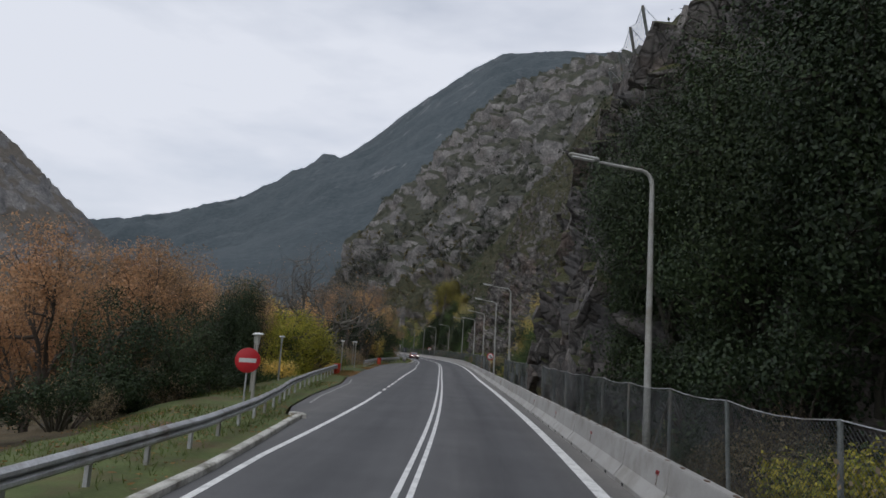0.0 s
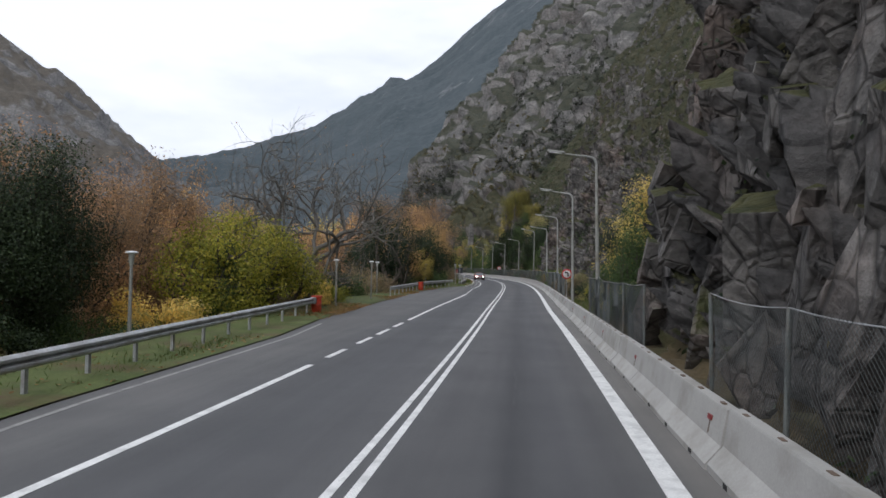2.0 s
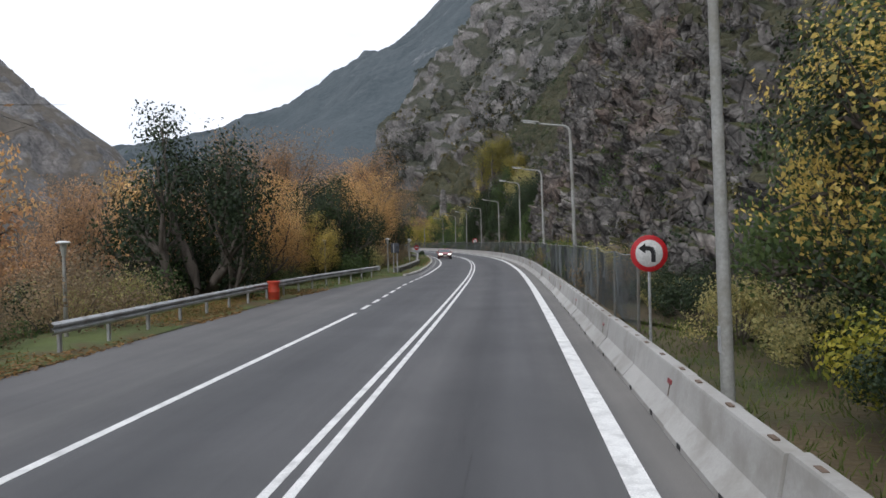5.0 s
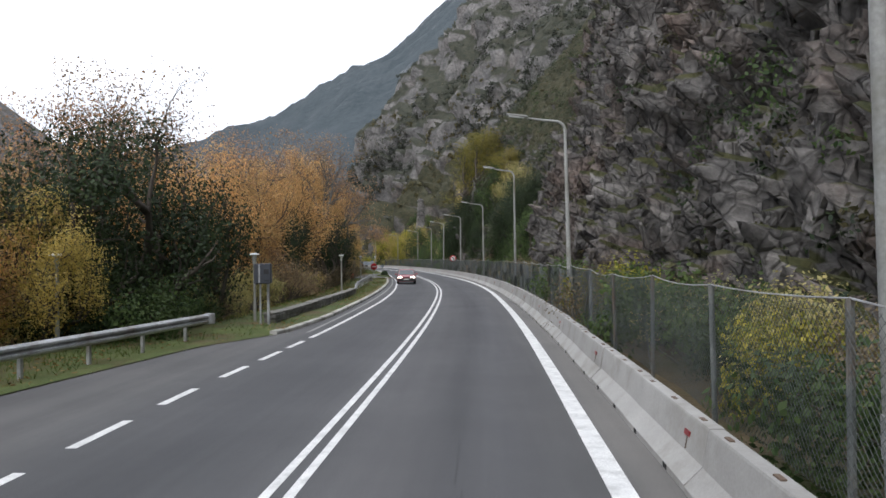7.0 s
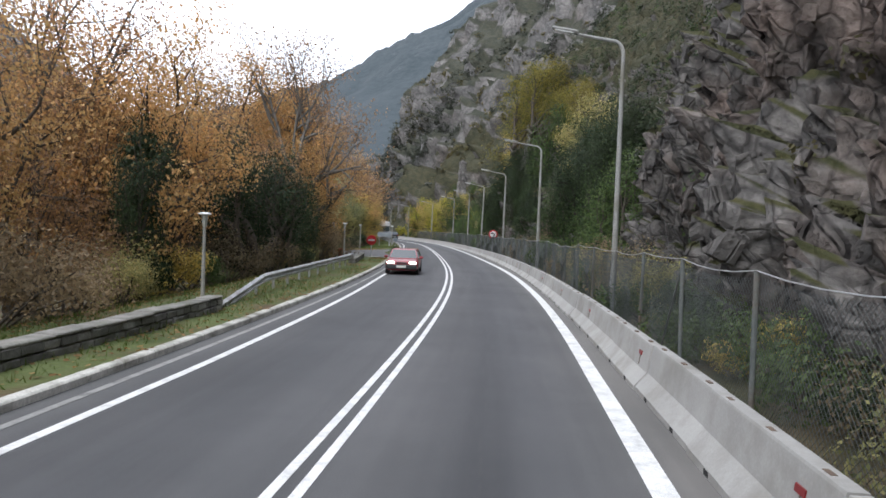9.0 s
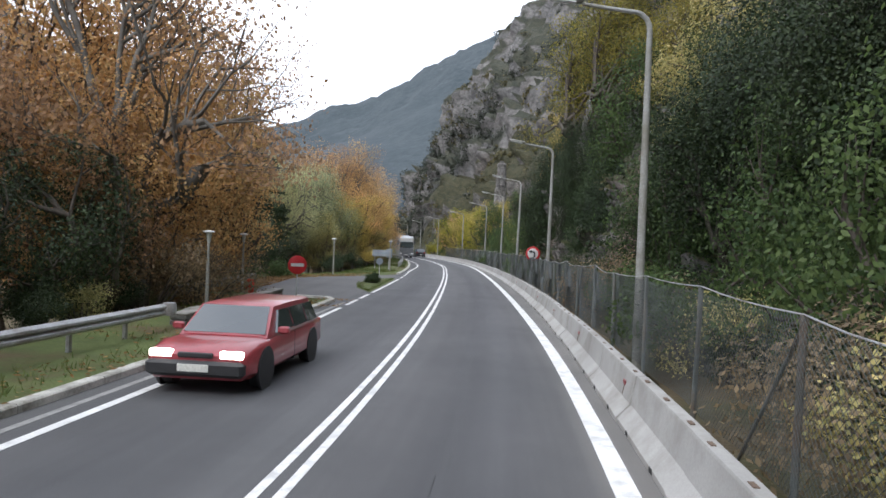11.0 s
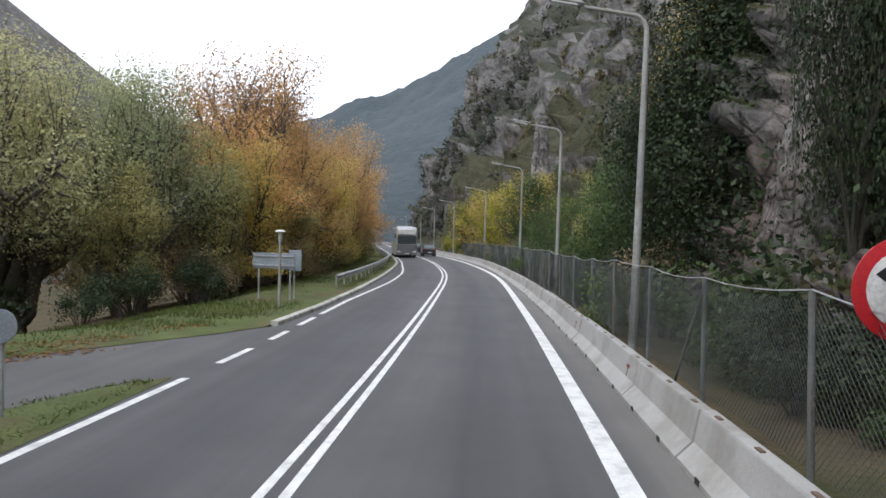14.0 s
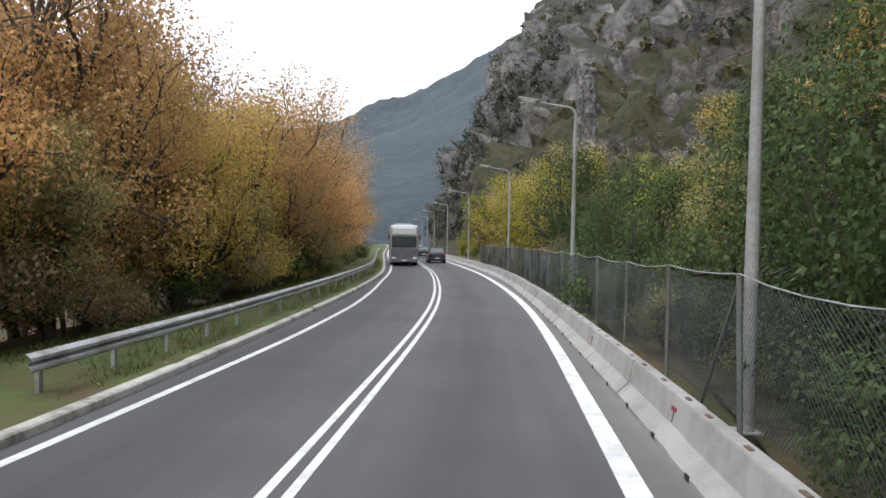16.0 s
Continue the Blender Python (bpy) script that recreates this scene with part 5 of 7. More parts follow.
# ---------------------------------------------------------------- plants
def leaf_cloud(c, size, rng, droop=0.3, out=None):
    """Leaves as small bent blades round the given centres, turned outwards where a direction is given: vertices and faces."""
    n = len(c)
    d = rng.normal(size=(n, 3)); d[:, 2] -= droop
    if out is not None:
        u = out / (np.linalg.norm(out, axis=1)[:, None] + 1e-9) + 0.42 * rng.normal(size=(n, 3))
        u /= np.linalg.norm(u, axis=1)[:, None]
        d -= (d * u).sum(1)[:, None] * u
    d /= np.linalg.norm(d, axis=1)[:, None] + 1e-9
    e = np.cross(d, rng.normal(size=(n, 3)) if out is None else u); e /= np.linalg.norm(e, axis=1)[:, None] + 1e-9
    u = np.cross(d, e)
    s = (size * rng.uniform(0.6, 1.35, n))[:, None]
    v = np.stack([c - d * s * 0.55, c - d * s * 0.05 - e * s * 0.33 + u * s * 0.07, c + d * s * 0.6, c + d * s * 0.02 + e * s * 0.33 + u * s * 0.07], 1).reshape(-1, 3)
    f = np.arange(n * 4).reshape(n, 4)
    return v, f


def grow(rng, base, direction, length, radius, depth, branches, bend, rise, out, tips, gnarl=0.18):
    """A limb that tapers and forks."""
    n = 5 if depth > 1 else (4 if depth else 2)
    pts, d, p = [np.array(base, float)], np.array(direction, float), np.array(base, float)
    for i in range(n):
        d = d + rng.normal(size=3) * gnarl + np.array([0, 0, rise])
        d /= np.linalg.norm(d)
        p = p + d * length / n
        pts.append(p.copy())
    rad = np.linspace(radius, radius * (0.45 if depth else 0.25), n + 1)
    out.tube([tuple(q) for q in pts], list(rad), (7 if depth > 2 else 5) if depth > 1 else 3 + (depth > 0), cap=False)
    if depth == 0:
        tips += [pts[-1], pts[-1], pts[-2], (pts[-2] + pts[-3]) / 2]
        return
    for b in range(branches[0]):
        t = rng.uniform(0.35, 1.0) if b else 1.0
        k = min(int(t * n), n - 1)
        q = pts[k] + (pts[k + 1] - pts[k]) * (t * n - k)
        a = rng.normal(size=3); a -= a.dot(d) * d; a /= np.linalg.norm(a)
        nd = d * math.cos(bend) + a * math.sin(bend)
        grow(rng, q, nd, length * rng.uniform(0.55, 0.78), rad[k] * 0.66, depth - 1, branches[1:], bend, rise, out, tips, gnarl)


def make_tree(name, label, kind, seed, tall, trunk_part, spread, leaves, leaf_size, puff, bark, depth=3, forks=(6, 5, 4), bend=0.75, rise=0.06, group="", girth=0.028, gnarl=0.18):
    rng = np.random.default_rng(seed)
    out, tips = Geo(), []
    trunk_h = tall * trunk_part
    grow(rng, (0, 0, -0.3), (rng.normal() * 0.06, rng.normal() * 0.06, 1), trunk_h + 0.3, tall * girth, depth, forks, bend, rise, out, tips, gnarl)
    tips = np.array(tips)
    mid = tips[:, :2].mean(0)
    k = (tall - trunk_h * 0.7) / max(1e-3, np.percentile(tips[:, 2], 97.5) - trunk_h * 0.7)
    v = np.concatenate(out.v)
    w = np.clip((v[:, 2] - trunk_h * 0.5) / (tall * 0.3), 0, 1)
    def fit(p):
        p = p.copy()
        hi = p[:, 2] > trunk_h * 0.7
        p[hi, 2] = trunk_h * 0.7 + (p[hi, 2] - trunk_h * 0.7) * k
        p[:, 2] = np.where(p[:, 2] > tall, tall + 0.25 * (p[:, 2] - tall), p[:, 2])
        r = np.percentile(np.hypot(tips[:, 0] - mid[0], tips[:, 1] - mid[1]), 97)
        g = np.clip((p[:, 2] - trunk_h * 0.4) / (trunk_h * 0.6 + 0.1), 0, 1)
        p[:, :2] -= mid * g[:, None]
        p[:, :2] *= (1 + (spread / r - 1) * g)[:, None]
        away = np.hypot(p[:, 0], p[:, 1])
        p[:, :2] *= np.where(away > spread, (spread + 0.25 * (away - spread)) / np.maximum(away, 1e-6), 1)[:, None]
        low = (away > 0.12 * tall) & (p[:, 2] < trunk_h)
        p[low, 2] = trunk_h + 0.3 * (p[low, 2] - trunk_h)
        return p
    out.v = [fit(v)]
    tips = fit(tips)
    ob = thing(name, label, "tree", group)
    part("trunk", mesh_of("trunk", np.concatenate(out.v), out.f, True, (bark,)), None, ob, "forking trunk and limbs")
    if leaves:
        i = rng.integers(0, len(tips), leaves)
        c = tips[i] + np.clip(rng.normal(size=(leaves, 3)), -1.25, 1.25) * puff * np.array([1, 1, 0.75])
        c[:, 2] = np.maximum(c[:, 2], 0.25)
        middle = np.array([0, 0, (tall + trunk_h) / 2])
        out_dir = (c - tips[i]) / puff + 1.3 * (c - middle) / spread + np.array([0, 0, 0.35])
        lv, lf = leaf_cloud(c, leaf_size, rng, 0.3, out_dir)
        part("crown", mesh_of("crown", lv, lf, False, (LEAF[kind],)), None, ob, "uneven crown of small leaves")
    return ob


def make_bush(name, label, kind, seed, wide, tall, leaves, leaf_size, category="bush", lumps=14, low=0.0):
    rng = np.random.default_rng(seed)
    out = Geo()
    cs = []
    for i in range(lumps):
        a, r = rng.uniform(0, 2 * math.pi), math.sqrt(rng.uniform(0, 1)) * wide * 0.5
        h = tall * rng.uniform(0.25, 0.86) * (1 - 0.45 * (2 * r / wide) ** 2)
        cs.append((r * math.cos(a), r * math.sin(a), h, rng.uniform(0.14, 0.24) * wide))
        out.tube([(0.2 * r * math.cos(a), 0.2 * r * math.sin(a), -0.2), (0.6 * r * math.cos(a), 0.6 * r * math.sin(a), h * 0.55), (r * math.cos(a), r * math.sin(a), h)], [0.03 * tall / 2, 0.02 * tall / 2, 0.008], 4, cap=False)
    cs = np.array(cs)
    i = rng.integers(0, lumps, leaves)
    d = rng.normal(size=(leaves, 3)); d /= np.linalg.norm(d, axis=1)[:, None]
    c = cs[i, :3] + d * (cs[i, 3] * rng.uniform(0.45, 1.15, leaves))[:, None] * np.array([1, 1, 0.85])
    c[:, 2] = np.abs(c[:, 2] - low) + low
    ob = thing(name, label, category)
    part("stem", mesh_of("stem", np.concatenate(out.v), out.f, True, (BARK,)), None, ob)
    lv, lf = leaf_cloud(c, leaf_size, rng, 0.3, d + np.array([0, 0, 0.3]))
    part("foliage", mesh_of("foliage", lv, lf, False, (LEAF[kind],)), None, ob)
    return ob


def make_conifer(name, label, seed, tall, wide, leaves):
    rng = np.random.default_rng(seed)
    out, c = Geo(), []
    out.tube([(0, 0, -0.3), (0.05, 0, tall * 0.5), (0, 0, tall)], [tall * 0.018, tall * 0.011, 0.02], 7, cap=False)
    for z in np.arange(0.8, tall - 0.3, 0.42):
        for b in range(6):
            a = rng.uniform(0, 2 * math.pi)
            r = wide * 0.5 * (1 - z / tall) ** 0.8 * rng.uniform(0.6, 1.15) + 0.12
            e = (r * math.cos(a), r * math.sin(a), z - 0.18 * r + rng.uniform(-0.1, 0.25))
            out.tube([(0, 0, z), (e[0] * 0.5, e[1] * 0.5, z + 0.03 * r), e], [0.03, 0.02, 0.006], 4, cap=False)
            for t in np.linspace(0.2, 1, max(3, int(r * 5))):
                c.append((e[0] * t, e[1] * t, z + (e[2] - z) * t - 0.06))
    c = np.array(c)
    i = rng.integers(0, len(c), leaves)
    p = c[i] + rng.normal(size=(leaves, 3)) * np.array([0.13, 0.13, 0.07])
    lv, lf = leaf_cloud(p, 0.16, rng, 0.8)
    ob = thing(name, label, "tree")
    part("trunk", mesh_of("trunk", np.concatenate(out.v), out.f, True, (BARK,)), None, ob)
    part("crown", mesh_of("crown", lv, lf, False, (LEAF["dark"],)), None, ob, "dark drooping needle sprays")
    return ob


def make_bare_tree():
    """An old leafless plane: a short leaning trunk, long crooked limbs and a haze of twigs."""
    rng = np.random.default_rng(5)
    out, tips = Geo(), []
    out.tube([(0, 0, -0.5), (0.1, 0.05, 0.7), (0.05, 0.1, 1.6), (0.2, 0.1, 2.5)], [0.5, 0.42, 0.4, 0.34], 10, cap=False)
    for a, e, long, r in ((20, 38, 4.6, 0.15), (75, 62, 4.4, 0.16), (140, 50, 4.6, 0.16), (200, 30, 4.4, 0.14), (255, 60, 4.5, 0.16), (320, 48, 4.6, 0.15), (110, 82, 4.8, 0.16), (350, 12, 4.0, 0.12)):
        d = (math.cos(radians(a)) * math.cos(radians(e)), math.sin(radians(a)) * math.cos(radians(e)), math.sin(radians(e)))
        grow(rng, (0.15, 0.1, 2.0 + 0.06 * (e % 9)), d, long, r, 3, (6, 5, 5), 0.78, 0.02, out, tips, 0.36)
    v, tips = np.concatenate(out.v), np.array(tips)
    mid, k = tips[:, :2].mean(0), 13.0 / tips[:, 2].max()
    for p in (v, tips):
        g = np.clip(p[:, 2] / 5, 0, 1)[:, None]
        p[:, :2] -= mid * g
        p[:, 2] *= np.where(p[:, 2] > 0, k, 1)
        p[:, 2] = np.where((p[:, 2] < 2.0) & (np.hypot(p[:, 0], p[:, 1]) > 1.2), 2.0 + 0.2 * (p[:, 2] - 2.0), p[:, 2])
    ob = thing("bare_plane_tree", "leafless old plane tree with twisted pale limbs", "tree")
    part("trunk", mesh_of("trunk", v, out.f, True, (PALE_BARK,)), None, ob, "short trunk with crooked limbs and fine twigs")
    lv, lf = leaf_cloud(tips[rng.integers(0, len(tips), 500)], 0.12, rng)
    part("crown", mesh_of("crown", lv, lf, False, (LEAF["rust"],)), None, ob, "last few brown leaves")
    return ob


KIND = {
    "rust": make_tree("plane_tree", "rusty brown autumn plane tree with thinning leaves", "rust", 11, 10, 0.3, 4.2, 19000, 0.12, 0.55, BARK, forks=(7, 5, 4)),
    "rust_b": make_tree("plane_tree", "half-bare plane tree with few brown leaves", "rust", 12, 12, 0.35, 4.6, 7000, 0.125, 0.5, PALE_BARK, forks=(7, 6, 4)),
    "orange": make_tree("plane_tree", "bright orange autumn plane tree", "orange", 13, 10, 0.25, 4.4, 22000, 0.125, 0.58, BARK, forks=(7, 5, 4)),
    "gold": make_tree("maple_tree", "golden yellow tree in autumn leaf", "gold", 14, 9, 0.2, 3.8, 22000, 0.12, 0.55, BARK, forks=(7, 5, 4)),
    "lime": make_tree("young_tree", "yellow-green leafy young tree", "lime", 15, 5, 0.15, 3.2, 13000, 0.125, 0.42, BARK),
    "olive": make_tree("poplar_tree", "dull olive-green tree turning brown", "olive", 16, 8, 0.2, 3.2, 19000, 0.115, 0.55, BARK, forks=(7, 5, 4)),
    "dark": make_tree("evergreen_tree", "dense dark evergreen tree", "dark", 17, 6, 0.12, 2.7, 18000, 0.115, 0.5, BARK, forks=(7, 5, 4)),
    "dark_near": make_tree("evergreen_tree", "dense dark evergreen tree with close foliage", "dark", 20, 9, 0.12, 2.8, 46000, 0.092, 0.62, DARK_BARK, forks=(7, 6, 5), girth=0.011),
    "ivy_near": make_tree("ivy_clad_tree", "evergreen tree overgrown with ivy behind the fence", "ivy", 22, 9, 0.12, 2.9, 40000, 0.1, 0.62, DARK_BARK, forks=(7, 6, 5), girth=0.012),
    "gold_olive": make_tree("maple_tree", "tree turning from olive green to dull gold on the ledge", "gold_olive", 23, 9, 0.2, 3.8, 24000, 0.105, 0.5, BARK, forks=(7, 6, 4), girth=0.018),
    "green": make_tree("green_tree", "leafy green tree with dense crown", "green", 18, 6, 0.15, 2.9, 17000, 0.12, 0.5, BARK, forks=(7, 5, 4)),
    "willow": make_tree("willow_tree", "tall grey-green willow tree", "willow", 19, 12, 0.2, 4.6, 26000, 0.125, 0.7, PALE_BARK, forks=(8, 5, 4)),
    "bare": make_bare_tree(),
    "green_far": make_tree("young_tree", "young green tree on the slope", "green", 27, 5, 0.2, 2.3, 2600, 0.19, 0.45, BARK, depth=2, forks=(7, 5)),
    "lime_far": make_tree("young_tree", "yellow-green young tree on the slope", "lime", 28, 5, 0.2, 2.3, 2600, 0.19, 0.45, BARK, depth=2, forks=(7, 5)),
    "olive_far": make_tree("young_tree", "olive-green young tree on the slope", "olive", 29, 5, 0.2, 2.3, 2600, 0.19, 0.45, BARK, depth=2, forks=(7, 5)),
    "gold_slope": make_tree("young_tree", "golden young tree on the slope", "gold", 30, 5, 0.2, 2.2, 2600, 0.18, 0.45, BARK, depth=2, forks=(7, 5)),
    "rust_far": make_tree("plane_tree", "rusty brown plane tree in the river woods", "rust", 24, 10, 0.33, 4.4, 2600, 0.31, 0.75, BARK, depth=2, forks=(7, 5)),
    "orange_far": make_tree("plane_tree", "orange plane tree in the river woods", "orange", 25, 10, 0.33, 4.4, 2600, 0.31, 0.75, BARK, depth=2, forks=(7, 5)),
    "gold_far": make_tree("maple_tree", "golden brown tree in the river woods", "gold", 26, 10, 0.33, 4.2, 2600, 0.31, 0.75, BARK, depth=2, forks=(7, 5)),
    "bush_dark": make_bush("evergreen_bush", "dark green rounded wild bush", "dark", 31, 3.2, 2.4, 5200, 0.085),
    "bush_green": make_bush("green_bush", "green leafy bush beside the road", "green", 32, 3.0, 2.0, 4600, 0.085),
    "bush_brown": make_bush("bramble_bush", "brown tangled bramble bush", "brown", 33, 3.4, 2.0, 4400, 0.07),
    "bush_lime": make_bush("yellowing_bush", "yellowing leafy bush on the verge", "lime", 34, 2.8, 1.8, 4200, 0.095),
    "bush_olive": make_bush("olive_bush", "dull olive-green wild bush", "olive", 35, 3.2, 2.2, 5000, 0.08),
    "bush_gold": make_bush("golden_bush", "golden bush in autumn leaf", "gold", 36, 3.0, 2.2, 4200, 0.1),
    "ball": make_bush("clipped_bush", "small clipped round green bush", "ivy", 37, 0.95, 0.95, 8000, 0.05, lumps=70),
}
USED = set()
GROWN = {"rust": 0.81, "rust_far": 0.8, "green_far": 0.89, "lime_far": 1.1, "olive_far": 0.69, "gold_far": 1.5, "ivy_near": 0.89, "bush_dark": 0.88, "bush_green": 1.2, "bush_brown": 1.11, "bush_gold": 0.91}


def plant(kind, s, l, tall=None, z=None, wide=None):
    """Another plant of that kind at a station, scaled to a height."""
    ob = KIND[kind]
    own = {"green_far": 5, "lime_far": 5, "olive_far": 5, "gold_slope": 5, "rust_far": 10, "orange_far": 10, "gold_far": 10, "rust": 10, "rust_b": 12, "orange": 10, "gold": 9, "gold_olive": 9, "lime": 5, "olive": 8, "dark": 6, "dark_near": 9, "ivy_near": 9, "green": 6, "willow": 12, "bare": 13, "bush_dark": 2.4, "bush_green": 2.0, "bush_brown": 2.0,
           "bush_lime": 1.8, "bush_olive": 2.2, "bush_gold": 2.2, "ball": 0.95}[kind]
    k = (tall or own) / own
    kw = wide or (k if k < 1.1 else 1.1 * (k / 1.1) ** 0.45)
    if z is None:
        z = 0.0 if l > 0 else float(np.interp(-l, [4, 8, 9.5, 11, 14, 20, 30, 60], [0.05, 0.05, -0.1, -0.6, -1.8, -3.2, -5.5, -6.5]))
    turn = (s * 77 + l * 31) % 360
    p = at(s, l, z)
    m = pose(*[float(v) for v in p], 0, 0, turn) @ Matrix.Diagonal((kw, kw, k, 1))
    if kind in USED:
        g = GROWN.get(kind, 1.0)
        m = m @ Matrix.Diagonal((g / ob.scale[0], g / ob.scale[1], g / ob.scale[2], 1))
        return copy_thing(ob, m)
    USED.add(kind)
    ob.matrix_basis = m
    return ob


rng = random.Random(21)
# along the river side: the trees that stand out
for row in (("dark_near", 38.6, -11.3, 5.9), ("dark_near", 40.4, -12.0, 5.4), ("dark", 29, -10.6, 3.4), ("dark", 33.5, -12.2, 4.6), ("dark", 25, -11.5, 4.2), ("dark", 36, -13.0, 5.0), ("rust", 33, -14, 8.5), ("rust", 45, -13.5, 8.0), ("lime", 53.5, -11.5, 4.9), ("lime", 57, -11.2, 4.4), ("green", 50.5, -10.8, 3.4), ("bush_gold", 60, -10.0, 2.0),
            ("bush_lime", 62.5, -10.2, 1.8), ("bare", 62.0, -10.9, 12.8), ("rust", 57, -15.5, 9.5), ("rust", 54, -19, 11.5), ("rust", 98, -16, 11), ("rust_b", 104, -15.5, 12), ("rust", 110, -16.5, 12), ("rust_b", 117, -16, 13), ("rust", 26, -15, 10), ("rust", 36, -15.5, 11), ("rust", 44, -15.5, 11.5), ("rust", 51, -16, 11.5), ("rust_b", 58, -19, 10), ("bush_dark", 33, -9.8, 2.2), ("bush_dark", 30.6, -9.7, 2.0), ("bush_dark", 27.5, -10.2, 2.3), ("bush_dark", 36.5, -10.6, 2.2), ("lime", 50.5, -11.0, 4.6), ("rust", 70, -15.5, 6.5), ("rust", 77, -15, 7), ("dark", 86.5, -11.5, 8.2), ("dark", 89.5, -12.0, 7.2), ("orange", 95, -11.8, 7), ("orange", 99, -11.2, 5.5), ("dark", 103, -10.4, 6.4), ("gold", 101.3, -9.6, 4.4),
            ("dark", 106.5, -9.8, 6.6), ("dark", 109.5, -10.0, 6.2), ("orange", 112, -12.5, 8.5), ("orange", 119, -13, 9.5), ("orange", 124, -12, 9), ("rust", 130, -12.5, 10.5), ("orange", 134.5, -11.8, 10), ("rust_b", 133, -15, 13.5), ("rust_b", 127, -17, 15), ("rust_b", 120, -18, 15.5),
            ("dark", 131.5, -9.6, 5.4, 0.5), ("dark", 142, -9.6, 6.2), ("dark", 145, -10.2, 5.6), ("orange", 138, -14, 9), ("rust", 150, -14, 11), ("rust", 155, -12, 9), ("orange", 159.5, -12.5, 12), ("rust_b", 154, -16, 13), ("rust_b", 156.3, -9.4, 13.0), ("rust", 167.5, -13.5, 11), ("rust_b", 169.8, -12.8, 12), ("orange", 164.5, -13, 12.5), ("orange", 170, -12.4, 8), ("orange", 157, -11, 7),
            ("dark", 152.5, -9.5, 4.5), ("dark", 148, -9.8, 4.2), ("rust", 166, -16.5, 9), ("gold", 173, -15.5, 6), ("dark", 177, -13.5, 5), ("bush_green", 178, -11.4, 2.6), ("dark", 183.5, -12.0, 3.8), ("dark", 172, -15, 5),
            ("willow", 194, -15.5, 9), ("willow", 198.5, -13.5, 10), ("orange", 206, -13, 8.5), ("orange", 203, -12, 7), ("orange", 212, -12, 13.8), ("orange", 215, -10, 9.5), ("olive", 205, -9.5, 5), ("olive", 210, -9, 4.5), ("rust", 221, -12.5, 15),
            ("orange", 226, -10, 11), ("rust", 233, -11, 13.5), ("orange", 240, -10.5, 13), ("rust", 248, -10.5, 13), ("orange", 256, -9, 10), ("rust", 265, -9.5, 11), ("orange", 274, -9, 10.5), ("rust", 284, -9, 11), ("rust_b", 210, -14.5, 13.5), ("rust_b", 218, -13, 15), ("rust", 214, -14, 13), ("rust_b", 228, -13.5, 15),
            ("gold", 201, -8.8, 6.2), ("olive", 222, -8.5, 5.5), ("green", 230, -8.2, 4.5), ("olive", 238, -8.0, 4.5),
            ("orange", 208.5, -8.6, 8.0), ("olive", 205.5, -7.8, 4.6), ("gold", 213, -7.9, 7.2), ("olive", 216.5, -7.4, 5.0), ("gold", 219.5, -8.2, 7.6), ("orange", 224, -8.0, 8.0), ("olive", 227.5, -7.2, 5.0), ("orange", 232, -7.8, 8.5),
            ("willow", 192.8, -14.0, 10.5), ("willow", 195.5, -11.0, 9.0), ("olive", 198.0, -9.6, 6.4), ("orange", 203.5, -10.2, 8.6), ("olive", 192.5, -10.4, 4.8), ("rust_b", 206.5, -11.5, 13.0)):
    grown = row[3] * (float(np.interp(row[1], [100, 112, 132, 140, 196, 203, 260, 300], [0.95, 0.95, 0.95, 1.15, 1.2, 0.95, 1.05, 1.2])) if row[0] in ("rust", "rust_b", "orange", "gold") else 1.0)
    plant(row[0], row[1], row[2], grown, None, row[3] / {"dark": 6}.get(row[0], 1) * row[4] if len(row) > 4 else None)
# the woods behind
for s in np.arange(-14, 330, 8.0):
    for l, tall in ((-18, 9.0), (-28, 12.0), (-52, 16.5)):
        if (l < -45 and round(s / 8.0) % 2) or (s > 165 and s < 205 and l > -20) or (62 < s < 84 and l > -30):
            continue
        k = rng.choice(("rust_far", "rust_far", "rust_far", "rust_b", "rust_far") if s < 100 else (("rust_far", "orange_far", "rust_far", "orange_far", "rust_b") if s < 235 else ("rust_far", "orange_far", "orange_far", "gold_far", "rust_b")))
        if k == "rust_b" and l > -20:
            k = "rust"
        plant(k, s + rng.uniform(-2.5, 2.5), l + rng.uniform(-3, 3), tall * rng.uniform(0.85, 1.15) * float(np.interp(s, [55, 65, 105, 115, 140, 190], [0.95, 0.95, 1.0, 1.05, 1.08, 1.2])))
# undergrowth along the verge
for s in np.arange(-10, 300, 2.6):
    l = -9.6 if s < 22 else (-10.8 if s < 103 else (-8.6 if s < 160 else (-13.0 if s < 186 else -8.0)))
    k = rng.choice(("bush_brown", "bush_brown", "bush_olive", "bush_green", "bush_gold", "bush_olive") if not 40 < s < 64 else ("bush_lime", "bush_brown", "bush_gold"))
    # dark-leaved bushes here imitate the shade under the tree canopy
    if 148 < s < 186 and rng.random() < 0.65:
        k = "bush_dark"
    if 184 < s < 202:
        k = rng.choice(("bush_dark", "bush_olive", "bush_brown"))
    if s < 34:
        k = rng.choice(("bush_dark", "bush_dark", "bush_brown"))
    plant(k, s + rng.uniform(-0.8, 0.8), l + rng.uniform(-1.4, 0.6), rng.uniform(1.1, 2.6))
# thick undergrowth between the lamps and the river woods
for s in np.arange(58, 101, 1.7):
    plant(rng.choice(("bush_brown", "bush_olive", "bush_dark", "bush_brown", "bush_dark", "bush_green")), s, -11.6 - 1.5 * rng.random(), rng.uniform(2.4, 3.8))
plant("ball", 173.2, -4.0, 0.78, 0.05)
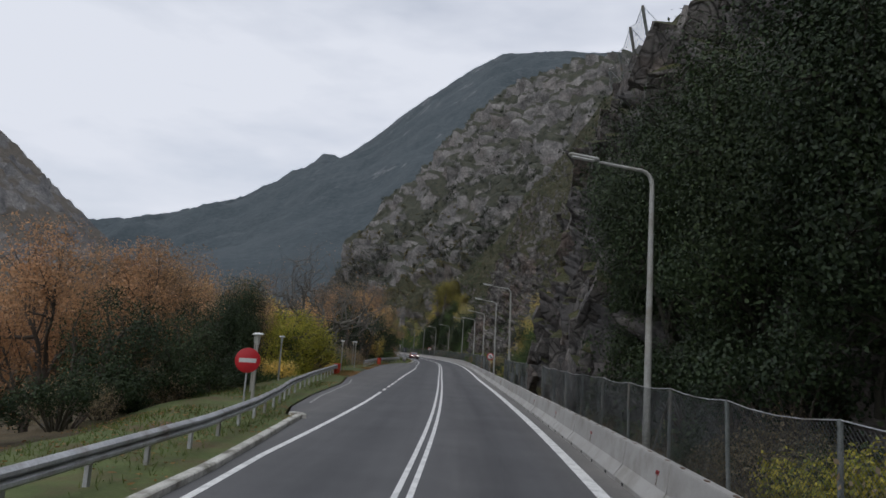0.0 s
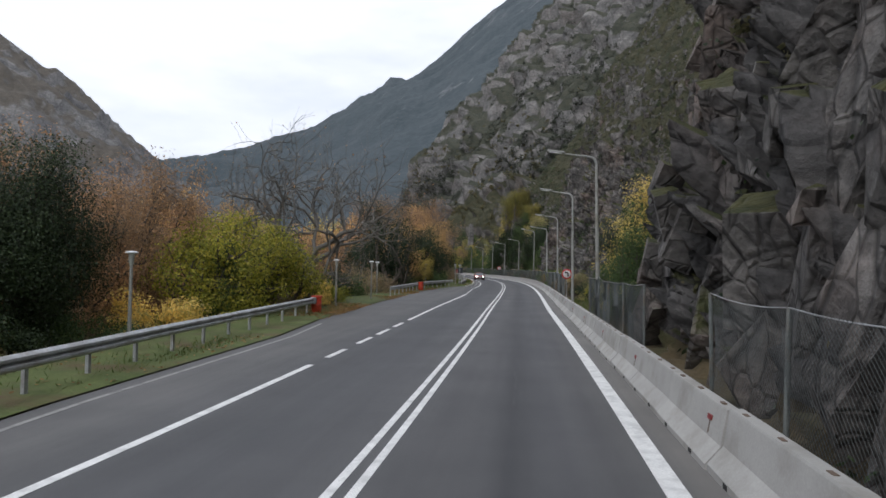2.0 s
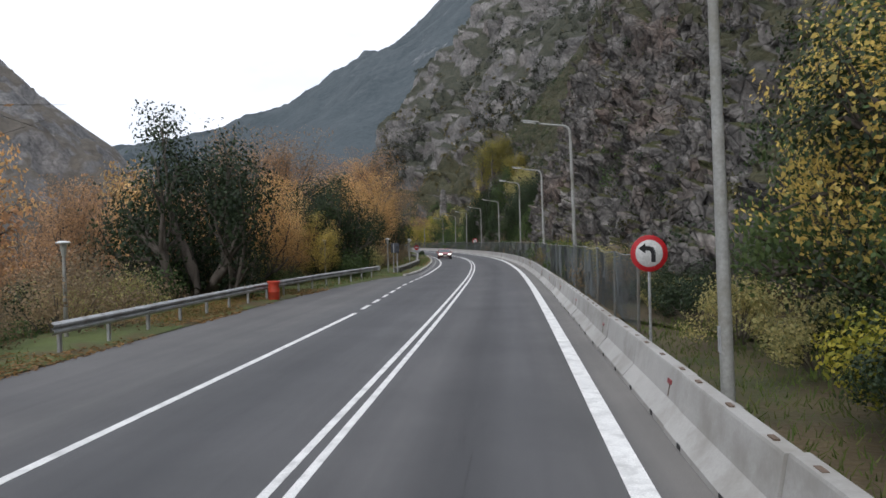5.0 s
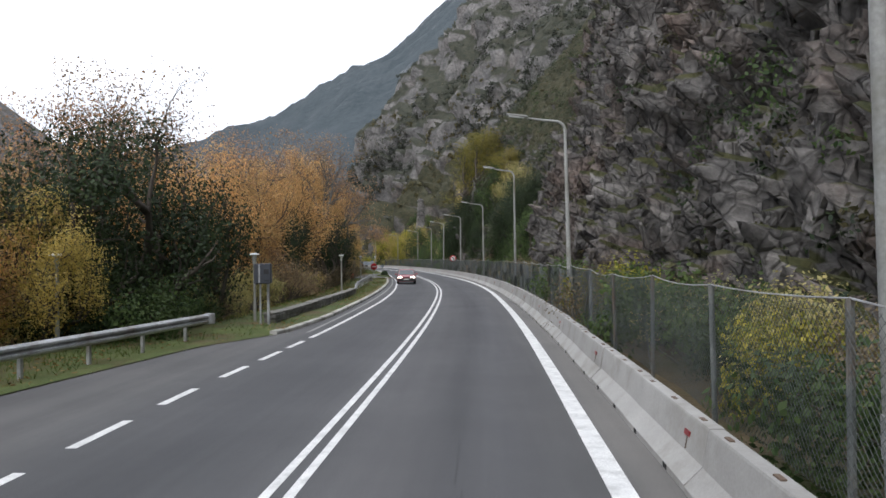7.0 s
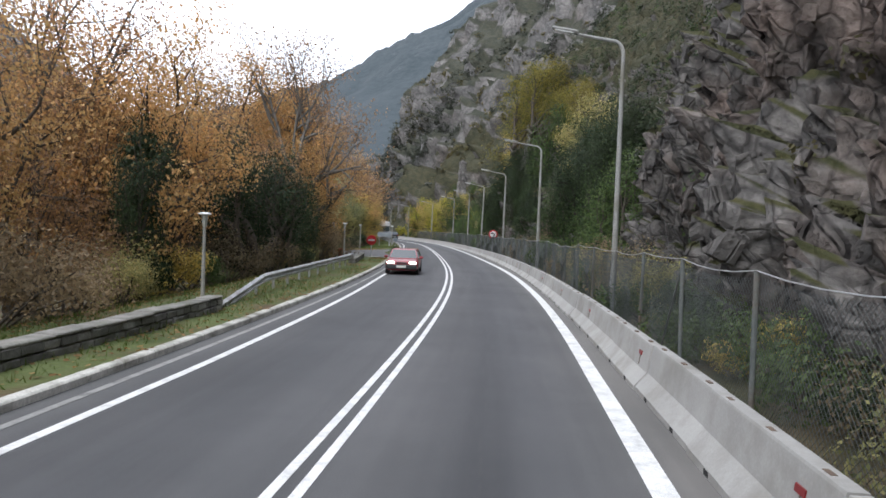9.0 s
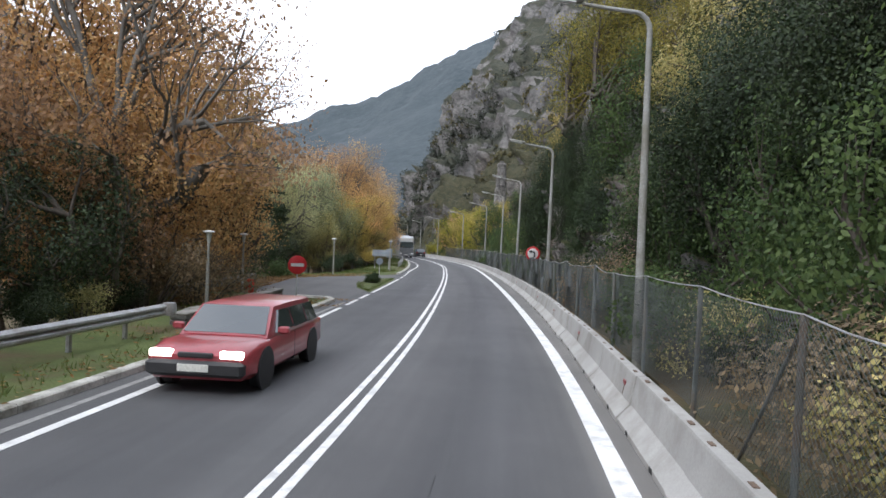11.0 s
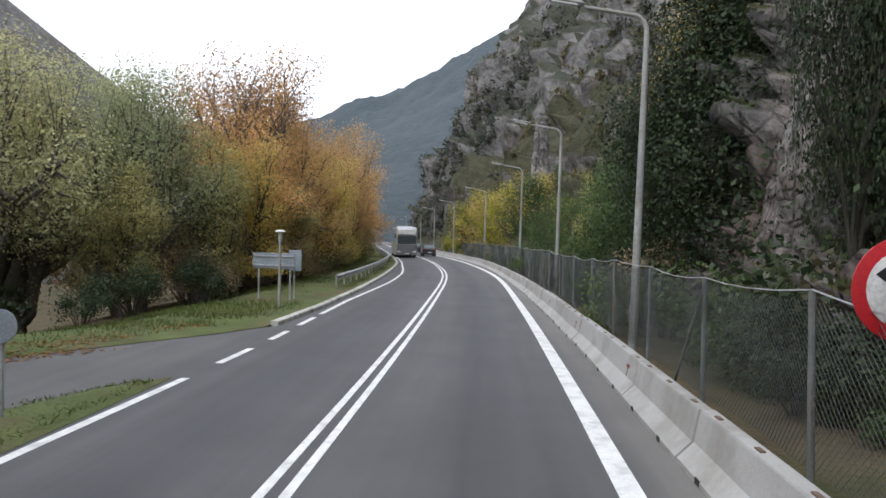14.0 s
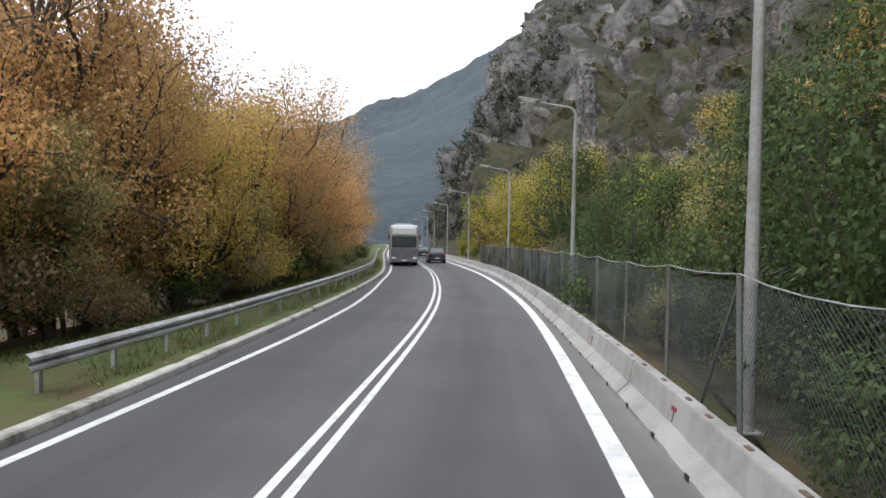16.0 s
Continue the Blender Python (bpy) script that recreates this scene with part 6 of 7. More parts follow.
# right of the fence
for row in (("gold", 71.5, 10.6, 8.0, 0.3, 0.95), ("green", 74, 10.5, 6.5, 0.3), ("green", 64, 10.2, 5.6, 0.0), ("green", 67, 8.8, 4.6, 0.0), ("dark", 69.5, 9.2, 5.4, 0.0), ("olive", 61, 12.0, 6.0, 0.5), ("dark", 63, 13.5, 7.0, 1.0), ("bush_green", 57.5, 8.2, 2.0, 0), ("bush_gold", 60.5, 7.2, 1.6, 0),
            ("bush_olive", 62.5, 6.8, 1.5, 0), ("bush_lime", 66, 6.9, 1.4, 0), ("bush_lime", 11, 6.9, 1.5, 0), ("bush_brown", 8.0, 7.2, 2.2, 0), ("bush_brown", 14, 6.6, 1.6, 0), ("gold_olive", 185.5, 10.4, 11.5, 8.2, 1.35), ("gold_olive", 180.5, 11.2, 10.0, 10.0, 1.25),
            ("green", 207, 11.5, 7.5, 0.8), ("orange", 204, 12.5, 8.0, 2.0), ("green", 203, 9.2, 5.5, 0.0), ("green", 236, 9.6, 8.0, 0.0), ("gold", 241, 10.5, 8.5, 0.5), ("lime", 247, 9.6, 8.0, 0.0), ("gold", 256, 9.5, 8.0, 0), ("lime", 264, 9.5, 8.5, 0), ("orange", 270, 10, 8.0, 0),
            ("ivy_near", 196, 9.6, 8.0, 0.0), ("ivy_near", 192, 8.8, 7.5, 0), ("green", 199.5, 9.2, 6.5, 0), ("dark_near", 174, 10.0, 7.0, 0.3), ("ivy_near", 162.5, 9.6, 8.5, 0.5), ("green", 161, 9.8, 6.5, 0.2), ("dark_near", 156, 10.0, 9, 0.8), ("gold_olive", 171, 12.6, 6.5, 9.5, 0.8), ("olive", 162.5, 11.5, 8, 4.5), ("green", 175, 11.3, 8, 6.0), ("ivy_near", 159, 11.0, 8, 3.0), ("dark_near", 150, 10.5, 8, 2.0), ("green", 151, 9.8, 6, 0.5),
            ("green", 145, 9.4, 6, 0.2), ("olive", 212, 9.6, 5.0, 0), ("green", 216, 9.0, 4.8, 0), ("green", 222, 9.5, 5.5, 0), ("green", 228, 9.0, 4.5, 0), ("ivy_near", 177, 9.0, 6.5, 0.3), ("ivy_near", 179.0, 10.2, 7.0, 2.5), ("dark_near", 181.0, 9.6, 10.5, 0.2, 0.5), ("dark_near", 180.2, 7.9, 10.0, 0.2, 0.42), ("dark_near", 187.6, 8.7, 9.5, 0.2), ("dark_near", 190, 8.6, 9, 0.2), ("ivy_near", 188.5, 10.5, 9, 6.5), ("orange", 199.5, 11.5, 6.5, 4.5), ("gold", 196, 11.5, 7.5, 6.5), ("green", 210, 10.0, 6.0, 0.5),
            ("dark_near", 25, 7.5, 9.5, 2.0, 0.85), ("dark_near", 21.5, 7.8, 9.5, 1.5, 0.9), ("dark_near", 18, 8.2, 9, 2.0, 1.0), ("dark_near", 13.5, 8.6, 9, 2.0, 1.0), ("dark_near", 9, 9, 9, 2.5, 1.0), ("dark_near", 17, 11.5, 9, 9.5, 1.0), ("bush_dark", 25.2, 7.0, 3.2, 0.8), ("bush_dark", 22.6, 7.0, 3.4, 1.2), ("bush_dark", 20, 7.2, 3.2, 1.0), ("bush_dark", 17.2, 7.3, 3.4, 1.2), ("bush_dark", 14.5, 7.5, 3.2, 1.0), ("bush_dark", 23.8, 7.8, 3.4, 3.4), ("bush_dark", 19, 8.0, 3.4, 3.6)):
    plant(*row)
def slope_height(s, l):
    l0, a, h, b = (float(np.interp(s, HILL[:, 0], HILL[:, i])) for i in (1, 2, 3, 4))
    low = (l - l0) * math.tan(radians(a))
    return 0.0 if l < l0 else (low if low < h else h + (l - l0 - h / math.tan(radians(a))) * math.tan(radians(b)))


# young woods climbing the slope past the rocks
for s in np.arange(199, 300, 3.4):
    for l in (8.6, 12.0, 15.5, 19.5, 24.0):
        if rng.random() < 0.45:
            q, w = s + rng.uniform(-1.5, 1.5), l + rng.uniform(-1.0, 1.2)
            plant(rng.choice(("lime_far", "green_far", "olive_far", "gold_slope", "olive_far", "green_far", "green_far", "olive_far") if l > 9 else ("green", "lime", "bush_green", "bush_olive", "bush_gold")), q, w, rng.uniform(3.0, 5.6) if l > 9 else rng.uniform(1.8, 3.4), max(0.0, slope_height(q, w) - 0.5))
for s in np.arange(-8, 240, 2.9):
    if 24 < s < 50:
        continue
    k = rng.choice(("bush_dark", "bush_green", "bush_dark", "bush_olive", "bush_dark") if s > 60 else ("bush_dark", "bush_dark", "bush_brown", "bush_olive"))
    plant(k, s + rng.uniform(-1, 1), rng.uniform(6.3, 7.6), rng.uniform(0.8, 1.9))
for s in np.arange(79, 141, 1.7):
    plant(rng.choice(("bush_brown", "bush_olive", "bush_green", "bush_dark", "bush_brown", "bush_olive")), s + rng.uniform(-0.7, 0.7), rng.uniform(6.2, 7.4), rng.uniform(0.9, 2.1))
for row in (("bush_lime", 104.6, 6.7, 2.3), ("bush_lime", 107.5, 7.0, 1.9), ("bush_green", 112.0, 6.8, 2.6), ("bush_gold", 121.5, 6.7, 1.5), ("bush_lime", 93.5, 6.8, 1.6), ("bush_green", 98.5, 7.0, 2.4)):
    plant(*row)
for s in np.arange(141, 232, 2.1):
    plant(rng.choice(("bush_dark", "bush_dark", "bush_brown", "bush_green", "bush_dark")), s + rng.uniform(-0.8, 0.8), rng.uniform(6.6, 8.0), rng.uniform(1.5, 2.7))
big = make_conifer("spruce_tree", "tall dark spruce with drooping branches", 41, 15, 9.6, 34000)
big.matrix_basis = put(187, -15.3, -2.0)
cyp = make_conifer("cypress_tree", "slim dark conifer by the lay-by", 42, 6, 1.8, 7000)
cyp.matrix_basis = put(184.5, -12.2, -0.8)
copy_thing(cyp, put(91.5, -11.2, -0.7, 40))
copy_thing(cyp, put(132.5, -10.2, -0.4, 80))
for k, ob in list(KIND.items()):
    if k not in USED:
        for o in [*ob.children_recursive, ob]:
            bpy.data.objects.remove(o)


def scatter(name, label, kind, pts, leaf, per, radius, seed, category="shrubs"):
    """Scrub on the slopes: clumps of leaves round many points, one object."""
    rng = np.random.default_rng(seed)
    n = len(pts)
    r = radius * rng.uniform(0.5, 1.5, n)
    i = np.repeat(np.arange(n), per)
    d = rng.normal(size=(n * per, 3)); d /= np.linalg.norm(d, axis=1)[:, None]
    c = pts[i] + d * (r[i] * rng.uniform(0.3, 1.05, n * per))[:, None] * np.array([1, 1, 0.8])
    v, f = leaf_cloud(c, leaf, rng, 0.3, d + np.array([0, 0, 0.25]))
    tagged(new(name, mesh_of(name, v, f, False, (LEAF[kind],))), label, category, kind="stuff")


def slope_points(P, s, vlen, want, dens, seed):
    """Random places on a slope's grid, kept by a density over station and row."""
    rng = np.random.default_rng(seed)
    a, b = np.interp(rng.uniform(s[0], s[-2], want * 12), s, np.arange(len(s))), 3 + (P.shape[1] - 4.001) * rng.uniform(0, 1, want * 12)
    i, j = a.astype(int), b.astype(int)
    p = P[i, j] + (P[i + 1, j] - P[i, j]) * (a - i)[:, None] + (P[i, j + 1] - P[i, j]) * (b - j)[:, None]
    keep = rng.uniform(0, 1, len(p)) < dens(s[i], p, rng)
    return p[keep][:want]


def near_density(low):
    def f(s, p, rng):
        d = np.interp(s, [-50, 18, 24, 30, 48, 54, 60, 76, 84, 96, 108, 114, 136, 142, 150, 176, 180, 187, 190, 205, 250], [1, 1, 0.5, 0.1, 0.12, 0.7, 1, 0.9, 0.4, 0.35, 0.25, 0.12, 0.16, 0.7, 1, 1, 0.8, 0.8, 1, 1, 0.9])
        patch = np.clip(0.5 + 1.6 * fbm(p / 6.0, 3, 77), 0, 1)
        d = np.where((p[:, 2] > 15) & (s > 80), np.maximum(d, 0.7), d)
        return d * (0.25 + 0.75 * patch) * np.where(p[:, 2] < low, 1.0, 0.75)
    return f


scatter("ivy_and_scrub", "dark evergreen scrub and ivy clinging to the rock", "dark", slope_points(NEAR, S_NEAR, 0, 3600, near_density(20), 51), 0.14, 70, 0.85, 61)
scatter("dark_thicket", "dense dark evergreen thicket over the rock", "dark", slope_points(NEAR, S_NEAR, 0, 3000, lambda s, p, r: np.where(s < 27, 1.0, np.where((s > 141) & (s < 203), 0.5, np.where((s < 55) & (p[:, 2] > 15), 0.6, np.where((s > 54) & (s < 78), 0.45, 0.0)))) * (p[:, 2] < 40), 56), 0.15, 78, 1.15, 66)
scatter("green_scrub", "green leafy scrub on the rock ledges", "green", slope_points(NEAR, S_NEAR, 0, 1300, near_density(8), 52), 0.12, 95, 0.75, 62)
scatter("dry_scrub", "dry brown and olive scrub on the ledges", "scrub", slope_points(NEAR, S_NEAR, 0, 1100, lambda s, p, r: 0.35 + 0 * s, 53), 0.15, 52, 0.55, 63)
S_MID = np.arange(214, 640, 2.0)
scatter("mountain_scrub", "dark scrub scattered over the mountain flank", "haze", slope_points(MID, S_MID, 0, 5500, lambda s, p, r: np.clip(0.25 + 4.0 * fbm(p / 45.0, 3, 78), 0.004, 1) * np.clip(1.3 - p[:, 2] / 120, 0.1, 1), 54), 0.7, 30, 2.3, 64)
scatter("mountain_bushes", "olive bushes scattered over the mountain flank", "scrub", slope_points(MID, S_MID, 0, 1500, lambda s, p, r: np.clip(0.2 + 4.0 * fbm(p / 34.0, 3, 79), 0.01, 1) * np.clip(1.2 - p[:, 2] / 90, 0.05, 1), 55), 0.8, 24, 1.6, 65)


def ground_cover():
    """Grass blades on the verges and fallen leaves, each one object."""
    rng = np.random.default_rng(71)
    def verge_points(n, s_lo, s_hi, d_lo, d_hi):
        s, d = rng.uniform(s_lo, s_hi, n), rng.uniform(d_lo, d_hi, n)
        ok = rng.uniform(0, 1, n) < np.clip(0.55 + 1.3 * fbm(np.stack([s / 5, d / 2, 0 * s], -1), 2, 5), 0, 1)
        s, d = s[ok], d[ok]
        kerbed = (s < 22.4) | ((s > 104.5) & (s < 161.4)) | (s > 187.4)
        z = np.interp(d, [0, 0.12, 3.2, 4.5, 6.5], [0.0, 0.03, 0.06, -0.15, -0.9]) + np.where(kerbed, 0.085, 0)
        return at(s, left_edge(s) - 0.1 - d, z)
    p = np.concatenate([verge_points(26000, -5, 105, 0.35, 4.2), verge_points(34000, 105, 260, 0.3, 4.2), verge_points(9000, 184, 202, 0.3, 5.5)])
    s = rng.uniform(55, 77, 5000)
    p = np.concatenate([p, at(s, rng.uniform(4.75, 8.0, 5000), -0.02)])
    isl = rng.uniform(0, 1, (3500, 2))
    s = 167.5 + 12.5 * isl[:, 0]
    p = np.concatenate([p, at(s, -3.4 + (np.interp(s, [167.2, 170, 174, 178, 180.5], [-3.4, -4.4, -5.0, -4.6, -3.4]) + 3.4) * isl[:, 1], 0.05)])
    n = len(p)
    h = rng.uniform(0.05, 0.17, n)[:, None]
    h[-3500:] *= 0.45
    a = rng.uniform(0, 2 * math.pi, n)
    w = np.stack([np.cos(a), np.sin(a), 0 * a], -1) * 0.012
    tip = np.concatenate([rng.normal(size=(n, 2)) * 0.06, h], 1)
    v = np.stack([p - w, p + w, p + w * 0.6 + tip * 0.6, p + tip], 1).reshape(-1, 3)
    grass = leaf_material("grass_blades", ((0.06, 0.10, 0.022), (0.10, 0.15, 0.035), (0.15, 0.16, 0.055), (0.07, 0.115, 0.025)), 0.35)
    tagged(new("grass", mesh_of("grass", v, np.arange(n * 4).reshape(n, 4), False, (grass,))), "short green grass on the verges", "grass", kind="stuff")
    q = np.concatenate([verge_points(9000, -5, 105, 0.0, 5.0), verge_points(22000, 50, 92, -0.3, 2.4), verge_points(8000, 105, 182, 0.0, 5.0), verge_points(1500, 186, 260, 0.0, 5.0), verge_points(15000, 158, 187, -0.9, 1.8)])
    s = rng.uniform(159, 180, 9000)
    q = np.concatenate([q, at(s, rng.uniform(0, 1, 9000) ** 1.6 * 1.7 - np.interp(s, [159, 162, 174, 180], [9.6, 9.9, 10.7, 10.9]), 0.03)])
    q[:, 2] += 0.03
    v, f = leaf_cloud(q, 0.11, rng, 0)
    v = v.reshape(-1, 4, 3); v[:, :, 2] = q[:, None, 2] + (v[:, :, 2] - q[:, None, 2]) * 0.3
    tagged(new("fallen_leaves", mesh_of("fallen_leaves", v.reshape(-1, 3), f, False, (leaf_material("fallen_leaves", ((0.16, 0.08, 0.03), (0.30, 0.16, 0.06), (0.38, 0.24, 0.10), (0.2, 0.11, 0.05))),))), "brown fallen leaves along the verge", "leaves", kind="stuff")


ground_cover()

# ---------------------------------------------------------------- vehicles
def loft(sections):
    """A hull through sections: each (y, [(x, z) of the right half from the bottom up]), mirrored."""
    g = Geo()
    v, k = [], 2 * len(sections[0][1])
    for y, half in sections:
        v += [(x, y, z) for x, z in half] + [(-x, y, z) for x, z in half[::-1]]
    f = [(i * k + j, i * k + (j + 1) % k, (i + 1) * k + (j + 1) % k, (i + 1) * k + j) for i in range(len(sections) - 1) for j in range(k)]
    f += [tuple(range(k)), tuple(range((len(sections) - 1) * k + k - 1, (len(sections) - 1) * k - 1, -1))]
    return g.add(v, f)


def make_wheel(parent, x, y, r, w):
    t = part("wheel", Geo().lathe(((r * 0.62, -w / 2), (r * 0.96, -w / 2), (r, -w * 0.3), (r, w * 0.3), (r * 0.96, w / 2), (r * 0.62, w / 2)), 20, axis="x").shift((x, y, r)), TYRE, parent, "black tyre", smooth=True)
    sgn = 1 if x > 0 else -1
    part("rim", Geo().lathe(((r * 0.6, -0.01), (r * 0.55, 0.012), (r * 0.2, 0.0), (r * 0.12, 0.02)) if sgn > 0 else ((r * 0.6, 0.01), (r * 0.55, -0.012), (r * 0.2, 0.0), (r * 0.12, -0.02)), 16, axis="x").shift((x + sgn * w * 0.47, y, r)), RIM, t, "metal rim", smooth=True)


def make_car(name, label, paint, m, length=4.3, wide=1.7, tall=1.42, wagon=True, lights=False):
    """A car that faces local +y, its front at y = 0."""
    ob = thing(name, label, "car", m=m)
    h, L, bl = wide / 2, length, tall * 0.60
    def sec(y, w, z0, z1, r=0.1):
        return (y, [(w * 0.86, z0), (w, z0 + 0.1), (w * 1.0, z1 - r), (w * 0.93, z1 - 0.03), (w * 0.8, z1)])
    body = loft([sec(0.0, h * 0.86, 0.32, 0.60), sec(-0.10, h * 0.95, 0.22, 0.68), sec(-0.55, h, 0.2, 0.77), sec(-1.15, h, 0.2, bl), sec(-1.9, h, 0.2, bl + 0.04), sec(-L + 0.75, h, 0.2, bl + 0.06), sec(-L + 0.12, h * 0.96, 0.24, bl + 0.05), sec(-L, h * 0.88, 0.34, bl - 0.04)])
    b = part("body", body, paint, ob, smooth=True)
    rear = -L + (0.22 if wagon else 0.75)
    def cab(y, wb, wt, z0, z1):
        return (y, [(wb, z0), (wb * 0.985, z0 + (z1 - z0) * 0.3), (wt * 1.03, z1 - 0.09), (wt, z1 - 0.03), (wt * 0.8, z1)])
    part("cabin", loft([cab(-1.02, h * 0.92, h * 0.9, bl - 0.06, bl + 0.02), cab(-1.62, h * 0.94, h * 0.76, bl - 0.04, tall - 0.02), cab(-2.3, h * 0.95, h * 0.77, bl - 0.03, tall), cab(rear - 0.55 + 0.9, h * 0.95, h * 0.76, bl - 0.02, tall - 0.01), cab(rear + 0.35, h * 0.93, h * 0.73, bl - 0.02, tall - 0.05), cab(rear - 0.06, h * 0.9, h * 0.86, bl - 0.05, bl + 0.06)]), paint, ob, smooth=True)
    ws = part("windscreen", Geo().add([(-h * 0.84, -1.08, bl + 0.04), (h * 0.84, -1.08, bl + 0.04), (h * 0.70, -1.60, tall - 0.07), (-h * 0.70, -1.60, tall - 0.07), (-h * 0.84, -1.05, bl + 0.05), (h * 0.84, -1.05, bl + 0.05), (h * 0.70, -1.575, tall - 0.05), (-h * 0.70, -1.575, tall - 0.05)],
                                      [(4, 5, 6, 7), (3, 2, 1, 0), (0, 1, 5, 4), (1, 2, 6, 5), (2, 3, 7, 6), (3, 0, 4, 7)]), GLASS, ob, "windscreen")
    part("rear_window", Geo().add([(-h * 0.8, rear - 0.02, bl + 0.12), (h * 0.8, rear - 0.02, bl + 0.12), (h * 0.68, rear + 0.30, tall - 0.10), (-h * 0.68, rear + 0.30, tall - 0.10), (-h * 0.8, rear - 0.07, bl + 0.13), (h * 0.8, rear - 0.07, bl + 0.13), (h * 0.68, rear + 0.25, tall - 0.07), (-h * 0.68, rear + 0.25, tall - 0.07)],
                                  [(4, 7, 6, 5), (3, 0, 1, 2), (0, 4, 5, 1), (1, 5, 6, 2), (2, 6, 7, 3), (3, 7, 4, 0)]), GLASS, ob, "rear window")
    for sgn in (-1, 1):
        for y0, y1 in ((-1.35, -2.25), (-2.33, -3.1)) + (((-3.18, rear + 0.25),) if wagon else ()):
            x0, x1 = sgn * h * 0.978, sgn * h * 0.83
            t0 = -1.72 if y0 == -1.35 else y0
            part("side_window", Geo().add([(x0, y0, bl + 0.05), (x0, y1, bl + 0.06), (x1, y1 + (0.12 if y1 < -3.2 else 0), tall - 0.11), (x1, t0, tall - 0.11), (x0 - sgn * 0.04, y0, bl + 0.05), (x0 - sgn * 0.04, y1, bl + 0.06), (x1 - sgn * 0.04, y1, tall - 0.11), (x1 - sgn * 0.04, t0, tall - 0.11)],
                                          [(0, 1, 2, 3), (7, 6, 5, 4), (0, 4, 5, 1), (1, 5, 6, 2), (2, 6, 7, 3), (3, 7, 4, 0)]), GLASS, ob, "side window")
        part("headlight", Geo().box(sgn * h * 0.66, -0.04, 0.61, 0.36, 0.1, 0.12, 0.02), HEADLIGHT if lights else LAMP_WHITE, ob, "headlight")
        if lights:
            part("fog_light", Geo().lathe(((0.085, -0.03), (0.085, 0.03), (0.06, 0.04)), 14, axis="y").shift((sgn * h * 0.66, 0.0, 0.42)), HEADLIGHT, ob, "bright round lamp", smooth=True)
        part("tail_light", Geo().box(sgn * h * 0.78, -L + 0.03, bl - 0.08, 0.22, 0.1, 0.2, 0.02), TAIL, ob, "red tail light")
        part("mirror", Geo().box(sgn * (h + 0.09), -1.35, bl + 0.1, 0.2, 0.1, 0.13, 0.03), paint, ob, "door mirror")
        for y in (-0.78, -L + 0.85):
            make_wheel(ob, sgn * (h - 0.10), y, 0.30, 0.19)
            part("wheel_arch", Geo().lathe(((0.36, -0.02), (0.36, 0.02), (0.3, 0.022)), 20, axis="x").shift((sgn * (h - 0.005), y, 0.31)), TRIM, ob, "dark wheel arch", smooth=True)
    part("bumper", Geo().box(0, -0.02, 0.40, wide * 0.92, 0.2, 0.24, 0.05), TRIM, ob, "dark plastic front bumper")
    part("bumper", Geo().box(0, -L + 0.02, 0.42, wide * 0.92, 0.2, 0.24, 0.05), TRIM, ob, "dark plastic rear bumper")
    part("grille", Geo().box(0, 0.0, 0.60, 0.55, 0.06, 0.08, 0.015), TRIM, ob, "black grille")
    part("number_plate", Geo().box(0, 0.085, 0.42, 0.48, 0.02, 0.11, 0.004), PLATE, ob, "pale blank plate")
    part("number_plate", Geo().box(0, -L - 0.085, 0.5, 0.48, 0.02, 0.11, 0.004), PLATE, ob, "pale blank plate")
    part("door_line", Geo().box(0, -2.29, bl - 0.28, wide + 0.006, 0.012, 0.5), TRIM, ob)
    return ob


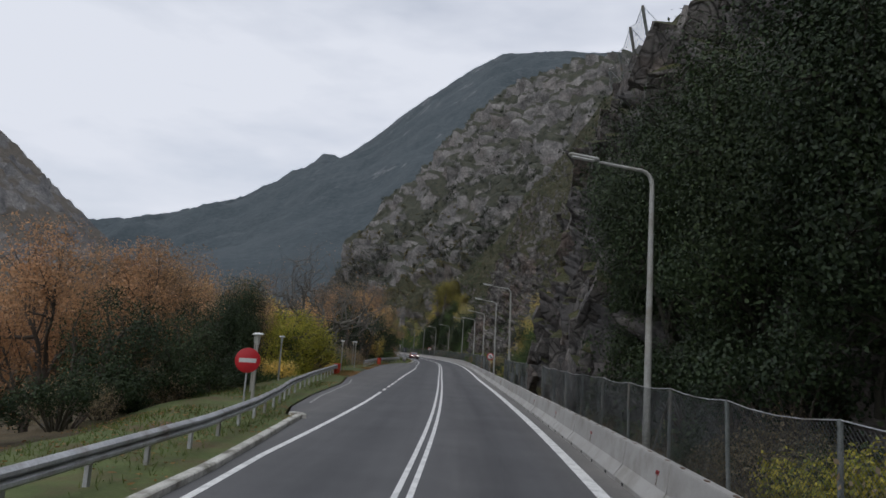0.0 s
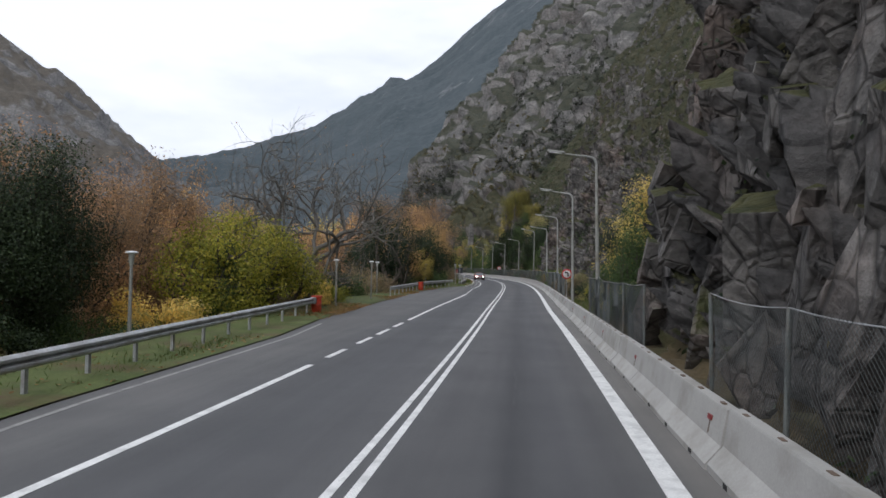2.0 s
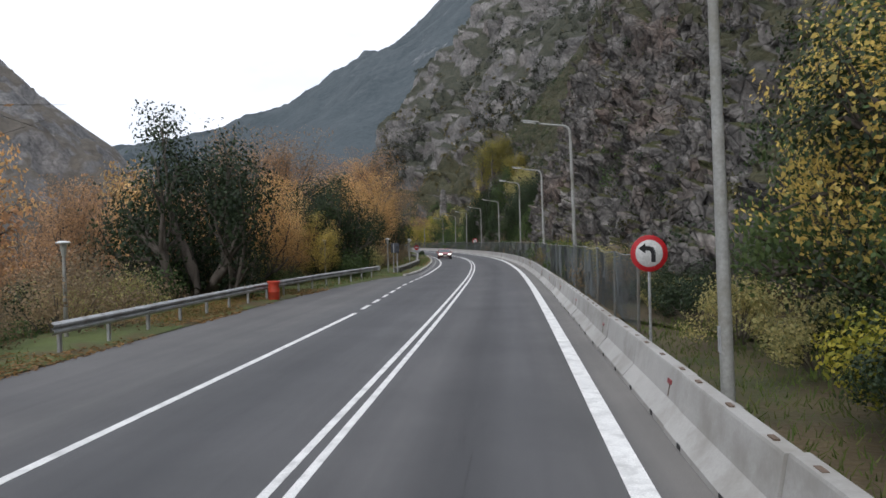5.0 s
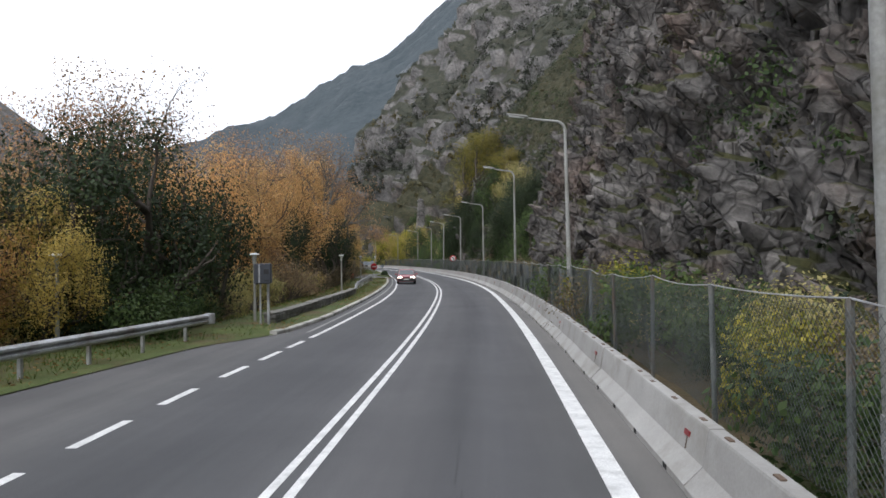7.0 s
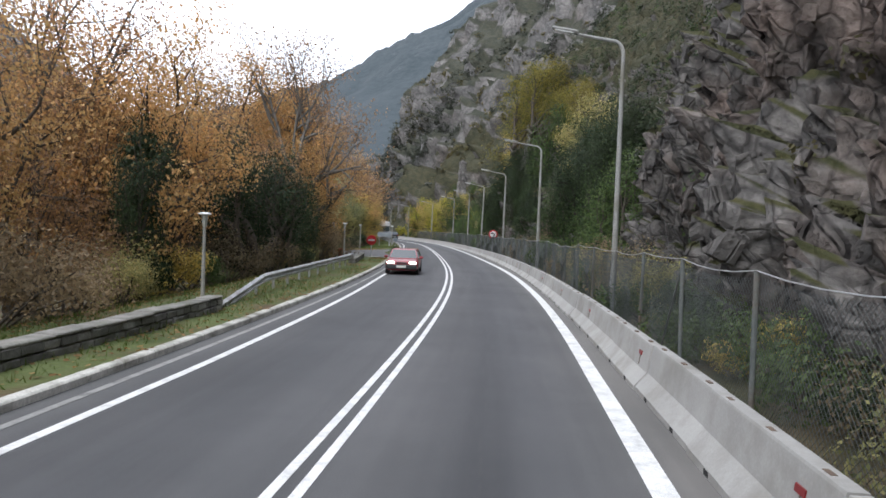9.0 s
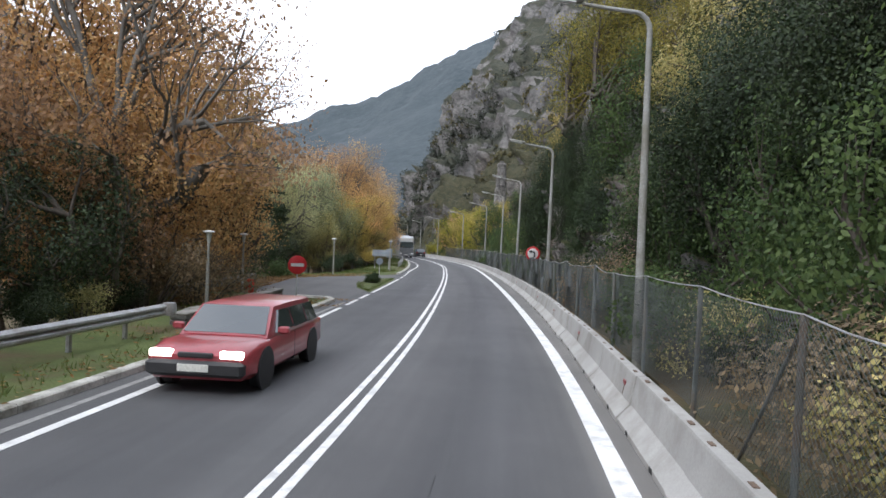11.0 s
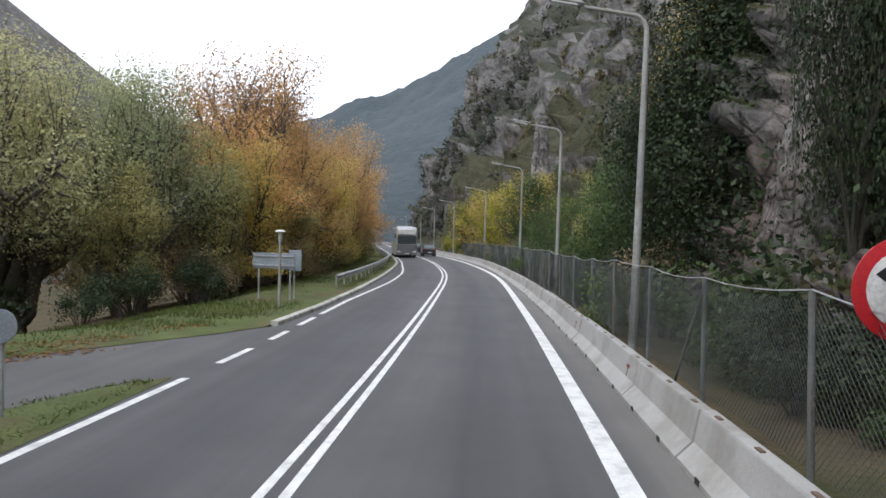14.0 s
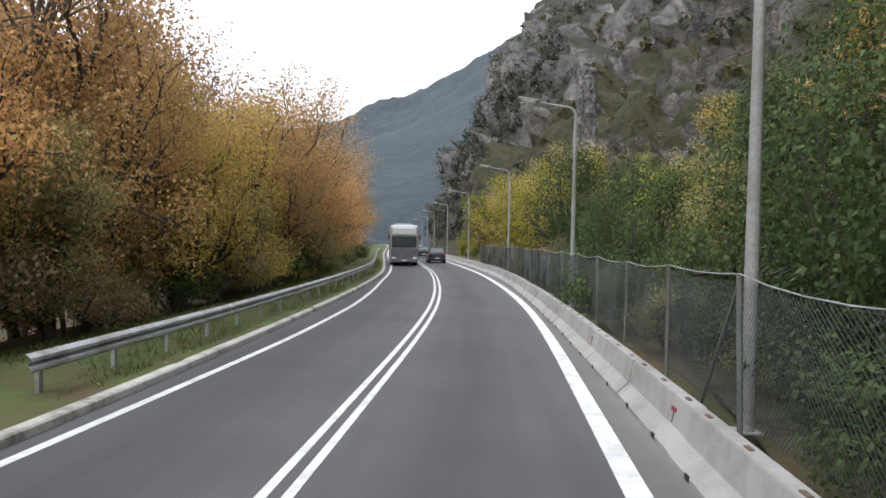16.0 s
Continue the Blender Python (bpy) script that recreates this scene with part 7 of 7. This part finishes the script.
def make_coach(m):
    paint, low = plain("coach_silver", (0.42, 0.43, 0.45), 0.35, 0.3, coat=0.5), plain("coach_grey", (0.14, 0.145, 0.155), 0.4, 0.2, coat=0.4)
    ob = thing("coach", "tall grey touring coach with a large windscreen", "bus", m=m)
    def sec(y, w, z0, z1):
        return (y, [(w, z0), (w, z0 + 0.2), (w, (z0 + z1) / 2), (w, z1 - 0.3), (w * 0.93, z1 - 0.06), (w * 0.8, z1)])
    part("body", loft([sec(0, 1.14, 0.4, 3.35), sec(-0.2, 1.25, 0.32, 3.55), sec(-1.0, 1.275, 0.3, 3.65), sec(-11.6, 1.275, 0.3, 3.65), sec(-12.0, 1.2, 0.4, 3.5)]), paint, ob, smooth=True)
    part("lower_front", Geo().box(0, 0.0, 0.98, 2.32, 0.14, 1.25, 0.05), low, ob, "dark grey lower front")
    part("windscreen", Geo().box(0, 0.005, 2.15, 2.2, 0.12, 1.0, 0.06), GLASS, ob, "large dark windscreen")
    part("blind_panel", Geo().box(0, 0.0, 3.05, 2.15, 0.14, 0.62, 0.05), SIGN_WHITE, ob, "pale upper front panel")
    part("wiper", Geo().box(0, 0.08, 1.75, 1.6, 0.03, 0.04), TRIM, ob)
    for sgn in (-1, 1):
        for i in range(6):
            part("side_window", Geo().box(sgn * 1.262, -1.9 - i * 1.65, 2.4, 0.05, 1.55, 1.05, 0.02), GLASS, ob, "dark side window")
        part("headlight", Geo().box(sgn * 0.92, 0.075, 0.72, 0.36, 0.05, 0.16, 0.015), LAMP_WHITE, ob, "headlight")
        part("mirror", Geo().box(sgn * 1.36, 0.25, 2.55, 0.16, 0.14, 0.42, 0.04), TRIM, ob, "hanging door mirror")
        for y in (-2.6, -8.8, -10.0):
            make_wheel(ob, sgn * 1.12, y, 0.48, 0.3)
    part("bumper", Geo().box(0, 0.03, 0.48, 2.4, 0.16, 0.3, 0.05), low, ob, "dark bumper")
    part("number_plate", Geo().box(0, 0.12, 0.5, 0.5, 0.02, 0.11, 0.004), PLATE, ob, "pale blank plate")
    part("roof_unit", Geo().box(0, -5, 3.72, 1.7, 2.4, 0.2, 0.06), paint, ob)
    return ob


def make_truck(m):
    box_paint, cab = plain("truck_box_white", (0.62, 0.62, 0.6), 0.5), plain("truck_cab", (0.45, 0.45, 0.44), 0.4, coat=0.3)
    ob = thing("box_truck", "white box truck seen from behind", "truck", m=m)
    body = part("cargo_box", Geo().box(0, -5.2, 2.25, 2.5, 6.4, 2.6, 0.04), box_paint, ob, "white cargo box")
    for sgn in (-1, 1):
        d = part("rear_door", Geo().box(sgn * 0.61, -8.42, 2.25, 1.18, 0.05, 2.45, 0.012), box_paint, body, "white rear door")
        part("lock_bar", Geo().tube([(sgn * 0.25, -8.47, 1.05), (sgn * 0.25, -8.47, 3.45)], 0.02, 6), GALV, d)
        part("tail_light", Geo().box(sgn * 1.0, -8.4, 0.75, 0.34, 0.08, 0.16, 0.01), TAIL, ob, "red tail light")
        part("mud_flap", Geo().box(sgn * 0.9, -7.9, 0.5, 0.5, 0.03, 0.5, 0.005), TRIM, ob)
        for y in (-1.2, -6.9):
            make_wheel(ob, sgn * 1.05, y, 0.46, 0.3)
        part("mirror", Geo().box(sgn * 1.3, -0.7, 2.1, 0.18, 0.1, 0.4, 0.03), TRIM, ob)
    part("cab", loft([(0, [(1.05, 0.5), (1.1, 0.9), (1.12, 1.6), (1.0, 2.3), (0.8, 2.45)]), (-0.4, [(1.15, 0.45), (1.18, 0.9), (1.18, 1.7), (1.1, 2.6), (0.9, 2.75)]), (-1.9, [(1.15, 0.45), (1.18, 0.9), (1.18, 1.7), (1.12, 2.65), (0.9, 2.8)])]), cab, ob, "pale cab", smooth=True)
    part("windscreen", Geo().box(0, -0.12, 1.95, 2.0, 0.1, 0.75, 0.03), GLASS, ob, "windscreen")
    part("chassis", Geo().box(0, -4.6, 0.75, 0.9, 7.4, 0.24, 0.01), TRIM, ob)
    part("bumper", Geo().box(0, -8.35, 0.5, 2.3, 0.12, 0.14, 0.01), GALV, ob)
    part("number_plate", Geo().box(0, -8.44, 0.62, 0.5, 0.02, 0.11, 0.004), PLATE, ob, "pale blank plate")
    return ob


RED_PAINT = plain("faded_red_paint", (0.3, 0.045, 0.055), 0.35, 0.0, coat=0.7)
DARK_PAINT = plain("dark_car_paint", (0.022, 0.024, 0.028), 0.35, 0.2, coat=0.6)
BLUE_PAINT = plain("dark_blue_car_paint", (0.03, 0.036, 0.05), 0.35, 0.2, coat=0.6)
WHITE_PAINT = plain("white_car_paint", (0.7, 0.7, 0.69), 0.35, coat=0.6)
make_car("estate_car", "faded dark red estate car with round lamps lit", RED_PAINT, put(144.1, -2.2, 0.005, 180), 4.3, 1.66, 1.27, True, True)
make_car("dark_car", "black hatchback driving ahead in the lane", DARK_PAINT, put(264, 1.9, 0.005), 4.2, 1.76, 1.55, True)
make_car("dark_car", "dark blue hatchback in the queue of traffic", BLUE_PAINT, put(283, 1.7, 0.005), 4.1, 1.74, 1.5, True)
make_car("white_car", "small white hatchback in the queue of traffic", WHITE_PAINT, put(297, 1.7, 0.005), 4.0, 1.7, 1.48, True)
make_coach(put(252, -1.65, 0.005, 180))
make_truck(put(340, 1.8, 0.005))
